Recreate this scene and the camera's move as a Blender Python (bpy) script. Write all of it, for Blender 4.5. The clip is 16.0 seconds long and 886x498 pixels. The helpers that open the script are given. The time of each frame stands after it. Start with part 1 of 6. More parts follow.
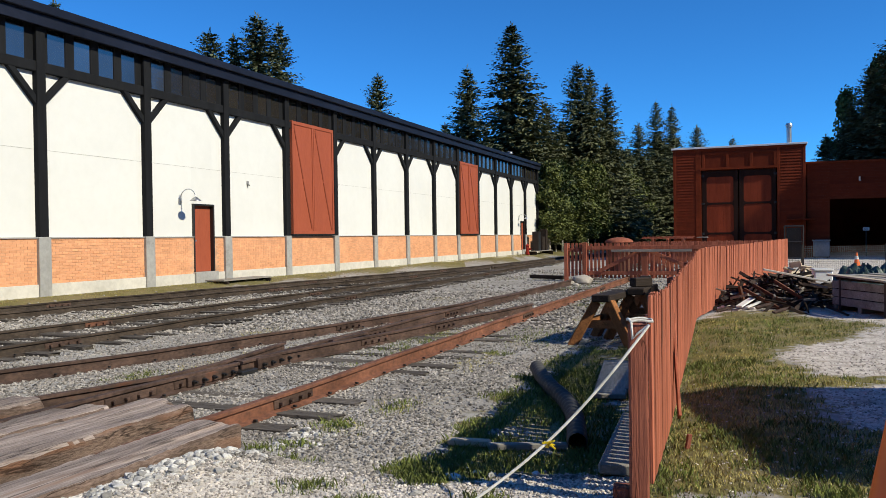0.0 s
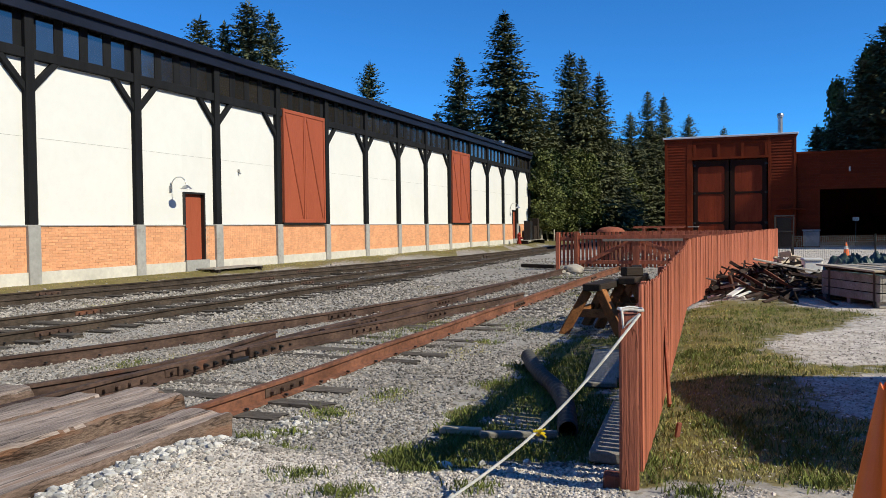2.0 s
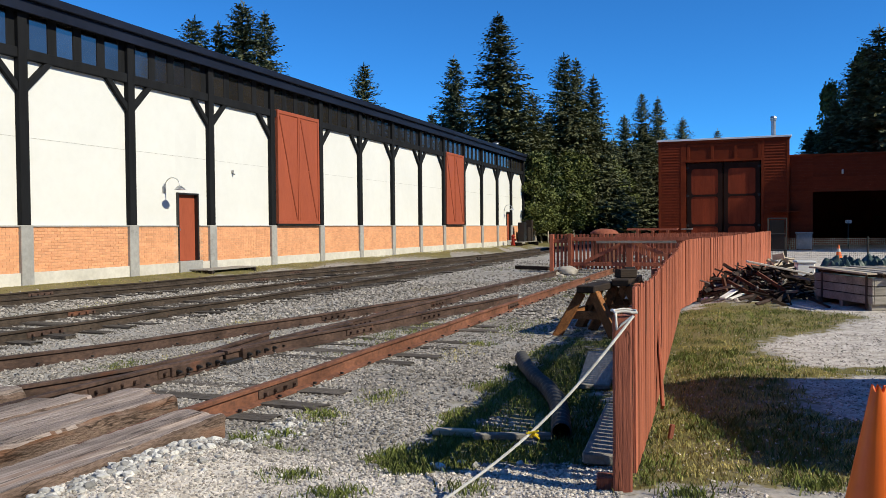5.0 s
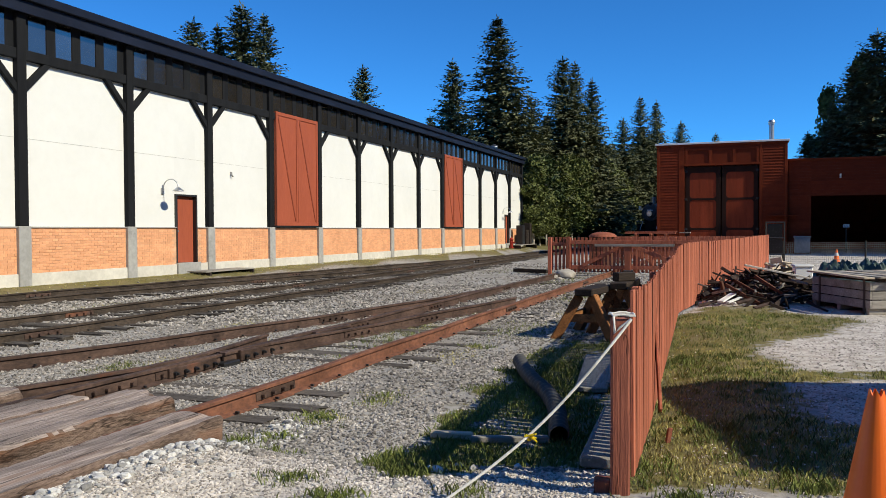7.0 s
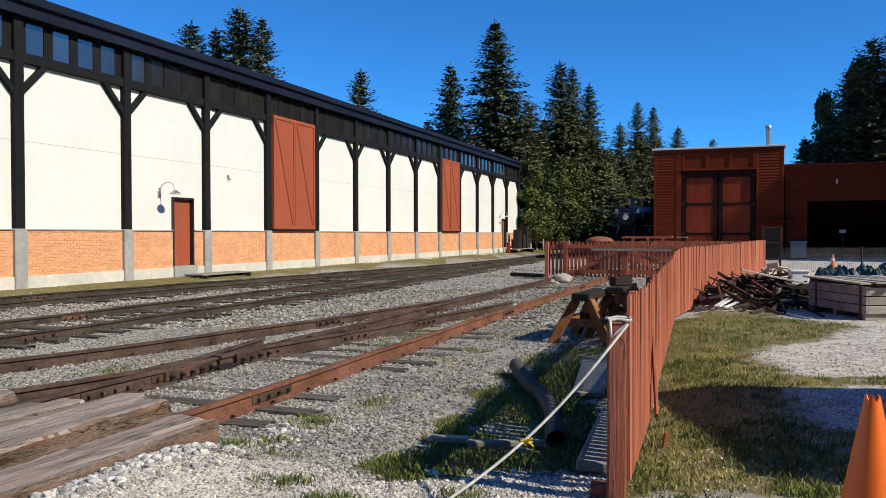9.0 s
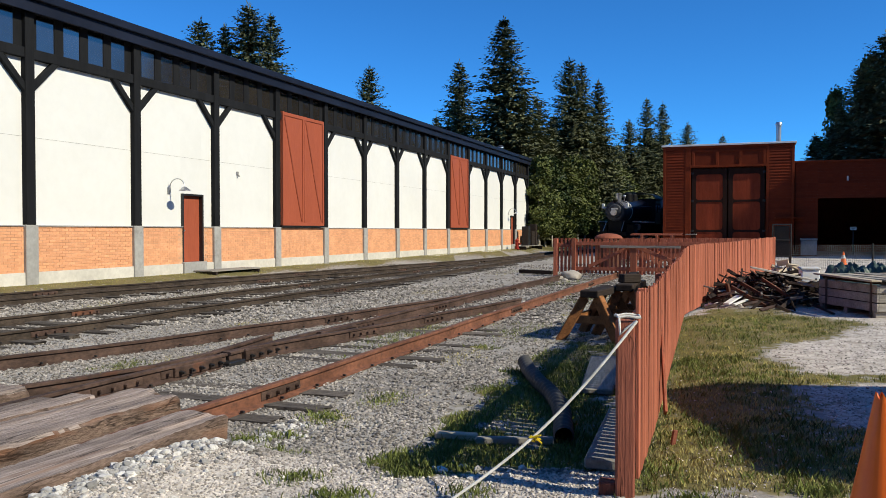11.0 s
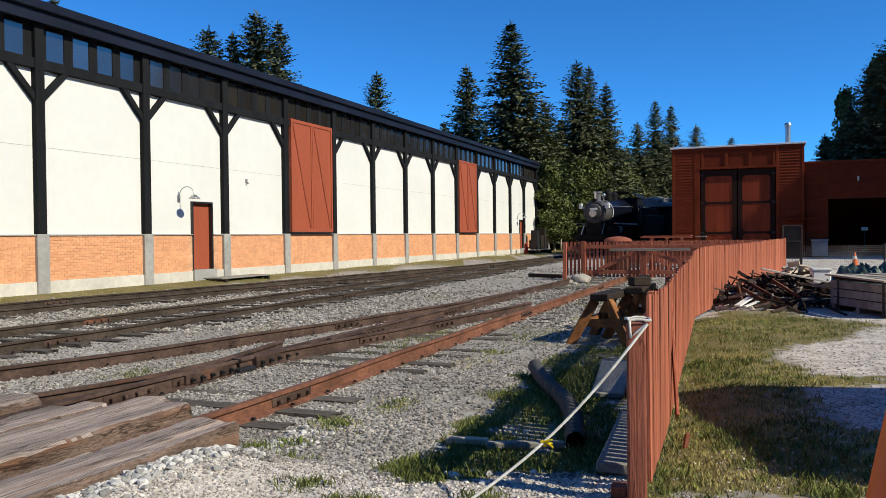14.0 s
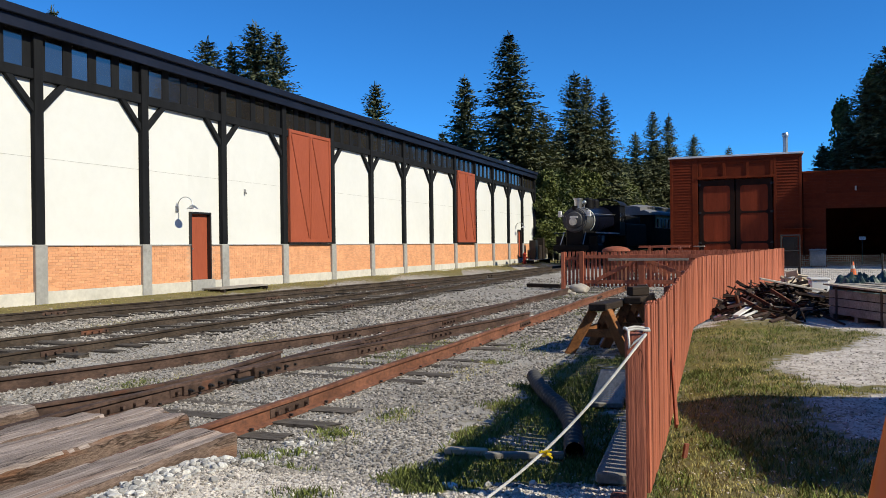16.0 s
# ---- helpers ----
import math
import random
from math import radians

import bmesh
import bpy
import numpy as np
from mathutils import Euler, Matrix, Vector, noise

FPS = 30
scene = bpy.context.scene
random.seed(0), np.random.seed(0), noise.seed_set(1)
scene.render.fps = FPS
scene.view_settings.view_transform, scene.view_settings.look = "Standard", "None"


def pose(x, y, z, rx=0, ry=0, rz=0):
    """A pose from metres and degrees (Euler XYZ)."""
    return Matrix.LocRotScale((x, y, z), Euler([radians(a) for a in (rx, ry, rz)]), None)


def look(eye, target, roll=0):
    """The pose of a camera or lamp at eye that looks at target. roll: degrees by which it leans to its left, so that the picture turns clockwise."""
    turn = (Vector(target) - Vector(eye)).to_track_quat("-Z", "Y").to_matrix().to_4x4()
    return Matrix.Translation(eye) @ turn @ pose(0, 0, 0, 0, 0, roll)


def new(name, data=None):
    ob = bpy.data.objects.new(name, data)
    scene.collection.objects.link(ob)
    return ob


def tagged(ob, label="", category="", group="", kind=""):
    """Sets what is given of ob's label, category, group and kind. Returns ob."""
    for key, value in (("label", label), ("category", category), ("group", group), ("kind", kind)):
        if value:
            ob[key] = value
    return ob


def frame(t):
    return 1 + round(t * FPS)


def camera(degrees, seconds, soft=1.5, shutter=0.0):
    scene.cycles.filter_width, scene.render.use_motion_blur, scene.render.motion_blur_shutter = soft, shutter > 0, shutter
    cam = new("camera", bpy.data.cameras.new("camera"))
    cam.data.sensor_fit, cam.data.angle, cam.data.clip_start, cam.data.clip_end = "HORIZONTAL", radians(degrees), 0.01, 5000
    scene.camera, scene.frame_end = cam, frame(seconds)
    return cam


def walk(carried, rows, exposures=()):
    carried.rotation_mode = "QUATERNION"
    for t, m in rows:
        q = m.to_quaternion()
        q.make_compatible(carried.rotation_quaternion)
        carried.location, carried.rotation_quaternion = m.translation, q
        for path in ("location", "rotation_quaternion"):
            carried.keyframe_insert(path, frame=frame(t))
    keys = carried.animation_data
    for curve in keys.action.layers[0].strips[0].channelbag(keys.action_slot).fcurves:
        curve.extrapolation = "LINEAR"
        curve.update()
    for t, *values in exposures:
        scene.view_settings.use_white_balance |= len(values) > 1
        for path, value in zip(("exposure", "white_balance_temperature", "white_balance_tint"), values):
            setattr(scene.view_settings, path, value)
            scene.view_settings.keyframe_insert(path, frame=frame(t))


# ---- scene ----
cam = camera(57.8, 16.0, soft=0.65)
EYE = (0.0, 0.0, 1.34)
TURNS = [
    (0.0, 89.194, 0.800, -0.011), (0.5, 88.897, 0.772, -0.141), (1.0, 88.693, 0.783, -0.296),
    (1.5, 88.542, 0.714, -0.452), (2.0, 88.395, 0.650, -0.603), (2.5, 88.294, 0.559, -0.759),
    (3.0, 88.317, 0.513, -0.869), (3.5, 88.351, 0.523, -0.965), (4.0, 88.396, 0.510, -1.007),
    (6.5, 88.641, 0.395, -1.069), (7.0, 88.684, 0.268, -1.143), (7.5, 88.760, 0.188, -1.192),
    (8.0, 88.857, 0.112, -1.272), (8.5, 88.933, 0.080, -1.337), (9.0, 88.965, 0.064, -1.353),
    (11.5, 88.638, -0.018, -0.482), (12.0, 88.577, 0.021, -0.272), (12.5, 88.656, 0.130, -0.198),
    (13.0, 88.825, 0.313, -0.139), (13.5, 88.930, 0.537, -0.076), (14.0, 89.083, 0.615, -0.104),
    (14.5, 89.255, 0.709, -0.073), (15.0, 89.500, 0.728, -0.094), (15.5, 89.714, 0.749, -0.171),
    (16.0, 89.799, 0.687, -0.219)]
walk(cam, [(t, pose(*EYE, rx, ry, rz)) for t, rx, ry, rz in TURNS], [(0.0, 0.0), (16.0, 0.0)])

# ---- world and sun ----
SUN_AZ, SUN_EL = radians(-30), radians(36)          # to the sun: angle from +x, height
TO_SUN = Vector((math.cos(SUN_AZ) * math.cos(SUN_EL), math.sin(SUN_AZ) * math.cos(SUN_EL), math.sin(SUN_EL)))
world = bpy.data.worlds.new("sky")
scene.world = world
world.use_nodes = True
wn = world.node_tree.nodes
sky = wn.new("ShaderNodeTexSky")
sky.sky_type, sky.sun_disc = "NISHITA", False
sky.sun_elevation, sky.sun_rotation = SUN_EL, math.pi / 2 - SUN_AZ
sky.air_density, sky.dust_density, sky.ozone_density, sky.altitude = 0.7, 0.1, 2.0, 1400
tint = wn.new("ShaderNodeMix")
tint.data_type, tint.blend_type = "RGBA", "MULTIPLY"
tint.inputs[0].default_value = 1.0
tint.inputs[7].default_value = (0.23, 0.81, 1.32, 1)
world.node_tree.links.new(sky.outputs[0], tint.inputs[6])
world.node_tree.links.new(tint.outputs[2], wn["Background"].inputs[0])
wn["Background"].inputs[1].default_value = 0.138
sun = new("sun", bpy.data.lights.new("sun", "SUN"))
sun.data.energy, sun.data.angle, sun.data.color = 5.5, radians(0.5), (0.98, 0.9, 0.7)
sun.matrix_world = look(TO_SUN * 60, (0, 0, 0))

# ---- materials ----
def mat(name, c1, c2=None, scale=6.0, rough=0.8, bump=0.3, metal=0.0, stretch=(1, 1, 1), big=0.25, rand=0.0,
        fine=None, bumpdist=0.01, stain=None, stain_at=0.62, island=0.0, stain_scale=0.4, crack=0.0, crack_stretch=0.2):
    """Two-scale noise colour with grain relief; stretch squeezes the grain along an axis."""
    m = bpy.data.materials.new(name)
    m.use_nodes = True
    nt = m.node_tree
    N, L = nt.nodes, nt.links
    bsdf = N["Principled BSDF"]
    tc = N.new("ShaderNodeTexCoord")
    mp = N.new("ShaderNodeMapping")
    mp.inputs["Scale"].default_value = stretch
    L.new(tc.outputs["Object"], mp.inputs[0])
    info = N.new("ShaderNodeObjectInfo")
    off = N.new("ShaderNodeVectorMath")
    off.operation = "SCALE"
    comb = N.new("ShaderNodeCombineXYZ")
    for i in range(3):
        L.new(info.outputs["Random"], comb.inputs[i])
    L.new(comb.outputs[0], off.inputs[0])
    off.inputs["Scale"].default_value = 37.0
    add = N.new("ShaderNodeVectorMath")
    L.new(mp.outputs[0], add.inputs[0])
    L.new(off.outputs[0], add.inputs[1])
    n1 = N.new("ShaderNodeTexNoise")
    n1.inputs["Scale"].default_value, n1.inputs["Detail"].default_value, n1.inputs["Roughness"].default_value = scale, 6, 0.65
    L.new(add.outputs[0], n1.inputs["Vector"])
    n2 = N.new("ShaderNodeTexNoise")
    n2.inputs["Scale"].default_value, n2.inputs["Detail"].default_value = scale * 0.13, 3
    L.new(add.outputs[0], n2.inputs["Vector"])
    ramp = N.new("ShaderNodeMapRange")
    ramp.inputs[1].default_value, ramp.inputs[2].default_value = 0.32, 0.68
    L.new(n1.outputs[0], ramp.inputs[0])
    mix = N.new("ShaderNodeMix")
    mix.data_type = "RGBA"
    c2 = c2 or tuple(c * 0.75 for c in c1)
    mix.inputs[6].default_value, mix.inputs[7].default_value = (*c1, 1), (*c2, 1)
    L.new(ramp.outputs[0], mix.inputs[0])
    out = mix.outputs[2]
    if stain:
        r3 = N.new("ShaderNodeMapRange")
        r3.inputs[1].default_value, r3.inputs[2].default_value = stain_at, stain_at + 0.1
        n3 = N.new("ShaderNodeTexNoise")
        n3.inputs["Scale"].default_value, n3.inputs["Detail"].default_value = scale * stain_scale, 8
        L.new(add.outputs[0], n3.inputs["Vector"])
        L.new(n3.outputs[0], r3.inputs[0])
        ms = N.new("ShaderNodeMix")
        ms.data_type = "RGBA"
        L.new(r3.outputs[0], ms.inputs[0])
        L.new(out, ms.inputs[6])
        ms.inputs[7].default_value = (*stain, 1)
        out = ms.outputs[2]
    hsv = N.new("ShaderNodeHueSaturation")
    val = N.new("ShaderNodeMapRange")
    val.inputs[1].default_value, val.inputs[2].default_value = 0.3, 0.7
    val.inputs[3].default_value, val.inputs[4].default_value = 1 - big, 1 + big
    L.new(n2.outputs[0], val.inputs[0])
    v = val.outputs[0]
    if rand or island:
        rr = N.new("ShaderNodeMapRange")
        amt = rand or island
        rr.inputs[3].default_value, rr.inputs[4].default_value = 1 - amt, 1 + amt
        if island:
            geo = N.new("ShaderNodeNewGeometry")
            L.new(geo.outputs["Random Per Island"], rr.inputs[0])
        else:
            L.new(info.outputs["Random"], rr.inputs[0])
        mul = N.new("ShaderNodeMath")
        mul.operation = "MULTIPLY"
        L.new(v, mul.inputs[0])
        L.new(rr.outputs[0], mul.inputs[1])
        v = mul.outputs[0]
    if crack:
        # thin dark splits that follow the grain
        m4 = N.new("ShaderNodeMapping")
        m4.inputs["Scale"].default_value = [crack_stretch if q < 1 else 1.0 for q in stretch]
        L.new(tc.outputs["Object"], m4.inputs[0])
        a4 = N.new("ShaderNodeVectorMath")
        L.new(m4.outputs[0], a4.inputs[0])
        L.new(off.outputs[0], a4.inputs[1])
        n4 = N.new("ShaderNodeTexNoise")
        n4.inputs["Scale"].default_value, n4.inputs["Detail"].default_value = crack, 4
        L.new(a4.outputs[0], n4.inputs["Vector"])
        s4, b4 = N.new("ShaderNodeMath"), N.new("ShaderNodeMath")
        s4.operation, b4.operation = "SUBTRACT", "ABSOLUTE"
        s4.inputs[1].default_value = 0.5
        L.new(n4.outputs[0], s4.inputs[0])
        L.new(s4.outputs[0], b4.inputs[0])
        r4 = N.new("ShaderNodeMapRange")
        r4.inputs[1].default_value, r4.inputs[2].default_value, r4.inputs[3].default_value = 0.002, 0.012, 0.35
        L.new(b4.outputs[0], r4.inputs[0])
        k4 = N.new("ShaderNodeMath")
        k4.operation = "MULTIPLY"
        L.new(v, k4.inputs[0])
        L.new(r4.outputs[0], k4.inputs[1])
        v = k4.outputs[0]
    L.new(v, hsv.inputs["Value"])
    L.new(out, hsv.inputs["Color"])
    L.new(hsv.outputs[0], bsdf.inputs["Base Color"])
    bsdf.inputs["Metallic"].default_value = metal
    if rough >= 0.5:
        bsdf.inputs["Specular IOR Level"].default_value = 0.2      # dull, weathered surfaces
    rg = N.new("ShaderNodeMapRange")
    rg.inputs[3].default_value, rg.inputs[4].default_value = max(rough - 0.12, 0.03), min(rough + 0.12, 1)
    L.new(n1.outputs[0], rg.inputs[0])
    L.new(rg.outputs[0], bsdf.inputs["Roughness"])
    if bump:
        b = N.new("ShaderNodeBump")
        b.inputs["Strength"].default_value, b.inputs["Distance"].default_value = bump, bumpdist
        nb = n1
        if fine:
            nb = N.new("ShaderNodeTexNoise")
            nb.inputs["Scale"].default_value, nb.inputs["Detail"].default_value = fine, 4
            L.new(add.outputs[0], nb.inputs["Vector"])
        L.new(nb.outputs[0], b.inputs["Height"])
        L.new(b.outputs[0], bsdf.inputs["Normal"])
    return m

M = {}
M["white"] = mat("white_wall_panel", (0.69, 0.70, 0.68), (0.66, 0.67, 0.65), 3, 0.7, 0.1, big=0.03)
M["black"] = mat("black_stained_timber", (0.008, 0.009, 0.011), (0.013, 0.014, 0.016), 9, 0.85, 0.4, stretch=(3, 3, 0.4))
M["roof"] = mat("dark_blue_roof_metal", (0.007, 0.010, 0.020), (0.011, 0.014, 0.027), 5, 0.5, 0.1)
M["brick"] = mat("orange_brick", (0.70, 0.365, 0.2), (0.63, 0.3, 0.155), 14, 0.85, 0.4, rand=0.1, big=0.08)
M["brick_far"] = mat("orange_brick_joined", (0.70, 0.365, 0.2), (0.63, 0.3, 0.155), 14, 0.85, 0.4, island=0.1, big=0.08)
M["mortar"] = mat("brick_mortar", (0.64, 0.37, 0.225), (0.58, 0.33, 0.2), 20, 0.9, 0.3)
M["concrete"] = mat("grey_concrete", (0.36, 0.36, 0.35), (0.28, 0.28, 0.27), 7, 0.85, 0.4, big=0.12, stain=(0.22, 0.21, 0.2))
M["concrete_pale"] = mat("pale_concrete", (0.62, 0.60, 0.54), (0.5, 0.48, 0.43), 6, 0.85, 0.3, big=0.1)
M["terracotta"] = mat("terracotta_painted_wood", (0.34, 0.085, 0.042), (0.29, 0.07, 0.036), 7, 0.6, 0.25, stretch=(3, 3, 0.5), big=0.08)
M["door_brace"] = mat("darker_terracotta_brace", (0.25, 0.06, 0.03), (0.21, 0.05, 0.026), 7, 0.6, 0.25, stretch=(3, 3, 0.5), big=0.08)
M["red_wood"] = mat("weathered_red_fence_wood", (0.41, 0.14, 0.085), (0.29, 0.09, 0.055), 30, 0.8, 0.5, stretch=(3, 3, 0.16), rand=0.24, big=0.18, stain=(0.17, 0.085, 0.06), stain_at=0.62, stain_scale=0.2)
M["shed_red"] = mat("dark_red_siding_paint", (0.16, 0.026, 0.0075), (0.125, 0.019, 0.0055), 6, 0.75, 0.2, stretch=(0.5, 3, 3), rand=0.12, big=0.14)
M["door_red"] = mat("red_door_panel_paint", (0.235, 0.041, 0.016), (0.19, 0.032, 0.0125), 6, 0.75, 0.2, stretch=(3, 3, 0.5))
M["shed_trim"] = mat("red_brown_trim_paint", (0.165, 0.027, 0.0075), None, 6, 0.75, 0.2)
M["post_wood"] = mat("worn_red_end_post", (0.33, 0.115, 0.075), (0.2, 0.07, 0.05), 26, 0.85, 0.9, stretch=(3, 3, 0.14), big=0.25, stain=(0.27, 0.17, 0.12), stain_at=0.6, stain_scale=0.16, crack=14.0, crack_stretch=0.1)
M["iron"] = mat("black_iron", (0.012, 0.012, 0.013), (0.02, 0.02, 0.02), 12, 0.45, 0.2, metal=0.0)
M["rail"] = mat("brown_rusty_rail_steel", (0.105, 0.066, 0.052), (0.046, 0.03, 0.025), 30, 0.75, 0.5, metal=0.05, big=0.45, stretch=(0.5, 1, 1), stain=(0.14, 0.06, 0.036), stain_at=0.64, stain_scale=0.12)
M["rail_dark"] = mat("dark_brown_rail_steel", (0.075, 0.056, 0.044), (0.03, 0.024, 0.019), 30, 0.75, 0.5, metal=0.05, big=0.4, stretch=(0.5, 1, 1), stain=(0.11, 0.05, 0.03), stain_at=0.68, stain_scale=0.1)
M["rail_red"] = mat("orange_rust_rail_steel", (0.215, 0.092, 0.055), (0.105, 0.05, 0.035), 24, 0.8, 0.5, metal=0.05, big=0.35, stretch=(0.6, 1, 1))
M["tie"] = mat("weathered_grey_tie", (0.15, 0.132, 0.115), (0.05, 0.042, 0.036), 30, 0.9, 0.8, stretch=(2.5, 0.2, 2.5), rand=0.35, crack=9.0, crack_stretch=0.12)
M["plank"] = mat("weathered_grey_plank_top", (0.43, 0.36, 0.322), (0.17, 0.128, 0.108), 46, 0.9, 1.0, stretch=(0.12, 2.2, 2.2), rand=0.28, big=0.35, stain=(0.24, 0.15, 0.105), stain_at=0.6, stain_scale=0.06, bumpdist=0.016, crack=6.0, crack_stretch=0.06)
M["plank_side"] = mat("darker_brown_plank_side", (0.23, 0.165, 0.132), (0.085, 0.058, 0.045), 60, 0.95, 1.0, stretch=(0.35, 1.4, 1.4), rand=0.2, big=0.35, stain=(0.19, 0.1, 0.062), stain_at=0.54, stain_scale=0.06, bumpdist=0.02, crack=5.0, crack_stretch=0.15)
M["glass"] = mat("dark_window_glass", (0.29, 0.255, 0.23), (0.265, 0.233, 0.21), 2, 0.1, 0.0, metal=0.93)
M["galv"] = mat("galvanised_metal", (0.55, 0.56, 0.57), (0.45, 0.46, 0.47), 10, 0.35, 0.1, metal=0.85)
M["grey_metal"] = mat("grey_metal", (0.3, 0.3, 0.3), None, 8, 0.5, 0.1, metal=0.2)

# old stain, rust and bare wood hardly shine
for key in ("shed_red", "door_red", "shed_trim", "plank", "plank_side", "tie", "red_wood", "post_wood", "black"):
    M[key].node_tree.nodes["Principled BSDF"].inputs["Specular IOR Level"].default_value = 0.15

# ---- building helpers ----
PHI = radians(21.377)
ALONG = Vector((math.sin(PHI), math.cos(PHI), 0))     # along the long hall and the tracks
INTO = Vector((-math.cos(PHI), math.sin(PHI), 0))     # into the long hall
YARD = Matrix((( ALONG.x, INTO.x, 0, ALONG.x * 15.089 + INTO.x * 16.795),
               ( ALONG.y, INTO.y, 0, ALONG.y * 15.089 + INTO.y * 16.795),
               (0, 0, 1, 0), (0, 0, 0, 1)))


def yard(s, m, z=0.0, rz=0.0):
    """A pose s metres along the hall's front and m metres out from it."""
    return YARD @ pose(s, -m, z, 0, 0, rz)


def put(ob, m):
    ob.matrix_world = m
    return ob


def thing(name, label, category, m=None, group="", kind=""):
    e = new(name)
    e.empty_display_size = 0.1
    if m is not None:
        e.matrix_basis = m
    return tagged(e, label, category, group, kind)


def part(name, bm, material, parent=None, label="", smooth=False, m=None, kind=""):
    me = bpy.data.meshes.new(name)
    bm.to_mesh(me)
    bm.free()
    for mm in (material if isinstance(material, (list, tuple)) else [material]):
        me.materials.append(mm)
    if smooth:
        me.polygons.foreach_set("use_smooth", [True] * len(me.polygons))
        me.set_sharp_from_angle(angle=radians(40))
    ob = new(name, me)
    if parent:
        ob.parent = parent
    if m is not None:
        ob.matrix_basis = m
    if label or kind:
        tagged(ob, label, kind=kind)
    return ob


def raw(name, verts, faces, material, parent=None, label="", kind="", m=None):
    me = bpy.data.meshes.new(name)
    me.from_pydata(verts, [], faces)
    me.update()
    me.materials.append(material)
    ob = new(name, me)
    if parent:
        ob.parent = parent
    if m is not None:
        ob.matrix_basis = m
    if label or kind:
        tagged(ob, label, kind=kind)
    return ob


def twin(ob, m, parent=None):
    """Another object on the same mesh."""
    o = ob.copy()
    scene.collection.objects.link(o)
    o.parent = parent or ob.parent
    o.matrix_basis = m
    return o


def box(bm, x0, y0, z0, x1, y1, z1, bevel=0.0, m=None):
    vs = [bm.verts.new(v) for v in ((x0, y0, z0), (x1, y0, z0), (x1, y1, z0), (x0, y1, z0), (x0, y0, z1), (x1, y0, z1), (x1, y1, z1), (x0, y1, z1))]
    fs = [bm.faces.new([vs[i] for i in f]) for f in ((3, 2, 1, 0), (4, 5, 6, 7), (0, 1, 5, 4), (1, 2, 6, 5), (2, 3, 7, 6), (3, 0, 4, 7))]
    if bevel:
        es = list({e for f in fs for e in f.edges})
        r = bmesh.ops.bevel(bm, geom=es, offset=bevel, segments=1, affect="EDGES", profile=0.5)
        vs = list({v for f in r["faces"] for v in f.verts} | {v for v in vs if v.is_valid})
    if m is not None:
        bmesh.ops.transform(bm, matrix=m, verts=vs)
    return bm


def bar(bm, p0, p1, w, h, bevel=0.0, roll=0.0):
    """A squared timber from p0 to p1."""
    p0, p1 = Vector(p0), Vector(p1)
    dv = p1 - p0
    q = dv.to_track_quat("X", "Z").to_matrix().to_4x4()
    return box(bm, 0, -w / 2, -h / 2, dv.length, w / 2, h / 2, bevel, Matrix.Translation(p0) @ q @ Matrix.Rotation(roll, 4, "X"))


def tube(bm, p0, p1, r0, r1=None, n=12, caps=True):
    p0, p1 = Vector(p0), Vector(p1)
    dv = p1 - p0
    r1 = r0 if r1 is None else r1
    m = Matrix.Translation((p0 + p1) / 2) @ dv.to_track_quat("Z", "Y").to_matrix().to_4x4()
    bmesh.ops.create_cone(bm, cap_ends=caps, segments=n, radius1=r0, radius2=max(r1, 1e-4), depth=dv.length, matrix=m)
    return bm


def ball(bm, p, r, sub=1, scale=(1, 1, 1), m=None, jitter=0.0, rng=random):
    mm = Matrix.Translation(p) @ (m or Matrix()) @ Matrix.Diagonal((*scale, 1))
    res = bmesh.ops.create_icosphere(bm, subdivisions=sub, radius=r, matrix=mm)
    for v in res["verts"] if jitter else ():
        v.co += Vector((rng.uniform(-1, 1), rng.uniform(-1, 1), rng.uniform(-1, 1))) * jitter * r
    return bm


def pipe(bm, pts, r, n=8):
    """A bent round bar through points."""
    pts = [Vector(q) for q in pts]
    rings = []
    for i, q in enumerate(pts):
        tdir = (pts[min(i + 1, len(pts) - 1)] - pts[max(i - 1, 0)]).normalized()
        qm = tdir.to_track_quat("Z", "Y").to_matrix()
        rings.append([bm.verts.new(q + qm @ Vector((math.cos(a) * r, math.sin(a) * r, 0))) for a in [2 * math.pi * k / n for k in range(n)]])
    for a, b in zip(rings, rings[1:]):
        for k in range(n):
            bm.faces.new((a[k], a[(k + 1) % n], b[(k + 1) % n], b[k]))
    bm.faces.new(list(reversed(rings[0])))
    bm.faces.new(rings[-1])
    return bm


def B():
    return bmesh.new()


# ---- the long hall ----
BAY, BAYS, FIRST = 3.8, 13, -3
FAR = 49.4
hall = thing("long_hall", "long white hall with brick base, black timber posts and clerestory windows", "building", YARD)


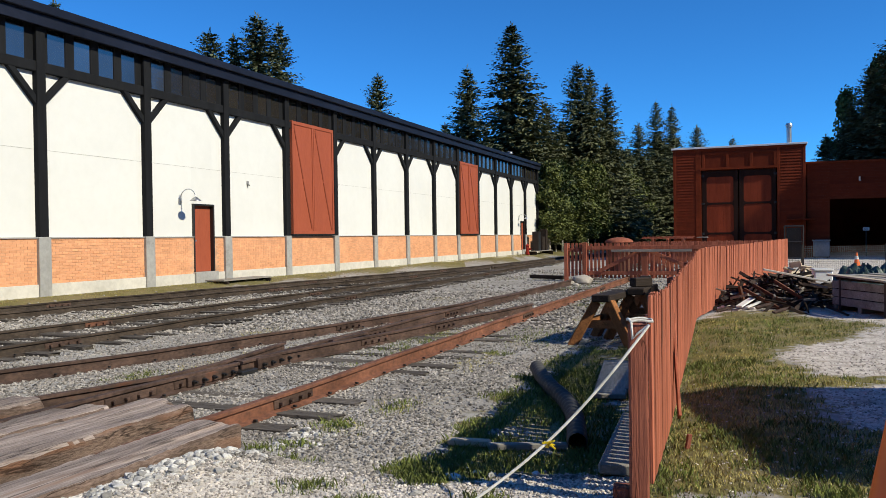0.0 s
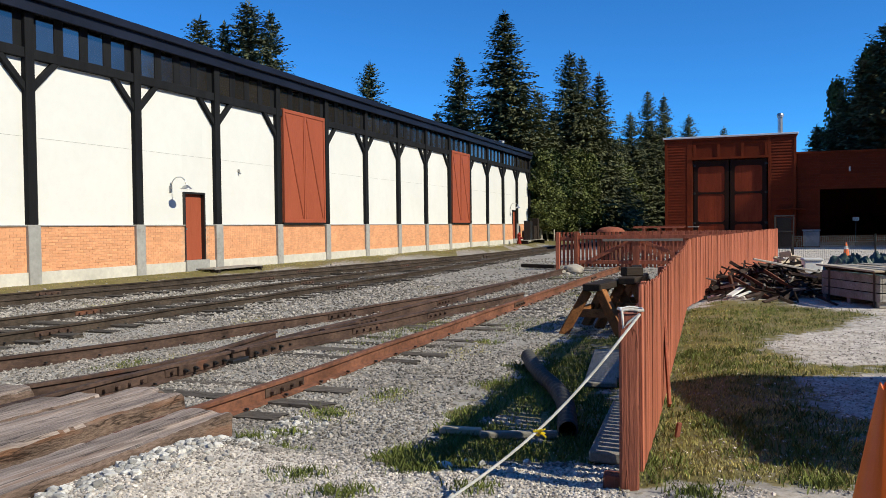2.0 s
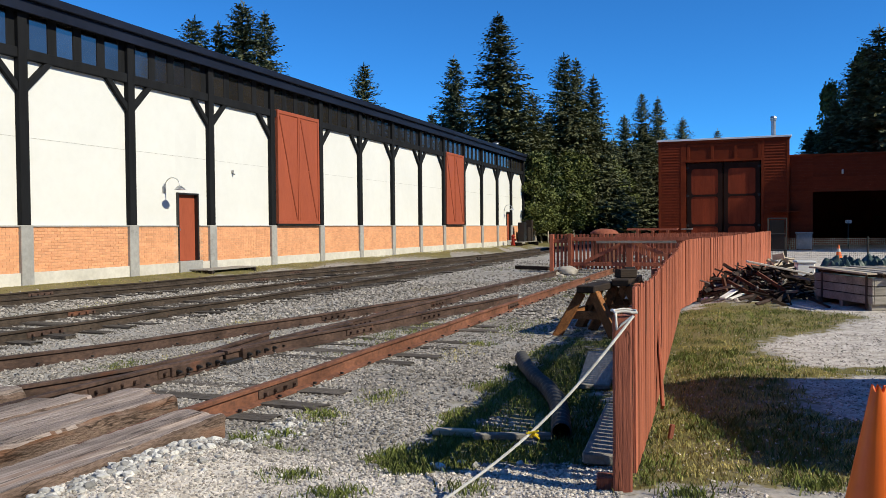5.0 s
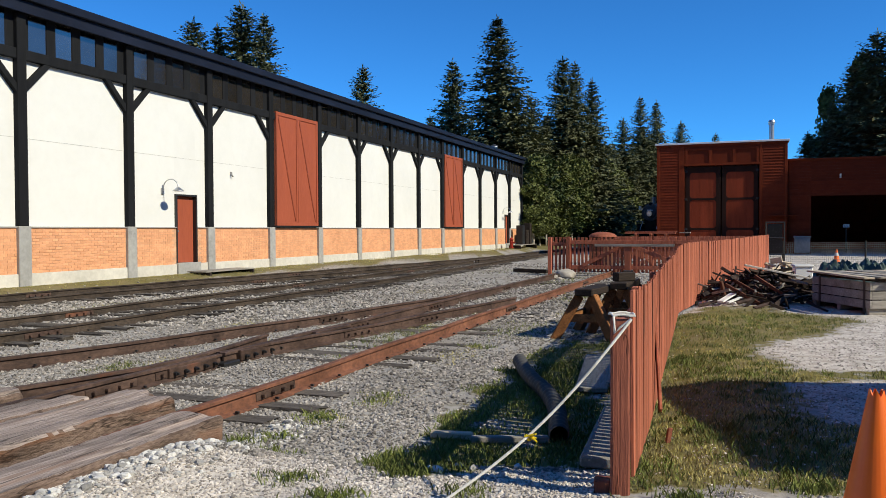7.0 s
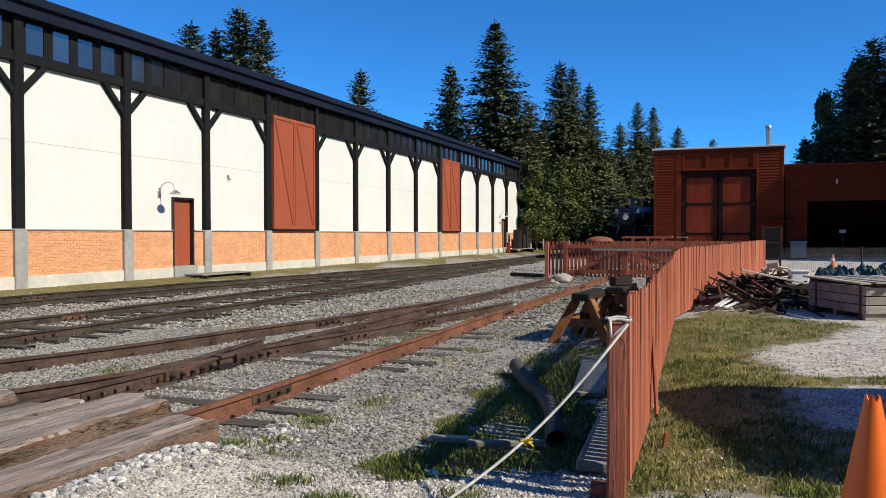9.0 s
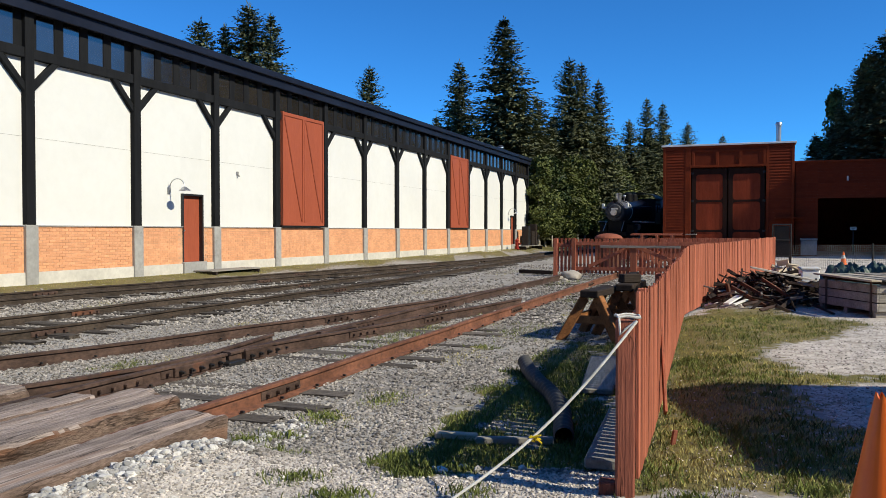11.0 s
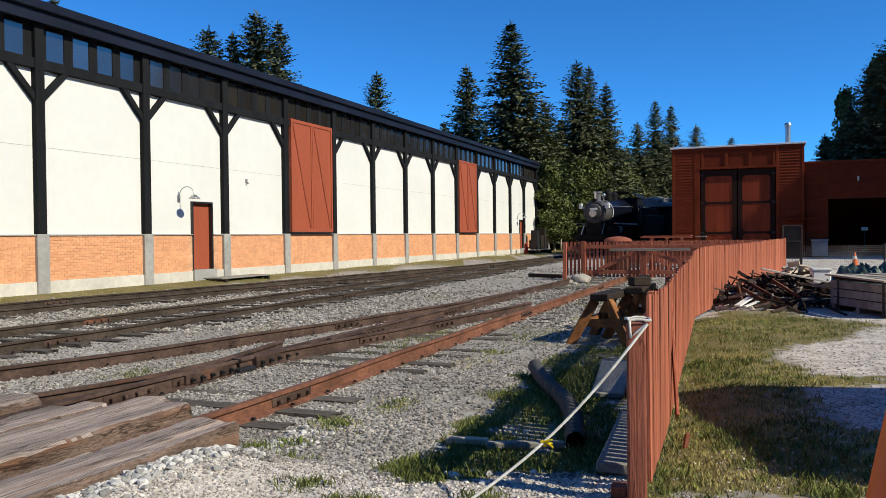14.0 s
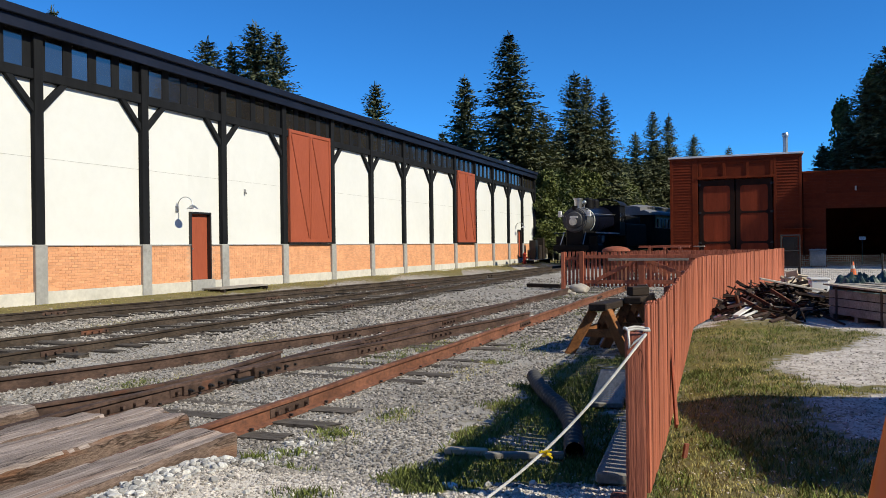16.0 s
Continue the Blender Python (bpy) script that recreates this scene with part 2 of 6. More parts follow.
def hall_walls():
    x = FIRST * BAY
    # one panel to each bay; the doors leave gaps
    for k in range(FIRST, BAYS):
        a, b = k * BAY, (k + 1) * BAY
        spans = {1: ((a, 6.06), (7.12, b)), 11: ((a, 44.6), (b, b))}.get(k, ((a, b),))
        for c, e in spans:
            if e > c:
                bm = B()
                box(bm, c, 0.16, 1.48, e, 0.42, 5.95)
                part("wall_panel", bm, M["white"], hall)
                bm = B()
                box(bm, c, 0.2, -0.2, e, 0.42, 1.48)
                part("base_wall", bm, M["mortar"], hall)
        for kk, c, e in ((1, 6.06, 7.12), (11, 44.6, b)):
            if k == kk:
                bm = B()
                box(bm, c, 0.16, 2.55, e, 0.42, 5.95)
                part("wall_panel", bm, M["white"], hall)
    bm = B()
    box(bm, x, 0.42, -0.2, x + 0.25, 22, 7.0)
    box(bm, FAR - 0.25, 0.42, -0.2, FAR, 22, 7.0)
    box(bm, x, 22, -0.2, FAR, 22.25, 7.0)
    part("rear_wall", bm, M["white"], hall)
    bm = B()
    box(bm, x, 0.42, -0.1, FAR, 22, 0.1)
    part("hall_floor", bm, M["concrete"], hall)
    # concrete footing strip
    bm = B()
    for a, b in ((x, 6.06), (7.12, 44.6), (45.6, FAR)):
        box(bm, a, 0.05, -0.25, b, 0.22, 0.30, 0.008)
    part("footing", bm, M["concrete_pale"], hall, "pale concrete footing strip")
    bm = B()
    for a, b in ((x, 6.06), (7.12, 44.6), (45.6, FAR)):
        box(bm, a, 0.06, 1.462, b, 0.21, 1.492)
    part("brick_cap", bm, M["concrete"], hall, "thin grey cap on the brick base")
    # joint in the white panels
    bm = B()
    box(bm, x, 0.156, 3.715, FAR, 0.165, 3.722)
    part("panel_joint", bm, M["concrete"], hall)
    # mortar backing
    bm = B()
    for a, b in ((x, 6.06), (7.12, 44.6), (45.6, FAR)):
        box(bm, a, 0.104, 0.28, b, 0.21, 1.465)
    part("mortar_bed", bm, M["mortar"], hall)


def hall_posts():
    pier = None
    for k in range(FIRST, BAYS + 1):
        s = k * BAY
        if pier is None:
            bm = B()
            box(bm, 0.0, 0.0, -0.3, 0.38, 0.25, 1.5, 0.015)
            pier = part("concrete_pier", bm, M["concrete"], hall, m=pose(s, 0, 0))
            bm = B()
            box(bm, 0.03, 0.0, 1.5, 0.31, 0.28, 6.8, 0.012)
            post = part("timber_post", bm, M["black"], hall, m=pose(s, 0, 0))
            bm = B()
            bar(bm, (0.17, 0.12, 4.82), (-0.72, 0.12, 5.72), 0.16, 0.16, 0.01)
            brl = part("knee_brace", bm, M["black"], hall, m=pose(s, 0, 0))
            bm = B()
            bar(bm, (0.17, 0.12, 4.82), (1.06, 0.12, 5.72), 0.16, 0.16, 0.01)
            brr = part("knee_brace", bm, M["black"], hall, m=pose(s, 0, 0))
        else:
            twin(pier, pose(s, 0, 0))
            twin(post, pose(s, 0, 0))
            if k not in (4, 9):
                twin(brl, pose(s, 0, 0))
            if k not in (3, 8, 13):
                twin(brr, pose(s, 0, 0))
    bm = B()
    box(bm, FIRST * BAY, 0.03, 5.67, FAR + 0.3, 0.24, 5.93, 0.012)
    part("beam", bm, M["black"], hall, "black timber beam under the clerestory")
    bm = B()
    box(bm, FIRST * BAY, 0.06, 6.84, FAR + 0.3, 0.3, 6.98, 0.012)
    part("top_plate", bm, M["black"], hall)


def clerestory():
    bm = B()
    box(bm, 0, 0.125, 5.93, 0.55, 0.137, 6.86)
    pane = part("window_pane", bm, M["glass"], hall, "dark clerestory window pane", m=pose(0.48 + FIRST * BAY, 0, 0))
    bm = B()
    box(bm, 0, 0.1, 5.93, 0.3, 0.26, 6.86, 0.01)
    mull = part("mullion", bm, M["black"], hall, m=pose(1.0325 + FIRST * BAY, 0, 0))
    for k in range(FIRST, BAYS):
        for j in range(4):
            s = k * BAY + 0.48 + j * 0.855
            if k > FIRST or j:
                twin(pane, pose(s, 0, 0))
                if j < 3:
                    twin(mull, pose(s + 0.5525, 0, 0))
    bm = B()
    box(bm, -0.232, 0.12, 5.93, 0.478, 0.27, 6.86, 0.01)
    filler = part("post_backing", bm, M["black"], hall, m=pose((FIRST + 1) * BAY, 0, 0))
    for k in range(FIRST + 2, BAYS):
        twin(filler, pose(k * BAY, 0, 0))
    # unseen black deck added behind the glass to keep the inside dark
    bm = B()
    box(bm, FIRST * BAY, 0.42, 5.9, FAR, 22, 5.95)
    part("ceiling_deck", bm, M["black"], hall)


def hall_roof():
    bm = B()
    x0, x1 = FIRST * BAY - 0.6, FAR + 0.2
    # low gable: soffit, fascia and ribbed sheet
    prof = [(-0.2, 6.92), (-0.2, 7.0), (11, 8.6), (22.9, 6.99), (22.9, 6.92), (22, 6.8), (11, 8.30), (0.3, 6.83)]
    a = [bm.verts.new((x0, y, z + 0.27)) for y, z in prof]
    b = [bm.verts.new((x1, y, z + 0.27)) for y, z in prof]
    n = len(prof)
    for i in range(n):
        bm.faces.new((a[i], b[i], b[(i + 1) % n], a[(i + 1) % n]))
    bm.faces.new(a[::-1])
    bm.faces.new(b)
    bmesh.ops.recalc_face_normals(bm, faces=bm.faces)
    part("roof_sheet", bm, M["roof"], hall, "dark blue-black metal roof")
    bm = B()
    box(bm, x0, -0.16, 6.79, x1, -0.1, 7.12, 0.006)
    part("fascia", bm, M["roof"], hall)
    bm = B()
    box(bm, x0, -0.27, 7.09, x1, -0.165, 7.32, 0.02)
    part("gutter", bm, M["roof"], hall)
    for k in range(FIRST, BAYS + 1):
        bm = B()
        bar(bm, (0.17, 0.05, 6.9), (0.17, -0.09, 6.9), 0.14, 0.16)
        part("rafter_tail", bm, M["black"], hall, m=pose(k * BAY, 0, 0))
    for s, y in ((19.4, 3.0), (46.5, 1.5)):
        bm = B()
        z = 7.25 + y * 0.14
        tube(bm, (0, 0, 0), (0, 0, 0.55), 0.17, n=14)
        tube(bm, (0, 0, 0.5), (0, 0, 0.62), 0.28, 0.22, n=14)
        tube(bm, (0, 0, 0.62), (0, 0, 0.7), 0.3, 0.1, n=14)
        part("roof_vent", bm, M["galv"], hall, "pale metal roof vent pipe", smooth=True, m=pose(s, y, z))


def sliding_door(k):
    s = k * BAY
    door = thing("sliding_door", "tall terracotta painted plank sliding door between black posts", "door", YARD @ pose(s, -0.06, 0), "sliding doors of the hall")
    bm = B()
    box(bm, 0.46, 0.06, 1.56, 3.7, 0.15, 5.98, 0.008)
    part("door_leaf", bm, M["terracotta"], door)
    bm = B()
    for x in (0.46, 3.58):
        box(bm, x, 0.032, 1.56, x + 0.12, 0.06, 5.98, 0.004)
    for x in (1.96, 2.08):
        box(bm, x, 0.034, 1.62, x + 0.1, 0.06, 5.92, 0.004)
    part("stile", bm, M["terracotta"], door)
    bm = B()
    for z in (1.56, 5.84):
        box(bm, 0.58, 0.03, z, 3.58, 0.06, z + 0.13, 0.004)
    part("door_rail", bm, M["terracotta"], door)
    for x0, x1 in ((0.62, 1.9), (2.22, 3.5)):
        for z0, z1 in ((3.75, 5.8), (1.75, 3.7)):
            bm = B()
            xa, xb = (x0, (x0 + x1) / 2) if z0 > 3 else ((x0 + x1) / 2, x1)
            bar(bm, (xa, 0.052, z1), (xb, 0.052, z0), 0.024, 0.07)
            part("diagonal_brace", bm, M["door_brace"], door)
    bm = B()
    box(bm, 0.36, 0.02, 1.5, 3.78, 0.16, 1.565, 0.004)
    part("door_sill", bm, M["black"], door)


def man_door(s0, s1, ztop, zbot):
    w = s1 - s0
    door = thing("entry_door", "closed terracotta steel door in a black frame", "door", YARD @ pose(s0, 0, 0), "entry doors of the hall")
    bm = B()
    box(bm, 0.06, 0.22, zbot, w - 0.06, 0.265, ztop - 0.06, 0.004)
    part("door_leaf", bm, M["terracotta"], door)
    for a, b in ((0, 0.06), (w - 0.06, w)):
        bm = B()
        box(bm, a, 0.08, zbot, b, 0.42, ztop, 0.004)
        part("jamb", bm, M["iron"], door)
    bm = B()
    box(bm, 0.062, 0.08, ztop - 0.06, w - 0.062, 0.42, ztop, 0.004)
    part("door_head", bm, M["iron"], door)
    bm = B()
    tube(bm, (0.16, 0.22, zbot + 1.02), (0.16, 0.17, zbot + 1.02), 0.022, n=10)
    tube(bm, (0.16, 0.17, zbot + 1.02), (0.16, 0.14, zbot + 1.02), 0.032, n=10)
    part("door_knob", bm, M["galv"], door)
    bm = B()
    box(bm, -0.05, -0.02, -0.1, w + 0.05, 0.42, zbot - 0.003, 0.01)
    part("threshold", bm, M["concrete"], door, "grey concrete doorstep")


def wall_lamp(s, z):
    lamp = thing("gooseneck_lamp", "white gooseneck wall lamp above a door", "lamp", YARD @ pose(s, 0.16, z), "gooseneck wall lamps")
    bm = B()
    box(bm, -0.06, -0.05, -0.1, 0.06, 0, 0.1, 0.01)
    part("wall_box", bm, M["galv"], lamp)
    bm = B()
    pts = [(0, -0.05, 0.0)] + [(0, -0.34 + 0.28 * math.cos(a), 0.1 + 0.26 * math.sin(a)) for a in [math.pi * i / 9 for i in range(10)]]
    pipe(bm, pts, 0.016)
    part("arm", bm, M["galv"], lamp, smooth=True)
    bm = B()
    tube(bm, (0, -0.62, -0.0), (0, -0.62, 0.1), 0.17, 0.05, n=18)
    tube(bm, (0, -0.62, -0.02), (0, -0.62, 0.0), 0.18, 0.17, n=18)
    part("shade", bm, M["galv"], lamp, smooth=True)


hall_walls()
hall_posts()
clerestory()
hall_roof()
sliding_door(3)
sliding_door(8)
man_door(6.06, 7.12, 2.55, 0.34)
man_door(44.6, 45.6, 2.55, 0.34)
wall_lamp(5.48, 2.62)
wall_lamp(44.1, 2.7)

# ---- tracks ----
def curve_m(table):
    xs, ys = [a for a, _ in table], [b for _, b in table]
    n = len(xs)
    def f(s):
        i = max(0, min(n - 2, sum(1 for x in xs if x <= s) - 1))
        h = xs[i + 1] - xs[i]
        u = (s - xs[i]) / h
        d0 = (ys[i + 1] - ys[max(i - 1, 0)]) / (xs[i + 1] - xs[max(i - 1, 0)])
        d1 = (ys[min(i + 2, n - 1)] - ys[i]) / (xs[min(i + 2, n - 1)] - xs[i])
        return (ys[i] * (1 + 2 * u) * (1 - u) ** 2 + d0 * h * u * (1 - u) ** 2 + ys[i + 1] * u * u * (3 - 2 * u) + d1 * h * u * u * (u - 1))
    return f


def main_line(s):
    """The middle of the line on which the train comes in."""
    u = max(s - 30, 0)
    return 5.7 + 0.0034 * min(u, 28) ** 2 + 0.19 * max(u - 28, 0)


RAIL_PROFILE = [(-0.07, -0.155), (0.07, -0.155), (0.07, -0.143), (0.014, -0.125), (0.01, -0.04), (0.036, -0.03), (0.036, -0.006),
                (0.028, 0.0), (-0.028, 0.0), (-0.036, -0.006), (-0.036, -0.03), (-0.01, -0.04), (-0.014, -0.125), (-0.07, -0.143)]


def rail_mesh(bm, f, a, b, top=0.0, step=0.8):
    n = max(2, int((b - a) / step))
    rings = []
    for i in range(n + 1):
        s = a + (b - a) * i / n
        dm = (f(s + 0.05) - f(s - 0.05)) / 0.1
        nx, ny = dm / math.hypot(1, dm), 1 / math.hypot(1, dm)
        zz = top + 0.006 * math.sin(s * 1.7 + f(0))
        rings.append([bm.verts.new((s + u * -nx, -f(s) - u * ny, z + zz)) for u, z in RAIL_PROFILE])
    k = len(RAIL_PROFILE)
    for p0, p1 in zip(rings, rings[1:]):
        for j in range(k):
            bm.faces.new((p0[j], p0[(j + 1) % k], p1[(j + 1) % k], p1[j]))
    bm.faces.new(rings[0][::-1])
    bm.faces.new(rings[-1])
    bmesh.ops.recalc_face_normals(bm, faces=bm.faces)


R1A = curve_m([(-16, 0.9), (-2.5, 1.75), (2.8, 2.35), (12.9, 3.7), (20, 4.55), (28, 4.95), (33, 5.01)])
R1B = curve_m([(-16, 2.35), (-2.5, 3.15), (2.8, 3.75), (12.9, 5.1), (20, 5.75), (30, 6.35), (34, 6.42)])
R3 = curve_m([(-16, 6.05), (-6, 6.02), (7, 6.02), (14, 5.85), (20, 5.55), (30, 5.08), (34, 5.06)])
R4 = curve_m([(-16, 7.65), (-6, 7.63), (5, 7.55), (17, 7.0), (27, 6.47), (33, 6.44)])
R5 = curve_m([(-16, 7.3), (-8.9, 9.32), (-6.7, 9.92), (-2.27, 10.8), (1.9, 11.3), (8, 11.45), (14, 11.45), (40, 11.45)])
BS = lambda s: 11.42
BD = curve_m([(-8.0, 11.3), (-7.2, 11.42), (-5.77, 11.66), (-4.4, 11.88), (-2.28, 12.17), (0.72, 12.62), (2.5, 12.84), (6, 12.9)])
WING = curve_m([(-16, 8.75), (-11.5, 10.4), (-9.86, 10.93), (-8.9, 11.19), (-8.07, 11.25), (-7.2, 11.17), (-6.4, 11.08), (-6.0, 11.0)])
RA = lambda s: 12.9


def tracks():
    spots = [("rail_dark", [(R1A, -16, 33), (lambda s: main_line(s) - 0.72, 33, 110), (R1B, -16, 19), (R1B, 19.6, 33)]),
             ("rail_dark", [(R3, -16, 19), (R3, 19.6, 33), (R4, -16, 33), (lambda s: main_line(s) + 0.72, 33, 110)]),
             ("rail", [(R5, -16, 30), (BD, -7.6, 0.5), (WING, -16, -6.1), (BS, -16, -7.66), (BS, -7.6, 4)])]
    names = ("track along the hall", "turnout track", "middle track")
    for (mk, rails), nm in zip(spots, names):
        tr = thing("railway_track", "brown rusty rails on weathered ties, " + nm, "railway track", YARD, "yard tracks", "structure")
        for f, a, b in rails:
            bm = B()
            rail_mesh(bm, f, a, b)
            part("rail", bm, M[mk], tr)
        if nm == "middle track":
            bm = B()
            rail_mesh(bm, RA, -16, 30)
            part("rail", bm, M["rail_red"], tr, "orange rusty rail")
            # guard rails and joint bars by the crossing nose
            for f, a, b in ((lambda s: 11.51, -5.72, -4.7),):
                bm = B()
                rail_mesh(bm, f, a, b, -0.006)
                part("guard_rail", bm, M["rail"], tr)
        TRACKS.append(tr)


TRACKS = []
tracks()


def joint_bars():
    """Bolted joint bars on the rail sides."""
    made = None
    for tr, f, spots in ((0, R1A, (-1.2, 8.0, 17)), (0, R1B, (4.5, 12.0)), (1, R3, (-4.2, 3.2, 11)), (1, R4, (2.2, -6.5, 14)), (2, R5, (-3.5, 4)), (2, BS, (-9.3, -8.4, -4.2, -1.0)),
                         (2, BD, (-3.0, -5.0)), (2, RA, (-8.9, -1.0, 6.5))):
        for s in spots:
            dm = (f(s + 0.1) - f(s - 0.1)) / 0.2
            at = pose(s, -f(s), 0, 0, 0, -math.degrees(math.atan(dm)))
            if made is None:
                bm = B()
                box(bm, -0.32, -0.024, -0.12, 0.32, -0.01, -0.045, 0.004)
                for i in range(4):
                    tube(bm, (-0.24 + 0.16 * i, -0.03, -0.082), (-0.24 + 0.16 * i, -0.062, -0.082), 0.018, n=6)
                made = part("joint_bar", bm, M["rail"], TRACKS[tr], m=at)
            else:
                twin(made, at, TRACKS[tr])


joint_bars()


def frog():
    """The bolted crossing nose, with its wing blocks and rows of bolt heads."""
    tr = TRACKS[2]
    bm = B()
    box(bm, -7.36, -11.5, -0.135, -5.75, -11.4, -0.008, 0.012)
    for i, v in enumerate(bm.verts):
        if v.co.x > -5.9:
            v.co.z -= 0.03
    part("frog_casting", bm, M["rail"], tr, "heavy rusty steel crossing nose")
    bm = B()
    box(bm, -8.55, -11.475, -0.13, -7.78, -11.43, -0.03, 0.006)
    part("splice_plate", bm, M["rail"], tr)
    bm = B()
    box(bm, -7.72, -11.53, -0.16, -7.42, -11.3, -0.10, 0.01)
    part("heel_block", bm, M["iron"], tr)
    bm = B()
    for s, y in [(-8.48 + 0.16 * k, 11.475) for k in range(5)] + [(-7.28 + 0.175 * k, 11.5) for k in range(9)]:
        tube(bm, (s, -y, -0.085), (s, -y - 0.035, -0.085), 0.021, n=6)
        tube(bm, (s, -y - 0.035, -0.085), (s, -y - 0.06, -0.085), 0.012, n=6)
    tagged(part("frog_bolts", bm, M["iron"], tr), kind="stuff")


frog()


def spikes():
    """Spike heads along the foot of the nearer rails."""
    rng = random.Random(61)
    bm = B()
    box(bm, -0.011, -0.022, 0, 0.011, 0.012, 0.02, 0.003)
    first = None
    for k, f, off in ((0, RA, 0.085), (0, BS, 0.1), (1, R4, 0.085), (1, R5, 0.085)):
        s = -9.6
        while s < 3:
            at = pose(s + rng.uniform(-0.05, 0.05), -f(s) - off, -0.135 if f in (RA, BS) else -0.125, 0, 0, rng.uniform(-15, 15))
            if first is None:
                first = part("spike", bm, M["iron"], TRACKS[2], m=at)
            else:
                twin(first, at)
            s += 0.58 + rng.uniform(-0.06, 0.06)


spikes()


def ties():
    rng = random.Random(4)
    meshes = []
    for i in range(4):
        bm = B()
        box(bm, -0.11, -1.28, -0.16, 0.11, 1.28, 0, 0.012)
        for v in bm.verts:
            v.co += Vector((rng.uniform(-0.012, 0.012), rng.uniform(-0.05, 0.05), rng.uniform(-0.01, 0.01)))
        ob = part("tie", bm, M["tie"])
        meshes.append(ob.data)
        bpy.data.objects.remove(ob)
    def row(tr, f, a, b, half=1.0, up=0.0):
        s = a
        while s < b:
            dm = f(s + 0.1) - f(s - 0.1)
            o = new("tie", meshes[rng.randrange(4)])
            o.parent = tr
            o.matrix_basis = pose(s, -f(s) + rng.uniform(-0.1, 0.1), up - 0.142 - rng.random() * 0.035, 0, 0, -math.degrees(math.atan(dm / 0.2)) + rng.uniform(-2, 2)) @ Matrix.Diagonal((1, half, 1, 1))
            s += 0.56 + rng.uniform(-0.04, 0.05)
    row(TRACKS[0], lambda s: R1A(s) + 0.72, -6, 20, up=0.036)
    row(TRACKS[0], main_line, 20, 62, up=0.015)
    row(TRACKS[1], lambda s: R4(s) - 0.78, -11, 20, up=0.04)
    row(TRACKS[2], lambda s: 12.16, -9.7, 30)


ties()

# ---- crossing planks ----
def smoothstep(x):
    u = max(0.0, min(1.0, (x - 0.25) / 0.2))
    return u * u * (3 - 2 * u)


def crossing():
    spec = [(12.99, 13.4, -10.35, 0.05), (12.455, 12.79, -10.1, 0.095), (12.1, 12.395, -9.85, 0.06), (11.76, 12.03, -10.15, 0.045), (11.5, 11.69, -10.2, 0.02),
            (10.77, 11.19, -10.0, 0.03), (10.3, 10.71, -10.3, 0.02), (9.85, 10.25, -10.2, 0.02)]
    cr = thing("plank_crossing", "weathered brown timber crossing planks between the rails", "track crossing", YARD, kind="structure")
    for a, b, e, top in spec:
        bm = B()
        box(bm, -16.5, -b, -0.2, e, -a, 0.0, 0.022)
        bmesh.ops.subdivide_edges(bm, edges=[ed for ed in bm.edges if ed.calc_length() > 3], cuts=150)
        bmesh.ops.subdivide_edges(bm, edges=[ed for ed in bm.edges if 0.15 < abs(ed.verts[0].co.y - ed.verts[1].co.y)], cuts=9)
        for v in bm.verts:
            q = Vector((v.co.x * 0.6, v.co.y * 11, v.co.z * 9 + a))
            rim = min(v.co.y + b, -a - v.co.y) < 0.03            # worn, splintered arrises
            v.co.z += noise.noise(v.co * 1.3 + Vector((a, 0, 0))) * 0.014 + noise.noise(q) * 0.012 - 0.02 * smoothstep(noise.noise(q * 0.6 + Vector((9, 9, 9))))
            if rim and v.co.z > -0.1:
                v.co.z -= 0.016 * max(0.0, noise.noise(Vector((v.co.x * 3.4, a * 5, 4)))) + 0.022 * max(0.0, noise.noise(Vector((v.co.x * 12, a * 5, 1))))
            v.co.y += noise.noise(v.co * 1.1 + Vector((5, a, 0))) * 0.014 + noise.noise(v.co * 9) * 0.004
            if v.co.x > e - 0.1:
                v.co.x += noise.noise(v.co * 9) * 0.05
        bm.normal_update()
        # upward faces take the grey top colour, all others the darker brown
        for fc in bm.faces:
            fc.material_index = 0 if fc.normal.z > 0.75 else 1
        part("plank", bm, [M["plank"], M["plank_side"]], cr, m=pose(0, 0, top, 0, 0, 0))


crossing()

# ---- ground ----
def smooth(a, b, x):
    u = max(0.0, min(1.0, (x - a) / (b - a)))
    return u * u * (3 - 2 * u)


def sm(x, y):
    """Place along and out from the hall."""
    v = Vector((x, y, 0))
    return v.dot(ALONG) - 15.089, 16.795 - v.dot(INTO)


FENCE = [(1.06, 4.32), (4.17, 13.4), (6.46, 17.75), (11.1, 26.0)]


def fence_x(y):
    for (xa, ya), (xb, yb) in zip(FENCE, FENCE[1:]):
        if y <= yb:
            break
    return xa + (xb - xa) * (y - ya) / (yb - ya)


def ground_z(x, y):
    s, m = sm(x, y)
    right = smooth(-0.5, 0.8, x - fence_x(y)) if y < 27 else smooth(14, 18, m)
    z = -(0.165 - 0.012 * smooth(11.0, 10.3, m)) * smooth(0.3, 1.6, m) * (1 - right) - 0.03 * right
    if m < 0.3:
        z = -0.02
    near = smooth(5.6, 4.6, y) * smooth(2.0, 0.6, x) * smooth(13.2, 13.8, m)
    z += 0.07 * near
    z += 0.13 * smooth(14.4, 13.5, m) * smooth(12.9, 13.3, m) * smooth(-10.3, -10.9, s) * smooth(-14, -12.5, s)
    z += 0.13 * right * smooth(18, 26, y) * smooth(38, 33, y)
    if math.hypot(x, y) < 60:
        z += 0.02 * noise.noise(Vector((x * 0.7, y * 0.7, 0))) + 0.008 * noise.noise(Vector((x * 3, y * 3, 4)))
    return z


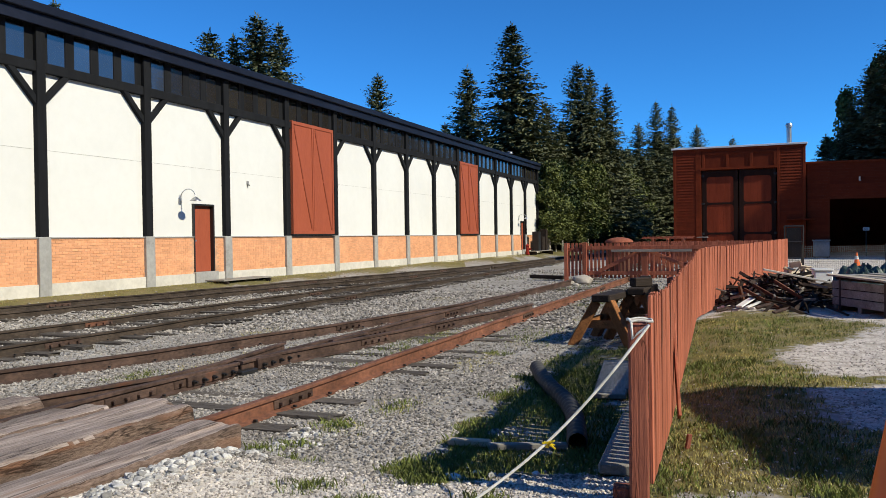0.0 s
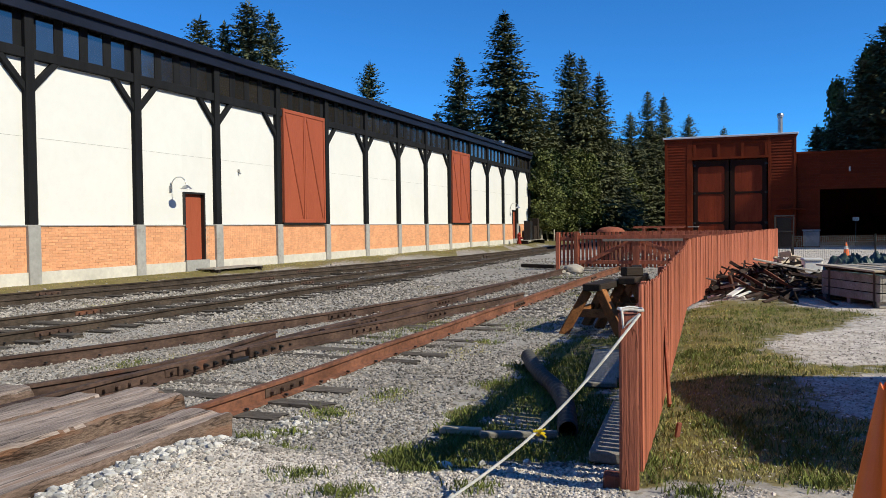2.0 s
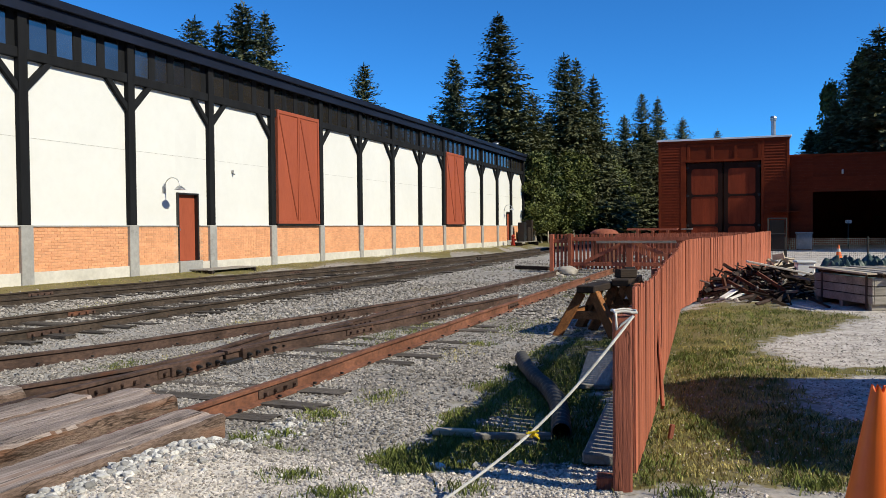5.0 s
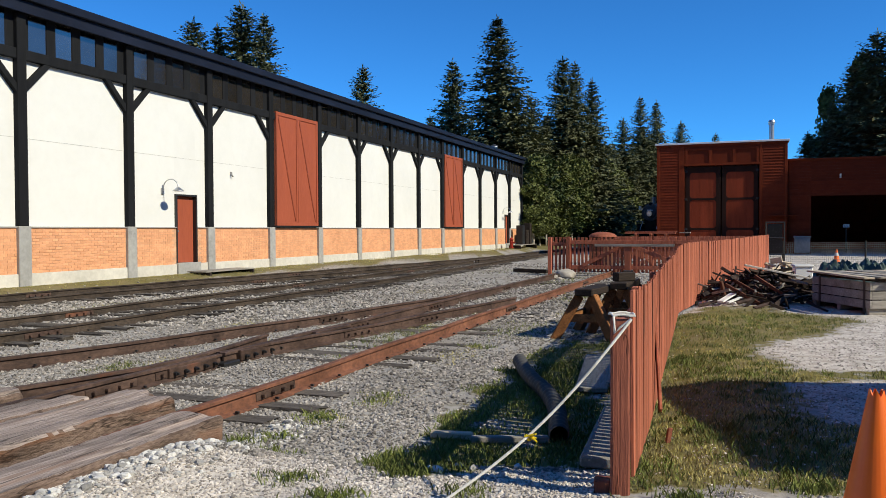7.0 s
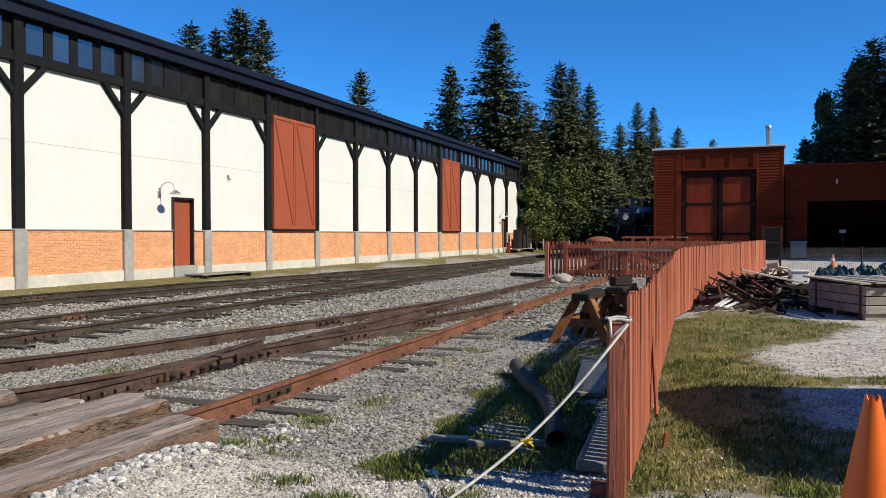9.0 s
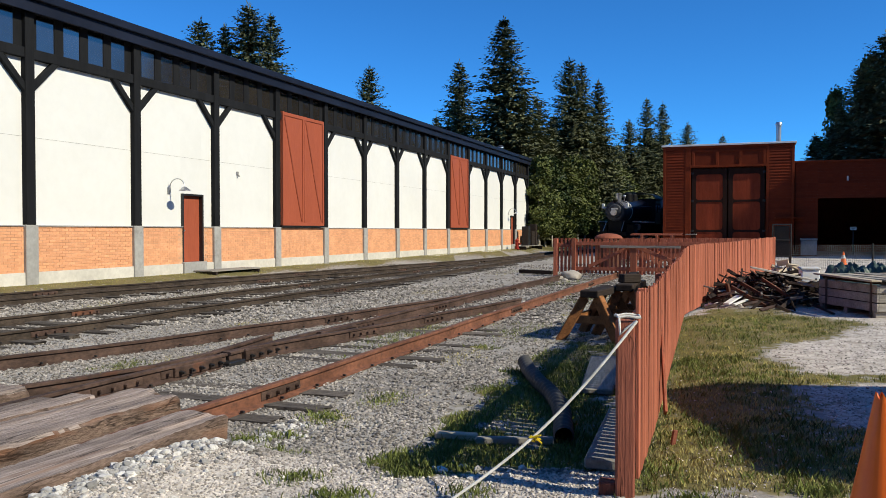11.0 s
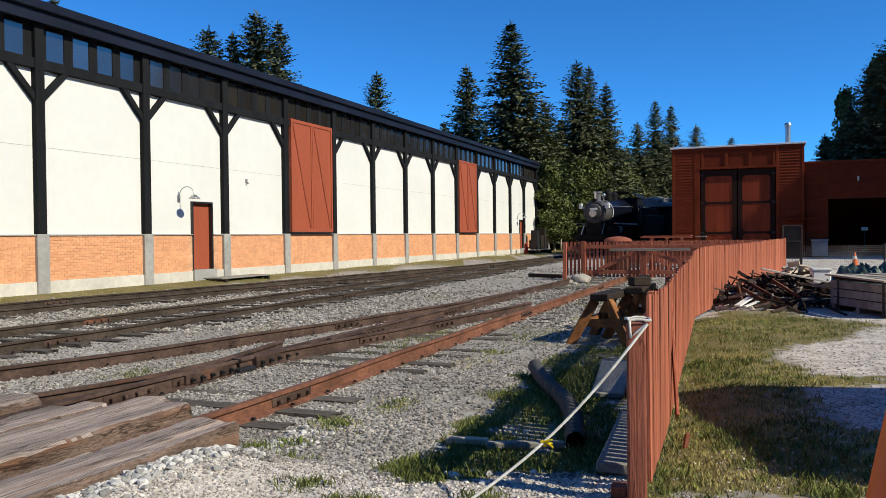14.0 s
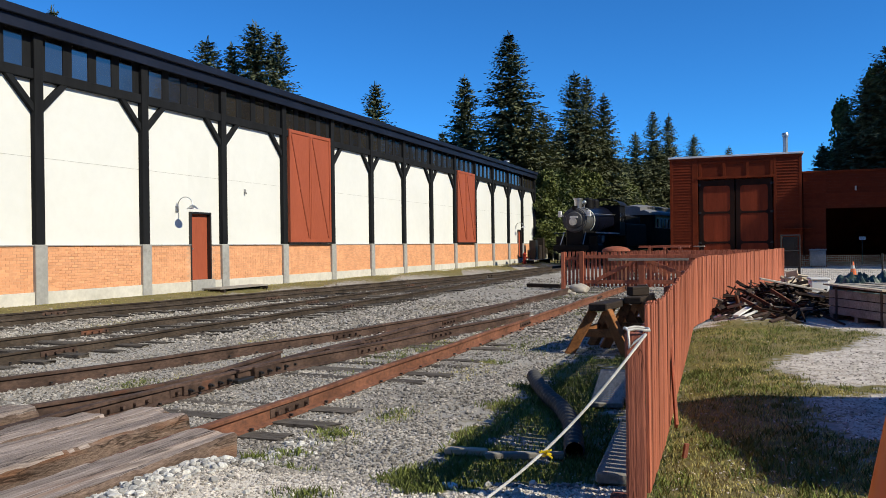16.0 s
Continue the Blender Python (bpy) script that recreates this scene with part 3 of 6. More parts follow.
def zones(x, y):
    """Grass, pale gravel and earth shares of the ground, 0 to 1."""
    s, m = sm(x, y)
    dx = x - fence_x(min(y, 26.0))
    w = 0.5 * noise.noise(Vector((x * 0.8, y * 0.8, 7))) + 0.25 * noise.noise(Vector((x * 2.5, y * 2.5, 2)))
    grass = pale = earth = 0.0
    if y < 26 and dx > -0.05 and x > 0.9:                       # the lawn beside the fence
        grass = 1.0
        bare = smooth(-0.8, 0.8, x - (2.9 + 0.7 * smooth(6.5, 8.4, y) + 2.5 * smooth(8.6, 11.6, y)) + 0.9 * w)
        if 7.0 < y < 10.2:
            bare = max(bare, smooth(0.35, 1.15, 1.35 - math.hypot((x - 4.9) / 1.3, (y - 8.4) / 0.95) + 0.4 * w))
        band = math.exp(-((y - 7.35) / 0.28) ** 2)
        bare *= 1 - 0.75 * band
        if y > 11.5:
            bare = max(bare, smooth(13.4, 14.6, y + 2 * w))
        pale = bare
        grass *= 1 - bare
        if y < 4.4:
            earth = smooth(4.35, 3.9, y + 0.5 * w)
            grass *= 1 - earth * 0.8
            pale = max(pale, earth * 0.5)
    elif y < 26 and dx <= 0 and m > 12.9:                        # rough grass between track and fence
        g = smooth(2.2, 1.1, -dx + 1.2 * w) * smooth(4.5, 5.0, y + 0.35 * w) * smooth(13, 8.5, y)
        g = max(g, 0.5 * smooth(0.15, 0.4, w) * smooth(4.6, 5.5, y))
        grass = g * (0.55 + 0.9 * smooth(-0.35, 0.3, noise.noise(Vector((x * 2.2, y * 2.2, 33)))))
        pale = smooth(5.35, 4.75, y - 0.35 * (x + 0.8) * 0.4 + 0.3 * w) * (1 - g)
    if m < 2.2 and s < 60:
        grass = max(grass, smooth(1.7, 0.9, m - 0.05 * max(s, 0) * smooth(12, 30, s) + 0.5 * w))
    if s > 26 and 2 < m < 11:
        grass = max(grass, 0.6 * smooth(0.0, 0.25, w))
    if m > 15 and 26 < y < 60:
        pale = 0.9
        grass *= 0.2
    if math.hypot(x, y) > 60 and m < 3.5:
        grass = 1
    return grass, pale, earth


def make_ground():
    def lines(lo, hi, step, reach):
        core = list(np.arange(lo, hi + step / 2, step))
        out, g = [], step
        while (out[-1] if out else hi) < reach:
            g *= 1.35
            out.append((out[-1] if out else hi) + g)
        inn, g = [], step
        while (inn[-1] if inn else lo) > -reach:
            g *= 1.35
            inn.append((inn[-1] if inn else lo) - g)
        return inn[::-1] + core + out
    xs, ys = lines(-7, 9, 0.14, 2500), lines(2.6, 17, 0.14, 2500)
    verts = [(x, y, ground_z(x, y)) for y in ys for x in xs]
    nx = len(xs)
    faces = [(j * nx + i, j * nx + i + 1, (j + 1) * nx + i + 1, (j + 1) * nx + i) for j in range(len(ys) - 1) for i in range(nx - 1)]
    g = raw("ground", verts, faces, M["ground"], kind="structure", label="gravel railway yard with grass strips and pale bare patches")
    tagged(g, category="ground")
    lay = g.data.color_attributes.new("cover", "FLOAT_COLOR", "POINT")
    flat = []
    for x, y, _ in verts:
        a, b, c = zones(x, y)
        flat += [a, b, c, 1.0]
    lay.data.foreach_set("color", flat)
    g.data.polygons.foreach_set("use_smooth", [True] * len(faces))
    return g


def ground_material():
    m = bpy.data.materials.new("yard_ground")
    m.use_nodes = True
    nt = m.node_tree
    N, L = nt.nodes, nt.links
    bsdf = N["Principled BSDF"]
    bsdf.inputs["Specular IOR Level"].default_value = 0.15
    tc = N.new("ShaderNodeTexCoord")
    def tex(kind, scale, detail=5):
        n = N.new(kind)
        n.inputs["Scale"].default_value = scale
        if "Detail" in n.inputs:
            n.inputs["Detail"].default_value = detail
        L.new(tc.outputs["Object"], n.inputs["Vector"])
        return n
    def mixc(fac, a, b):
        x = N.new("ShaderNodeMix")
        x.data_type = "RGBA"
        if hasattr(fac, "links"):
            L.new(fac, x.inputs[0])
        else:
            x.inputs[0].default_value = fac
        for sock, v in ((x.inputs[6], a), (x.inputs[7], b)):
            if isinstance(v, tuple):
                sock.default_value = (*v, 1)
            else:
                L.new(v, sock)
        return x.outputs[2]
    def rng(sock, a, b, c=0.0, d=1.0):
        r = N.new("ShaderNodeMapRange")
        for i, v in enumerate((a, b, c, d)):
            r.inputs[i + 1].default_value = v
        L.new(sock, r.inputs[0])
        return r.outputs[0]
    vor = tex("ShaderNodeTexVoronoi", 26)
    vor2 = tex("ShaderNodeTexVoronoi", 85)
    sep = N.new("ShaderNodeSeparateColor")
    L.new(vor.outputs["Color"], sep.inputs[0])
    sep2 = N.new("ShaderNodeSeparateColor")
    L.new(vor2.outputs["Color"], sep2.inputs[0])
    large = tex("ShaderNodeTexNoise", 0.9, 5)
    mid = tex("ShaderNodeTexNoise", 7, 6)
    ballast = mixc(sep.outputs[0], (0.15, 0.14, 0.13), (0.40, 0.385, 0.36))
    ballast = mixc(rng(large.outputs[0], 0.35, 0.65), ballast, mixc(sep2.outputs[0], (0.13, 0.11, 0.095), (0.27, 0.25, 0.225)))
    pale = mixc(sep2.outputs[0], (0.33, 0.302, 0.272), (0.64, 0.596, 0.552))
    pale = mixc(rng(mid.outputs[0], 0.4, 0.62, 0, 0.65), pale, (0.27, 0.235, 0.195))
    grass = mixc(mid.outputs[0], (0.06, 0.068, 0.021), (0.23, 0.195, 0.075))
    grass = mixc(rng(large.outputs[0], 0.42, 0.62), grass, (0.20, 0.17, 0.085))
    attr = N.new("ShaderNodeVertexColor")
    attr.layer_name = "cover"
    cov = N.new("ShaderNodeSeparateColor")
    L.new(attr.outputs[0], cov.inputs[0])
    def blend(c):
        a = N.new("ShaderNodeMath")
        a.operation = "ADD"
        L.new(cov.outputs[c], a.inputs[0])
        L.new(rng(mid.outputs[0], 0.3, 0.7, -0.3, 0.3), a.inputs[1])
        return rng(a.outputs[0], 0.38, 0.62)
    col = mixc(blend(1), ballast, pale)
    col = mixc(blend(0), col, grass)
    L.new(col, bsdf.inputs["Base Color"])
    bsdf.inputs["Roughness"].default_value = 0.92
    add = N.new("ShaderNodeMath")
    L.new(rng(vor.outputs["Distance"], 0, 0.7, 1, 0), add.inputs[0])
    L.new(mid.outputs[0], add.inputs[1])
    b = N.new("ShaderNodeBump")
    b.inputs["Strength"].default_value, b.inputs["Distance"].default_value = 0.7, 0.03
    L.new(add.outputs[0], b.inputs["Height"])
    L.new(b.outputs[0], bsdf.inputs["Normal"])
    return m


M["ground"] = ground_material()
make_ground()

# ---- picket fence ----
def picket_fence():
    rng = random.Random(3)
    fence = thing("picket_fence", "weathered red-brown wooden picket fence along the lawn", "fence")
    meshes = []
    for i in range(5):
        bm = B()
        box(bm, -0.039, -0.010, 0.05, 0.039, 0.010, 1.06, 0.003)
        for v in bm.verts:
            if v.co.z > 0.9:
                v.co.z += rng.uniform(-0.012, 0.012)
        ob = part("picket", bm, M["red_wood"])
        meshes.append(ob.data)
        bpy.data.objects.remove(ob)
    def tall(y):
        """The pickets grow towards the far stretches."""
        return 1 + 0.03 * smooth(4, 8, y) + 0.11 * smooth(11.5, 14.5, y)
    for (xa, ya), (xb, yb) in zip(FENCE, FENCE[1:]):
        a, b = Vector((xa, ya, 0)), Vector((xb, yb, 0))
        u = (b - a).normalized()
        nrm = Vector((u.y, -u.x, 0))
        ang = math.degrees(math.atan2(u.y, u.x))
        length = (b - a).length
        step = 0.108
        n = int(length / step)
        for i in range(n):
            q = a + u * (i + 0.5) * length / n + nrm * 0.05
            o = new("picket", meshes[rng.randrange(5)])
            o.parent = fence
            lean = rng.uniform(-0.35, 0.35)
            o.matrix_basis = pose(q.x, q.y, ground_z(q.x, q.y) + rng.uniform(-0.006, 0.006), rng.uniform(-0.5, 0.5), lean, ang + rng.uniform(-1.5, 1.5)) @ Matrix.Diagonal((1.04 + 0.14 * smooth(12, 14, q.y), 1, tall(q.y), 1))
        for z in (0.30, 0.86):
            bm = B()
            za, zb = ground_z(xa, ya), ground_z(xb, yb)
            bar(bm, a - nrm * 0.01 + Vector((0, 0, z + za)), b - nrm * 0.01 + Vector((0, 0, z + zb)), 0.045, 0.11, 0.004)
            part("fence_rail", bm, M["red_wood"], fence)
        k = max(1, round(length / 2.4))
        for i in range(k if (xb, yb) != FENCE[-1] else k + 1):
            q = a + u * length * i / k - nrm * 0.085
            if i == 0 and (xa, ya) == FENCE[0]:
                continue
            bm = B()
            box(bm, -0.055, -0.055, -0.25, 0.055, 0.055, 1.0, 0.006)
            part("fence_post", bm, M["red_wood"], fence, m=pose(q.x, q.y, ground_z(q.x, q.y), 0, 0, ang))
    bm = B()
    box(bm, -0.048, -0.05, -0.3, 0.048, 0.05, 0.935, 0.01)
    bmesh.ops.subdivide_edges(bm, edges=[e for e in bm.edges if e.calc_length() > 0.5], cuts=14)
    for v in bm.verts:
        v.co += Vector((noise.noise(v.co * 4), noise.noise(v.co * 4 + Vector((3, 1, 8))), 0)) * 0.006
    part("end_post", bm, M["post_wood"], fence, "thick weathered red end post", m=pose(1.02, 4.22, ground_z(1.03, 4.2), 0, 0, 80))
    # a loose board leans on the pickets
    bm = B()
    bar(bm, (1.78, 6.08, -0.05), (1.86, 6.55, 0.88), 0.022, 0.095, 0.003)
    part("loose_board", bm, M["red_wood"], fence)
    bm = B()
    box(bm, -0.018, -0.01, -0.1, 0.018, 0.01, 0.1, 0.003)
    part("stake", bm, M["post_wood"], fence, "short worn stake in the lawn", m=pose(1.6, 5.3, ground_z(1.6, 5.3), 6, 8, 30))
    bm = B()
    box(bm, -0.05, -0.045, -0.2, 0.05, 0.045, 0.12, 0.008)
    part("post_stub", bm, M["post_wood"], fence, "sawn-off post stub", m=pose(0.945, 4.3, ground_z(0.945, 4.3) - 0.05, 0, 0, 75))


picket_fence()


M["fence_grey"] = mat("grey_weathered_bar", (0.33, 0.29, 0.25), (0.22, 0.19, 0.165), 9, 0.85, 0.5, stretch=(4, 0.5, 4))


def gate_fence():
    rng = random.Random(5)
    base = YARD @ pose(11.2, 0, -0.1)
    gate = thing("picket_gate", "red-brown wooden picket gate with diagonal braces across the track", "gate", base)
    def pickets(m0, m1, z0, z1, y):
        bm = B()
        box(bm, -0.011, -0.04, z0, 0.011, 0.04, z1, 0.003)
        first = part("picket", bm, M["red_wood"], gate, m=pose(y, -m0, 0))
        m = m0 + 0.128
        while m < m1:
            twin(first, pose(y, -m, rng.uniform(-0.012, 0.012), rng.uniform(-0.8, 0.8)))
            m += 0.128
    pickets(10.97, 11.45, 0.1, 1.2, 0.0)
    pickets(11.6, 16.4, 0.06, 1.19, 0.0)
    for m, w, h in ((10.91, 0.06, 1.2), (11.52, 0.07, 1.22), (13.45, 0.1, 1.0)):
        bm = B()
        box(bm, -0.13, -m - w, -0.2, -0.015, -m + w, h, 0.006)
        part("gate_post", bm, M["red_wood"], gate)
    for m0, m1, z in ((10.91, 11.5, 0.98), (11.55, 16.4, 1.04), (11.55, 16.4, 0.22)):
        bm = B()
        box(bm, -0.06, -m1, z - 0.06, -0.013, -m0, z + 0.06, 0.004)
        part("gate_rail", bm, M["red_wood"], gate)
    for p0, p1 in (((-0.07, -12.0, 0.28), (-0.07, -13.3, 0.92)), ((-0.07, -14.9, 0.38), (-0.07, -13.6, 0.92))):
        bm = B()
        bar(bm, p0, p1, 0.03, 0.12, 0.004)
        part("gate_brace", bm, M["red_wood"], gate)
    bm = B()
    box(bm, -0.16, -14.9, 0.9, -0.135, -12.4, 0.98, 0.004)
    part("locking_bar", bm, M["fence_grey"], gate, "grey weathered locking bar")
    # a second fence further back
    back = thing("picket_fence", "red-brown wooden picket fence behind the gate", "fence", YARD @ pose(24.0, 0, -0.1))
    bm = B()
    box(bm, -0.011, -0.045, 0.05, 0.011, 0.045, 1.12, 0.003)
    first = part("picket", bm, M["red_wood"], back, m=pose(0, -10.7, 0))
    m = 10.81
    while m < 17.5:
        twin(first, pose(0, -m, rng.uniform(-0.01, 0.01)))
        m += 0.107
    for z in (0.3, 0.92):
        bm = B()
        box(bm, 0.014, -17.5, z - 0.05, 0.055, -10.65, z + 0.05, 0.004)
        part("fence_rail", bm, M["red_wood"], back)
    for mm in (10.75, 12.9, 15.1, 17.4):
        bm = B()
        box(bm, 0.06, -mm - 0.05, -0.2, 0.16, -mm + 0.05, 1.15, 0.004)
        part("fence_post", bm, M["red_wood"], back)
    # a low rack of red planks close behind the gate
    rack = thing("plank_rack", "low rack of red-brown planks behind the gate", "rack", YARD @ pose(13.5, 0, -0.15))
    for m in (RACK0 + 0.3, (RACK0 + RACK1) / 2, RACK1 - 0.3):
        for x in (-0.25, 0.25):
            bm = B()
            box(bm, x - 0.05, -m - 0.05, -0.1, x + 0.05, -m + 0.05, 1.3, 0.006)
            part("rack_post", bm, M["red_wood"], rack)
        bm = B()
        box(bm, -0.35, -m - 0.04, 1.3, 0.35, -m + 0.04, 1.36, 0.006)
        part("cross_bar", bm, M["red_wood"], rack)
    for x, z in ((-0.3, 1.365), (-0.08, 1.365), (0.14, 1.365), (-0.2, 1.405), (0.03, 1.405)):
        bm = B()
        bar(bm, (x + 0.1, -RACK0 + rng.uniform(-0.1, 0.1), z), (x + 0.1, -RACK1 + rng.uniform(-0.1, 0.1), z), 0.19, 0.035, 0.004)
        part("plank", bm, M["red_wood"], rack)
    bm = B()
    box(bm, -0.3, -RACK1 - 0.5, 1.365, 0.2, -RACK1 - 0.15, 1.4, 0.004)
    part("end_board", bm, M["fence_grey"], rack, "pale board end")


RACK0, RACK1 = 13.15, 14.75
gate_fence()

# ---- engine shed ----
M["frame_dark"] = mat("dark_brown_frame_boards", (0.016, 0.006, 0.004), (0.024, 0.008, 0.005), 8, 0.85, 0.3, stretch=(3, 3, 0.5))
M["roof_edge"] = mat("pale_grey_roof_flashing", (0.68, 0.7, 0.73), (0.58, 0.6, 0.63), 5, 0.5, 0.1, big=0.05)


def engine_shed():
    shed = thing("engine_shed", "dark red clapboard engine shed with tall double doors in shade", "shed", YARD @ pose(33.0, 0, -0.05))
    T, W0, W1 = 6.24, 12.32, 19.3
    bm = B()
    # shell: front with door opening, sides, back
    for a, b, z0, z1 in ((W0, 13.85, -0.2, T), (17.85, W1, -0.2, T), (13.85, 17.85, 5.0, T)):
        box(bm, 0.0, -b, z0, 0.25, -a, z1)
    box(bm, 0.25, -W0 - 0.25, -0.2, 32, -W0, T)
    box(bm, 0.25, -W1, -0.2, 32, -W1 + 0.25, T)
    box(bm, 32, -W1, -0.2, 32.25, -W0, T)
    part("shell", bm, M["shed_red"], shed)
    bm = B()
    box(bm, -0.12, -W1 - 0.1, T, 32.4, -W0 + 0.1, T + 0.1, 0.01)
    part("roof", bm, M["roof_edge"], shed, "pale roof edge")
    bm = B()
    box(bm, -0.08, -W1 - 0.05, T - 0.1, 0.0, -W0 + 0.05, T, 0.01)
    part("fascia", bm, M["shed_trim"], shed)
    # corner boards
    for a in (W0, 13.55, 17.86, W1 - 0.14):
        bm = B()
        wd = 0.3 if a == 13.55 else 0.14
        box(bm, -0.05, -a - wd, 0, 0.0, -a, T - 0.1, 0.006)
        part("corner_board", bm, M["shed_trim"], shed)
    # transom panel above the doors
    bm = B()
    for a, b in ((13.9, 14.05), (15.2, 15.35), (16.45, 16.6), (17.7, 17.85)):
        box(bm, -0.045, -b, 5.12, 0.0, -a, 5.95, 0.005)
    box(bm, -0.047, -17.85, 5.9, 0.0, -13.9, 6.0, 0.005)
    box(bm, -0.09, -17.9, 5.02, 0.0, -13.8, 5.14, 0.005)
    part("transom_frame", bm, M["shed_trim"], shed)
    # doors
    for a, b in ((13.9, 15.82), (15.88, 17.8)):
        leaf = None
        bm = B()
        box(bm, 0.1, -b, 0.02, 0.18, -a, 4.98, 0.006)
        leaf = part("door_leaf", bm, M["shed_trim"], shed, "tall dark-framed red shed door")
        bm = B()
        for x0, x1 in ((a, a + 0.24), (b - 0.24, b)):
            box(bm, 0.05, -x1, 0.02, 0.1, -x0, 4.98, 0.004)
        for z in (0.02, 1.35, 3.05, 4.62):
            h = 0.34 if z > 4 else 0.12
            box(bm, 0.052, -b, z, 0.1, -a, z + h, 0.004)
        part("door_frame", bm, M["frame_dark"], leaf, "black door frame boards")
        bm = B()
        for z0, z1 in ((0.14, 1.35), (1.47, 3.05), (3.17, 4.62)):
            n = 8
            for i in range(n):
                w = (b - a - 0.48) / n
                x = a + 0.24 + i * w
                box(bm, 0.075, -x - w + 0.006, z0, 0.1, -x, z1)
        part("door_panel", bm, M["door_red"], leaf)
        for z0, z1 in ((0.14, 1.35), (1.47, 3.05), (3.17, 4.62)):
            for xc, sx in ((a + 0.24, 1), (b - 0.24, -1)):
                for zc, sz in ((z0, 1), (z1, -1)):
                    bm = B()
                    r = 0.16
                    rim = [(r - r * math.sin(q), r - r * math.cos(q)) for q in [math.pi / 2 * k / 4 for k in range(5)]]
                    ring = [bm.verts.new((0.056, -(xc + sx * u), zc + sz * w)) for u, w in [(0, 0)] + rim]
                    deep = [bm.verts.new((0.1, v.co.y, v.co.z)) for v in ring]
                    bm.faces.new(ring)
                    bm.faces.new(deep[::-1])
                    for k in range(len(ring)):
                        q = (k + 1) % len(ring)
                        bm.faces.new((ring[k], deep[k], deep[q], ring[q]))
                    bmesh.ops.recalc_face_normals(bm, faces=bm.faces)
                    part("corner_gusset", bm, M["frame_dark"], leaf)
        for z in (1.41, 3.11, 4.7):
            bm = B()
            hx = a if a < 15 else b
            box(bm, 0.03, -hx - 0.12, z - 0.06, 0.052, -hx + 0.12, z + 0.06, 0.004)
            part("hinge", bm, M["iron"], leaf)
    # the lower wing with an open bay
    E2 = 33.0
    T2 = 5.16
    for x0, a, z0, x1, b in ((0.3, 19.36, -0.2, 0.55, 20.5), (0.3, 20.5, 3.2, 0.55, 26.5), (0.3, 26.5, -0.2, 0.55, E2), (0.55, E2 - 0.25, -0.2, 12, E2), (12, 19.3, -0.2, 12.25, E2)):
        bm = B()
        box(bm, x0, -b, z0, x1, -a, T2)
        part("wing_wall", bm, M["shed_red"], shed)
    bm = B()
    box(bm, 0.2, -E2, T2, 12.4, -19.3, T2 + 0.1, 0.01)
    part("wing_roof", bm, M["shed_trim"], shed)
    bm = B()
    box(bm, 0.4, -E2, -0.1, 12, -19.3, 0.02)
    part("wing_floor", bm, M["concrete"], shed)
    bm = B()
    box(bm, -0.5, -19.75, 2.1, 0.3, -18.35, 2.16, 0.01)
    part("canopy", bm, M["shed_trim"], shed, "small canopy board")
    # stovepipe
    bm = B()
    tube(bm, (0.6, -18.5, T + 0.1), (0.6, -18.5, 7.3), 0.13, n=16)
    tube(bm, (0.6, -18.5, 7.25), (0.6, -18.5, 7.33), 0.17, n=16)
    tube(bm, (0.6, -18.5, 7.36), (0.6, -18.5, 7.48), 0.19, 0.15, n=16)
    part("stovepipe", bm, M["galv"], shed, "shiny metal stovepipe", smooth=True)
    # clapboards
    def boards(a, b, z0, z1, y, pitch=0.162):
        w = b - a
        bm = B()
        vs = [(y - 0.045, 0), (y - 0.008, pitch), (y, pitch), (y, 0)]
        r0 = [bm.verts.new((x, 0, z)) for x, z in vs]
        r1 = [bm.verts.new((x, -w, z)) for x, z in vs]
        for i in range(4):
            bm.faces.new((r0[i], r0[(i + 1) % 4], r1[(i + 1) % 4], r1[i]))
        bm.faces.new(r0)
        bm.faces.new(r1[::-1])
        bmesh.ops.recalc_face_normals(bm, faces=bm.faces)
        first = part("clapboard", bm, M["shed_red"], shed, m=pose(0, -a, z0))
        z = z0 + pitch
        while z < z1 - 0.05:
            twin(first, pose(0, -a, z))
            z += pitch
    boards(W0 + 0.14, 13.55, 0.0, T - 0.1, 0.0)
    boards(18.0, W1 - 0.14, 0.0, T - 0.1, 0.0)
    boards(19.36, 20.5, 0.0, T2, 0.3)
    boards(20.5, 26.5, 3.2, T2, 0.3)
    boards(26.5, E2, 0.0, T2, 0.3)


engine_shed()

# ---- trees ----
M["needles"] = mat("spruce_needles", (0.15, 0.16, 0.082), (0.085, 0.097, 0.05), 3, 0.8, 0, island=0.35, big=0.3)
M["bark"] = mat("grey_brown_bark", (0.09, 0.07, 0.055), (0.05, 0.04, 0.03), 8, 0.9, 0.6, stretch=(3, 3, 0.5))
M["leaf"] = mat("green_poplar_leaves", (0.068, 0.095, 0.028), (0.035, 0.055, 0.017), 2, 0.6, 0, island=0.35, big=0.25)
M["leaf_gold"] = mat("yellowing_leaves", (0.2, 0.17, 0.045), (0.11, 0.12, 0.035), 2, 0.6, 0, island=0.35, big=0.25)
M["leaf_light"] = mat("yellow_green_poplar_leaves", (0.135, 0.155, 0.045), (0.075, 0.095, 0.028), 2, 0.6, 0, island=0.4, big=0.25)
M["birch"] = mat("pale_birch_bark", (0.42, 0.40, 0.36), (0.25, 0.23, 0.2), 9, 0.8, 0.4, stretch=(1, 1, 0.4))


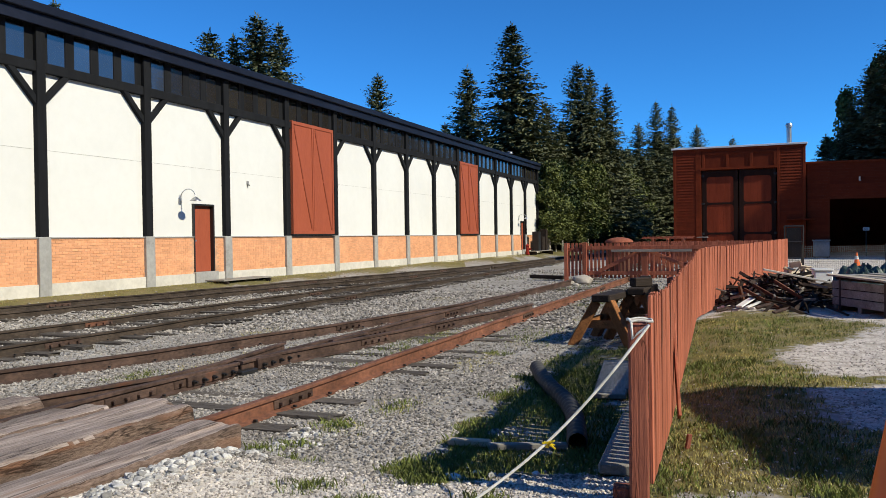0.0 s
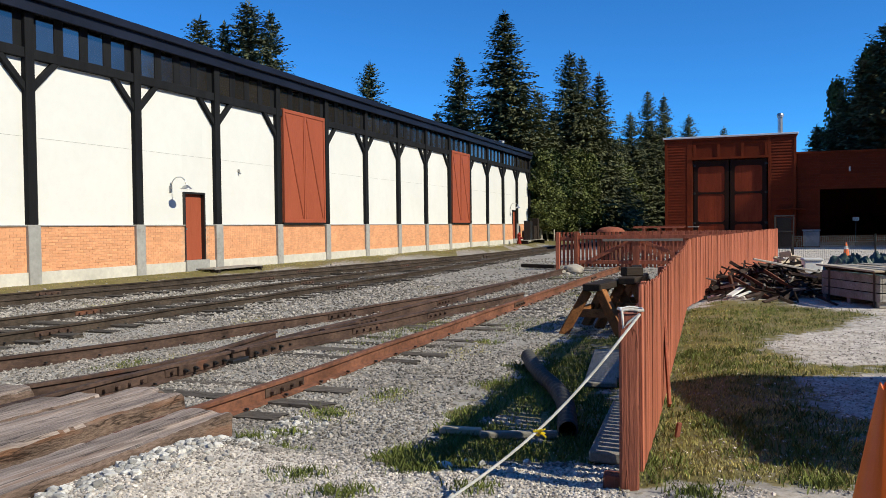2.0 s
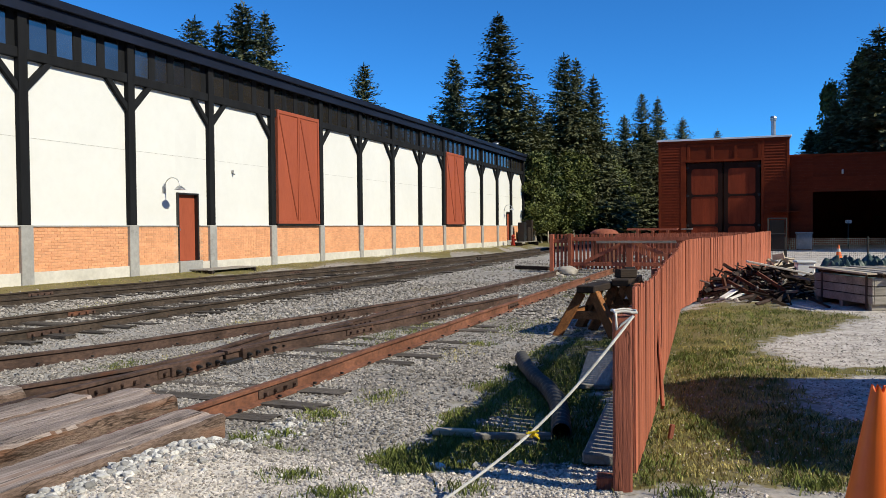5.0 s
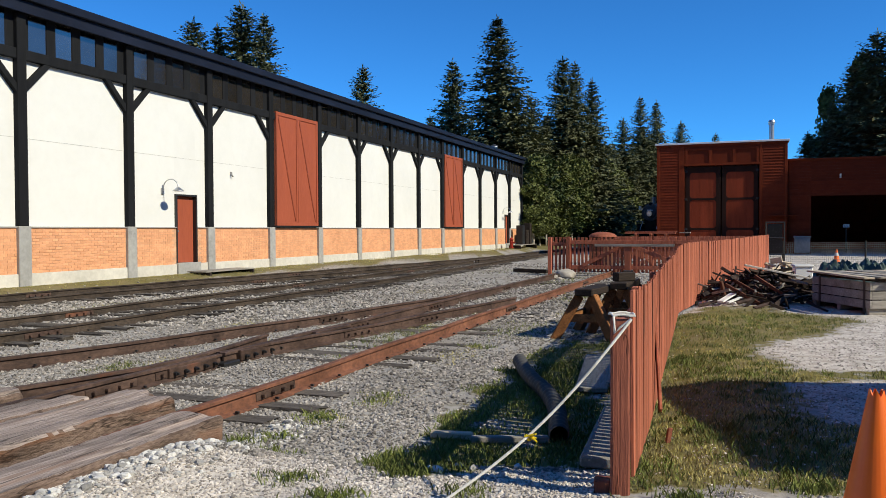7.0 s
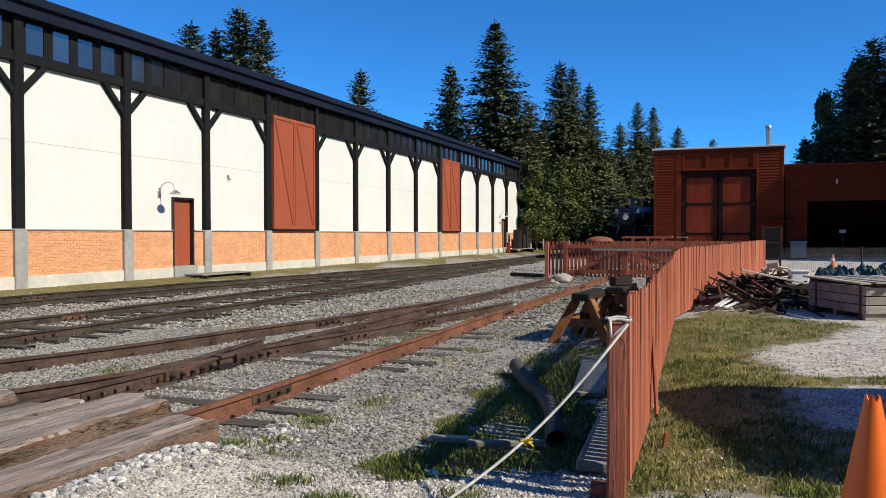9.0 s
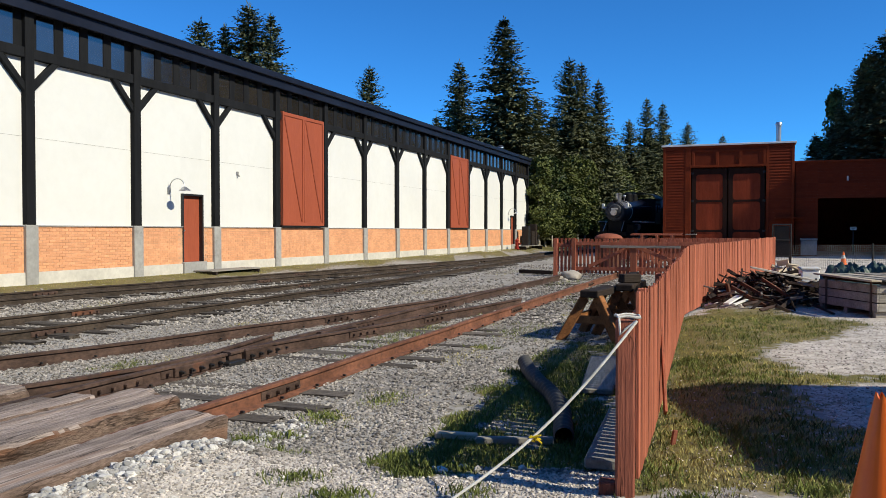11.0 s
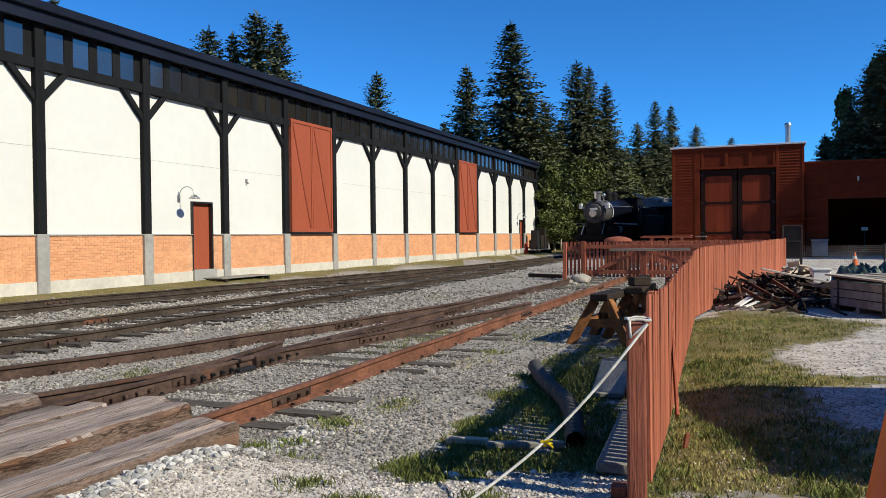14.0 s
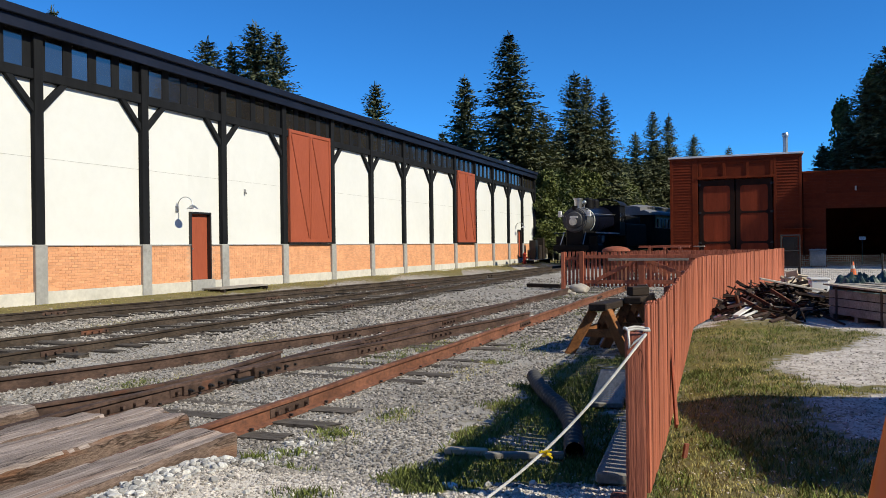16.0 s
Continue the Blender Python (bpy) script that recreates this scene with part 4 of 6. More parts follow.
def spruce_mesh(seed, h, r, dense=1.0, grow=1.0):
    rng = random.Random(seed)
    V, F = [], []
    def blade(p, dv, up, w):
        side = dv.cross(up)
        if side.length < 1e-4:
            return
        side = side.normalized() * w
        i = len(V)
        V.extend([tuple(p - side * 0.5), tuple(p + dv * 0.55 + side), tuple(p + dv), tuple(p + dv * 0.5 - side)])
        F.append((i, i + 1, i + 2, i + 3))
    z = 0.06 * h
    bulge = rng.uniform(0.6, 0.85)
    while z < h * 0.985:
        f = z / h
        prof = 1.3 * (1 - f) ** bulge * (0.55 + 0.45 * smooth(0, 0.22, f))
        nb = max(int(10 * dense), int((11 + 8 * (1 - f)) * dense))
        for k in range(nb):
            a = rng.uniform(0, 2 * math.pi)
            ln = r * prof * rng.uniform(0.55, 1.15) + 0.1
            if rng.random() < 0.04:
                ln *= 1.2
            drop = -0.18 - 0.35 * (1 - f) * rng.uniform(0.5, 1.2) if f < 0.8 else rng.uniform(-0.1, 0.5)
            out = Vector((math.cos(a), math.sin(a), 0))
            n = max(int(5 * dense), int(ln * 4.0 * dense), 2)
            for i in range(n):
                u = (i + rng.random()) / n
                p = Vector((0, 0, z)) + out * ln * u + Vector((0, 0, drop * ln * u + 0.25 * ln * u * u))
                fw = (out + Vector((rng.uniform(-0.9, 0.9), rng.uniform(-0.9, 0.9), rng.uniform(-0.75, 0.15)))).normalized()
                size = grow * rng.uniform(0.4, 0.85) * (1.05 - 0.4 * u) * (0.32 + 0.78 * (1 - f) ** 0.7)
                blade(p, fw * size, Vector((rng.uniform(-0.5, 0.5), rng.uniform(-0.5, 0.5), 1)), size * rng.uniform(0.22, 0.4))
                if rng.random() < 0.6:
                    blade(p, Vector((out.x * 0.4 + rng.uniform(-0.3, 0.3), out.y * 0.4 + rng.uniform(-0.3, 0.3), -0.8)).normalized() * size * 0.75, out, size * 0.22)
        z += h * 0.011 + 0.07 + 0.08 * rng.random()
    for k in range(8):
        blade(Vector((0, 0, h * (0.965 + 0.004 * k))), Vector((rng.uniform(-0.15, 0.15), rng.uniform(-0.15, 0.15), 0.5)), Vector((rng.random(), rng.random(), 0.1)), 0.035)
    return V, F


TREE_KINDS = []
for i, (h, r, dn) in enumerate(((22.0, 3.6, 1.5), (20.0, 3.0, 1.5), (18.0, 3.2, 1.4), (14.0, 2.6, 1.4), (20.0, 3.4, 0.9), (18.0, 3.2, 0.9))):
    V, F = spruce_mesh(20 + i, h, r, dn, 1.0 if dn > 0.9 else 1.25)
    me = bpy.data.meshes.new("crown")
    me.from_pydata(V, [], F)
    me.materials.append(M["needles"])
    bm = B()
    tube(bm, (0, 0, -0.3), (0, 0, h * 0.97), 0.26, 0.02, n=8)
    tm = bpy.data.meshes.new("trunk")
    bm.to_mesh(tm)
    bm.free()
    tm.materials.append(M["bark"])
    TREE_KINDS.append((h, r, me, tm))


def at_angle(px, dist):
    """A ground point at that bearing (share of the picture's half width) and distance ahead."""
    return px * dist, dist


def spruce(x, y, h, r, kind, rz):
    kh, kr, crown, trunk = TREE_KINDS[kind]
    t = thing("spruce_tree", "tall dark green spruce tree" if h > 15 else "smaller dark green spruce tree", "tree", pose(x, y, -0.1, 0, 0, rz), "spruces round the yard")
    sc = Matrix.Diagonal((1.45 * r / kr, 1.45 * r / kr, h / kh, 1))
    for nm, me in (("trunk", trunk), ("crown", crown)):
        o = new(nm, me)
        o.parent = t
        o.matrix_basis = sc


SPRUCES = [  # bearing, distance, height, radius, kind
    (-0.286, 92, 25.6, 3.9, 1), (-0.256, 92, 24.8, 3.9, 2), (-0.227, 92, 27.2, 4.3, 1), (-0.200, 92, 26.1, 4.1, 0),
    (-0.078, 100, 21.9, 3.0, 1), (-0.478, 60, 19.6, 2.0, 1), (0.004, 90, 14.2, 1.9, 3),
    (0.033, 84, 19.2, 3.3, 2), (0.089, 78, 22.0, 4.2, 0), (0.112, 88, 16.5, 2.4, 2), (0.131, 84, 15.5, 2.6, 1),
    (0.170, 88, 20.4, 2.8, 1), (0.185, 90, 20.2, 3.0, 0), (0.206, 92, 18.6, 3.0, 2), (0.15, 94, 15.0, 2.8, 3),
    (0.232, 112, 13.6, 2.2, 3), (0.245, 116, 17.5, 2.6, 1), (0.267, 120, 21.3, 3.2, 0), (0.287, 126, 21.6, 3.0, 2), (0.277, 132, 17.0, 3.0, 3),
    (0.318, 120, 17.6, 2.4, 1), (0.362, 120, 15.9, 1.7, 1),
    (0.478, 66, 9.4, 1.7, 3), (0.508, 62, 11.2, 1.8, 2), (0.534, 60, 13.6, 2.2, 1), (0.566, 58, 15.8, 2.8, 1), (0.61, 56, 17.5, 3.4, 0), (0.50, 72, 11.0, 1.6, 3)]
for i, (bx, dist, h, r, k) in enumerate(SPRUCES):
    x, y = at_angle(bx, dist)
    spruce(x, y, h, r, k, i * 47.0)


def poplar_mesh(seed, h, r, leaves):
    rng = random.Random(seed)
    V, F = [], []
    blobs = []
    for _ in range(26):
        f = rng.uniform(0.22, 0.98)
        rr = r * math.sin(math.pi * min(1, 0.18 + 0.82 * f)) ** 0.7
        a = rng.uniform(0, 6.283)
        q = rng.uniform(0.1, 0.85)
        blobs.append((Vector((math.cos(a) * rr * q, math.sin(a) * rr * q, h * f)), rng.uniform(0.4, 0.95)))
    for _ in range(leaves):
        c, br = blobs[rng.randrange(len(blobs))]
        dv = Vector((rng.gauss(0, 1), rng.gauss(0, 1), rng.gauss(0, 1))).normalized() * br * rng.random() ** 0.4
        p = c + dv
        n = Vector((rng.gauss(0, 1), rng.gauss(0, 1), rng.gauss(0, 1) + 0.8)).normalized()
        u = n.orthogonal().normalized()
        v = n.cross(u)
        s = rng.uniform(0.07, 0.15)
        i = len(V)
        V.extend([tuple(p - u * s), tuple(p + v * s * 0.7), tuple(p + u * s), tuple(p - v * s * 0.7)])
        F.append((i, i + 1, i + 2, i + 3))
    return V, F


POPLARS = []
for i in range(3):
    V, F = poplar_mesh(50 + i, 8.0, 1.7, 6500)
    pair = []
    for mk in ("leaf", "leaf_gold", "leaf_light"):
        me = bpy.data.meshes.new("crown")
        me.from_pydata(V, [], F)
        me.materials.append(M[mk])
        pair.append(me)
    rng = random.Random(90 + i)
    bm = B()
    tube(bm, (0, 0, -0.2), (0.1, 0, 7.2), 0.09, 0.02, n=7)
    for _ in range(9):
        z = rng.uniform(2.0, 6.5)
        a = rng.uniform(0, 6.28)
        tube(bm, (0.014 * z, 0, z), (math.cos(a) * 1.0, math.sin(a) * 1.0, z + 0.9), 0.03, 0.01, n=5)
    tm = bpy.data.meshes.new("trunk")
    bm.to_mesh(tm)
    bm.free()
    tm.materials.append(M["birch"])
    POPLARS.append((pair, tm))


def poplar(x, y, h, w, k, rz, gold=False, light=False):
    t = thing("poplar_tree", "yellowing leafy poplar tree" if gold else "young green poplar tree with a pale trunk", "tree", pose(x, y, -0.1, 0, 0, rz), "poplars by the line")
    pair, tm = POPLARS[k]
    sc = Matrix.Diagonal((w / 1.7, w / 1.7, h / 8, 1))
    for nm, me in (("trunk", tm), ("crown", pair[1 if gold else 2 if light else 0])):
        o = new(nm, me)
        o.parent = t
        o.matrix_basis = sc


rng = random.Random(12)
for i in range(30):
    bx = 0.125 + 0.165 * i / 29 + rng.uniform(-0.003, 0.003)
    lim = (16.8 - 1.0) / (0.3645 - bx * 0.931)             # keeps them on the far side of the line
    dist = max(66, lim) + rng.uniform(0.5, 6)
    top = (0.075 + 0.028 * math.sin(i * 1.9)) * (1.1 if i in (9, 10, 15, 16) else 0.85)
    poplar(bx * dist, dist, 1.5 + dist * top, 1.9 * dist / 70, i % 3, i * 61.0, light=i % 5 != 4)
# trees beyond the lawn's open side, which shade the shed
for i, (x, y, h, k) in enumerate(((43.5, 30.2, 23.2, 0), (45.5, 31.2, 25, 0), (47, 28.6, 27.3, 0), (44.5, 27.8, 23, 2), (49, 31, 28.5, 0), (46.2, 29.4, 25.5, 0), (50.5, 28.2, 28.5, 1))):
    spruce(x, y, h, 5.2, k, i * 33.0)
# unseen spruces added round behind the camera to cut skylight, lower towards the sun
rng = random.Random(40)
for i in range(46):
    ang = radians(20 - 187 * i / 45)
    dist = rng.uniform(46, 60)
    spruce(math.cos(ang) * dist, math.sin(ang) * dist, rng.uniform(23, 29) * (0.78 if -1.2 < ang else 1.0), 5.0, 4 + i % 2, i * 29.0)
# the wood on the far side of the shed, which the hall's upper panes mirror
for i, (x, y, h) in enumerate(((43, 56, 27), (46, 61, 29), (47.5, 64, 27), (49, 67, 30), (50, 70.5, 28), (51, 74, 31), (52.5, 78, 29), (54, 82, 32), (53, 63, 30), (56, 70, 32), (58, 76, 32), (62, 90, 34), (49, 58, 29), (62, 100, 26), (66, 112, 25), (70, 125, 24))):
    spruce(x, y, h, 5.0, i % 2, i * 53.0)
# darker spruces fill the wood behind the line
for i in range(16):
    bx = 0.115 + 0.18 * i / 15
    lim = 17.5 / (0.3645 - bx * 0.931)
    dist = max(76, lim) + rng.uniform(6, 16)
    spruce(bx * dist, dist, rng.uniform(0.10, 0.135) * dist, 3.4, 4 + i % 2, i * 71.0)
for bx, dist, h, w in ((0.502, 78, 14.5, 2.0), (0.545, 80, 18.0, 2.6)):
    poplar(bx * dist, dist, h, w, 1, 20, True)

# ---- loose things in the yard ----
M["cone"] = mat("orange_cone_plastic", (0.85, 0.16, 0.01), (0.78, 0.13, 0.01), 5, 0.45, 0.05, big=0.06)
M["rope"] = mat("white_rope", (0.75, 0.74, 0.7), (0.6, 0.59, 0.55), 60, 0.8, 0.3)
M["yellow"] = mat("yellow_tape", (0.75, 0.55, 0.02), None, 20, 0.6, 0.1)
M["timber"] = mat("raw_orange_timber", (0.36, 0.155, 0.055), (0.15, 0.06, 0.024), 24, 0.8, 0.6, stretch=(0.2, 3, 3), rand=0.2, crack=10.0, crack_stretch=0.1)
M["dark_timber"] = mat("dark_creosoted_timber", (0.036, 0.026, 0.021), (0.018, 0.014, 0.012), 16, 0.85, 0.6, stretch=(0.3, 3, 3), rand=0.25)
M["grey_wood"] = mat("weathered_grey_wood", (0.33, 0.31, 0.28), (0.2, 0.185, 0.165), 9, 0.85, 0.6, stretch=(0.4, 4, 4), rand=0.2)
M["pale_wood"] = mat("pale_sawn_wood", (0.55, 0.47, 0.36), (0.42, 0.35, 0.26), 9, 0.8, 0.3, stretch=(0.4, 4, 4), rand=0.15)
M["rubber"] = mat("dark_corrugated_pipe_plastic", (0.05, 0.05, 0.052), (0.075, 0.073, 0.07), 7, 0.7, 0.3)
M["tarp"] = mat("dark_green_tarp", (0.04, 0.07, 0.06), (0.025, 0.045, 0.038), 9, 0.45, 0.4)
M["rock"] = mat("pale_field_rock", (0.42, 0.38, 0.33), (0.28, 0.26, 0.23), 4, 0.9, 0.6, bumpdist=0.03)
M["stone"] = mat("grey_ballast_stones", (0.33, 0.308, 0.285), (0.2, 0.182, 0.165), 9, 0.9, 0.3, island=0.62, big=0.2)
M["stone_pale"] = mat("pale_gravel_stones", (0.52, 0.478, 0.438), (0.35, 0.32, 0.295), 9, 0.9, 0.3, island=0.6, big=0.15)
M["stone_white"] = mat("whitish_broken_stone", (0.52, 0.505, 0.48), (0.36, 0.355, 0.345), 40, 0.9, 0.8, island=0.5, big=0.15, bumpdist=0.008)
M["blade"] = mat("green_grass_blades", (0.165, 0.195, 0.05), (0.1, 0.125, 0.034), 3, 0.6, 0, island=0.45, big=0.3)
M["blade_dry"] = mat("dry_lawn_blades", (0.42, 0.355, 0.14), (0.24, 0.235, 0.075), 3, 0.65, 0, island=0.5, big=0.3)
M["hydrant"] = mat("red_hydrant_paint", (0.3, 0.03, 0.02), None, 8, 0.5, 0.1)
M["board_pale"] = mat("bleached_board", (0.66, 0.61, 0.54), (0.5, 0.45, 0.38), 20, 0.85, 0.4, stretch=(0.2, 3, 3), big=0.15)
M["scrap"] = mat("dark_mixed_scrap", (0.062, 0.04, 0.032), (0.02, 0.015, 0.013), 9, 0.85, 0.5, island=0.75, big=0.3)
M["rust"] = mat("rusty_scrap_iron", (0.14, 0.055, 0.03), (0.07, 0.035, 0.025), 12, 0.8, 0.5)


def traffic_cone(x, y, h, z=None, white=False):
    e = thing("traffic_cone", "orange plastic traffic cone with a white band" if white else "orange plastic traffic cone with an open tip", "traffic cone",
              pose(x, y, ground_z(x, y) - 0.005 if z is None else z), "traffic cones")
    bm = B()
    r0, r1 = h * 0.23, h * 0.038
    n = 36
    prof = [(r0, 0.03), (r1, h), (r1 - 0.006, h), (r0 - 0.008, 0.03)]
    rings = [[bm.verts.new((r * math.cos(2 * math.pi * k / n), r * math.sin(2 * math.pi * k / n), zz + (0.012 * math.sin(k * 1.1) if zz == h else 0))) for k in range(n)] for r, zz in prof]
    for a, b in zip(rings, rings[1:] + rings[:1]):
        for k in range(n):
            bm.faces.new((a[k], a[(k + 1) % n], b[(k + 1) % n], b[k]))
    bmesh.ops.recalc_face_normals(bm, faces=bm.faces)
    part("cone_body", bm, M["cone"], e, smooth=True)
    bm = B()
    b = h * 0.27
    box(bm, -b, -b, 0, b, b, 0.032, 0.01)
    part("cone_base", bm, M["cone"], e)
    if white:
        bm = B()
        tube(bm, (0, 0, h * 0.5), (0, 0, h * 0.72), 0.038 * h + 0.192 * h * 0.5 + 0.008, 0.038 * h + 0.192 * h * 0.28 + 0.006, n=n, caps=False)
        part("white_band", bm, M["white_paint"], e, smooth=True)


M["white_paint"] = mat("white_gloss_paint", (0.75, 0.75, 0.73), (0.65, 0.65, 0.62), 8, 0.5, 0.1)
traffic_cone(1.715, 3.02, 0.735)
traffic_cone(14.95, 29.0, 0.5, white=True)


def rope_line():
    e = thing("rope", "white rope looped round the fence end post, with yellow tape", "rope")
    pts = []
    a, b = Vector((1.06, 4.14, 0.875)), Vector((-0.05, 3.9, -0.07))
    for i in range(25):
        u = i / 24
        p = a.lerp(b, u)
        p.z -= 0.12 * math.sin(math.pi * u) * (1 - 0.3 * u)
        pts.append(p)
    pts += [Vector((-0.5, 3.6, -0.075)), Vector((-1.2, 3.0, -0.075))]
    bm = B()
    pipe(bm, pts, 0.0075, 8)
    part("cord", bm, M["rope"], e, smooth=True)
    bm = B()
    z0 = 0.89
    loop = [(0.972, 4.162), (1.082, 4.157), (1.09, 4.275), (0.976, 4.28), (0.972, 4.162)]
    fine = []
    for (xa, ya), (xb, yb) in zip(loop, loop[1:]):
        for k in range(4):
            fine.append((xa + (xb - xa) * k / 4, ya + (yb - ya) * k / 4, z0 + 0.008 * math.sin(k)))
    pipe(bm, fine + [fine[0], (0.975, 4.15, 0.8), (1.0, 4.145, 0.83), (1.06, 4.145, 0.875)], 0.0065, 8)
    part("loop", bm, M["rope"], e, smooth=True)
    q = pts[12]
    bm = B()
    rng = random.Random(6)
    for k in range(7):
        bar(bm, q + Vector((rng.uniform(-0.02, 0.02), 0, 0)), q + Vector((rng.uniform(-0.07, 0.07), rng.uniform(-0.04, 0.04), rng.uniform(-0.05, 0.03))), 0.02, 0.006)
    part("tape_knot", bm, M["yellow"], e, "yellow tape knot")


rope_line()


def sawhorse(x, y, rz, h, ln, lab):
    """A cap plank on splayed legs, with low rails between the leg pairs."""
    e = thing("sawhorse", lab, "sawhorse", pose(x, y, ground_z(x, y), 0, 0, rz), "timber sawhorses")
    bm = B()
    box(bm, 0, -0.125, h - 0.1, ln, 0.125, h, 0.014)
    part("top_beam", bm, M["dark_timber"], e, "dark heavy top beam")
    for sx, lean in ((0.12, -0.1), (ln - 0.12, 0.1)):
        for sy in (-1, 1):
            bm = B()
            bar(bm, (sx, sy * 0.09, h - 0.1), (sx + lean, sy * 0.42, -0.02), 0.11, 0.13, 0.01)
            part("leg", bm, M["timber"], e)
        bm = B()
        bar(bm, (sx + lean * 0.5, -0.27, h * 0.42), (sx + lean * 0.5, 0.27, h * 0.42), 0.04, 0.11, 0.006)
        part("cross_brace", bm, M["timber"], e)
    for sy, z in ((-1, 0.3), (1, 0.3), (-1, 0.16)):
        bm = B()
        bar(bm, (0.1, sy * (0.42 - 0.33 * z / h), z), (ln - 0.1, sy * (0.42 - 0.33 * z / h), z), 0.035, 0.09, 0.006)
        part("long_rail", bm, M["timber"], e)


sawhorse(2.12, 10.85, 62, 0.70, 1.1, "heavy timber sawhorse with orange-brown legs and dark top")
sawhorse(2.74, 11.45, 66, 0.74, 1.2, "heavy timber sawhorse standing close to the picket fence")
for x, y, rz, ln, z in ((2.92, 11.85, 20, 0.3, 0.742), (3.1, 12.3, 75, 0.26, 0.742)):
    bm = B()
    box(bm, -ln / 2, -0.08, 0, ln / 2, 0.08, 0.13, 0.012)
    tagged(part("timber_block", bm, M["dark_timber"], m=pose(x, y, ground_z(2.62, 11.45) + z, 0, 0, rz)), "dark timber offcut lying on the sawhorse", "timber")


def lying_board(name, label, p0, p1, w, h, mk, cat="board"):
    bm = B()
    p0, p1 = Vector(p0), Vector(p1)
    v = p1 - p0
    box(bm, 0, -w / 2, 0, v.length, w / 2, h, min(0.012, h * 0.2))
    ob = part(name, bm, M[mk])
    ob.matrix_basis = Matrix.Translation(p0) @ v.to_track_quat("X", "Z").to_matrix().to_4x4()
    return tagged(ob, label, cat)


for p0, p1, w, h, mk, nm in (((1.5, 7.3), (2.0, 9.3), 0.3, 0.05, "grey_wood", "wide weathered grey plank lying beside the fence"),
                             ((1.79, 7.5), (2.22, 9.2), 0.22, 0.05, "grey_wood", "second grey plank close to the fence"),
                             ((1.02, 4.7), (1.53, 6.35), 0.25, 0.07, "grey_wood", "thick weathered grey beam lying beside the fence"),
                             ((0.02, 5.78), (0.32, 5.7), 0.07, 0.05, "pale_wood", "short pale board on the grass"),
                             ((0.3, 5.62), (0.85, 5.58), 0.06, 0.05, "grey_wood", "short grey board on the grass")):
    lying_board("plank", nm, (*p0, ground_z(*p0) + 0.01), (*p1, ground_z(*p1) + 0.01), w, h, mk)


def corrugated_pipe():
    bm = B()
    a, b = Vector((0.99, 8.6, -0.02)), Vector((0.93, 5.55, -0.02))
    n, seg = 20, 110
    rings = []
    for i in range(seg + 1):
        u = i / seg
        c = a.lerp(b, u)
        c.x += 0.07 * math.sin(u * 3.1) - 0.03 * math.sin(u * 7)
        c.z = ground_z(c.x, c.y) + 0.07 + 0.16 * max(0, 0.3 - u) ** 1.3
        r = 0.075 if i % 4 < 2 else 0.063
        rings.append([bm.verts.new(c + Vector((r * math.cos(2 * math.pi * k / n), 0, r * math.sin(2 * math.pi * k / n)))) for k in range(n)])
    for p0, p1 in zip(rings, rings[1:]):
        for k in range(n):
            bm.faces.new((p0[k], p0[(k + 1) % n], p1[(k + 1) % n], p1[k]))
    bmesh.ops.recalc_face_normals(bm, faces=bm.faces)
    ob = part("drain_pipe", bm, M["rubber"], smooth=True)
    tagged(ob, "dark corrugated drain pipe lying in the grass", "pipe")


corrugated_pipe()


def rock(x, y, r, sc=(1, 1, 0.6), label="pale rounded field rock beside the gate"):
    rng = random.Random(int(x * 100 + y))
    bm = B()
    bmesh.ops.create_icosphere(bm, subdivisions=3, radius=r)
    for v in bm.verts:
        v.co *= 1 + 0.25 * noise.noise(v.co * (1.6 / r) + Vector((x, y, 0))) + 0.07 * noise.noise(v.co * (5 / r))
        v.co = Vector((v.co.x * sc[0], v.co.y * sc[1], v.co.z * sc[2]))
    ob = part("rock", bm, M["rock"], m=pose(x, y, ground_z(x, y) + r * sc[2] * 0.5, 0, 0, x * 70), smooth=True)
    tagged(ob, label, "rock", "rocks by the gate")


rock(4.3, 24.9, 0.31)
rock(3.9, 24.7, 0.15, label="small pale rock beside the gate")
rock(4.0, 24.2, 0.1, label="small pale rock beside the gate")
lying_board("timber", "dark square timber lying by the gate", tuple(YARD @ Vector((12.3, -9.4, -0.12))), tuple(YARD @ Vector((11.6, -10.75, -0.12))), 0.22, 0.12, "dark_timber")


def entry_platform(s, m0, m1, ln, z, lab):
    e = thing("door_platform", lab, "platform", YARD @ pose(s, 0, 0), "platforms at the doors")
    bm = B()
    for i in range(int((m1 - m0) / 0.15)):
        box(bm, 0, -m0 - 0.15 * i - 0.14, z - 0.04, ln, -m0 - 0.15 * i, z, 0.004)
    part("decking", bm, M["grey_wood"], e)
    for x in (0.1, ln - 0.2):
        bm = B()
        box(bm, x, -m1 + 0.02, -0.15, x + 0.1, -m0 - 0.02, z - 0.043, 0.004)
        part("bearer", bm, M["dark_timber"], e)


entry_platform(6.3, 0.12, 0.95, 2.7, 0.07, "low weathered wooden platform below the entry door")
entry_platform(43.9, 0.35, 1.3, 5.4, 0.22, "weathered wooden landing at the hall's end door")


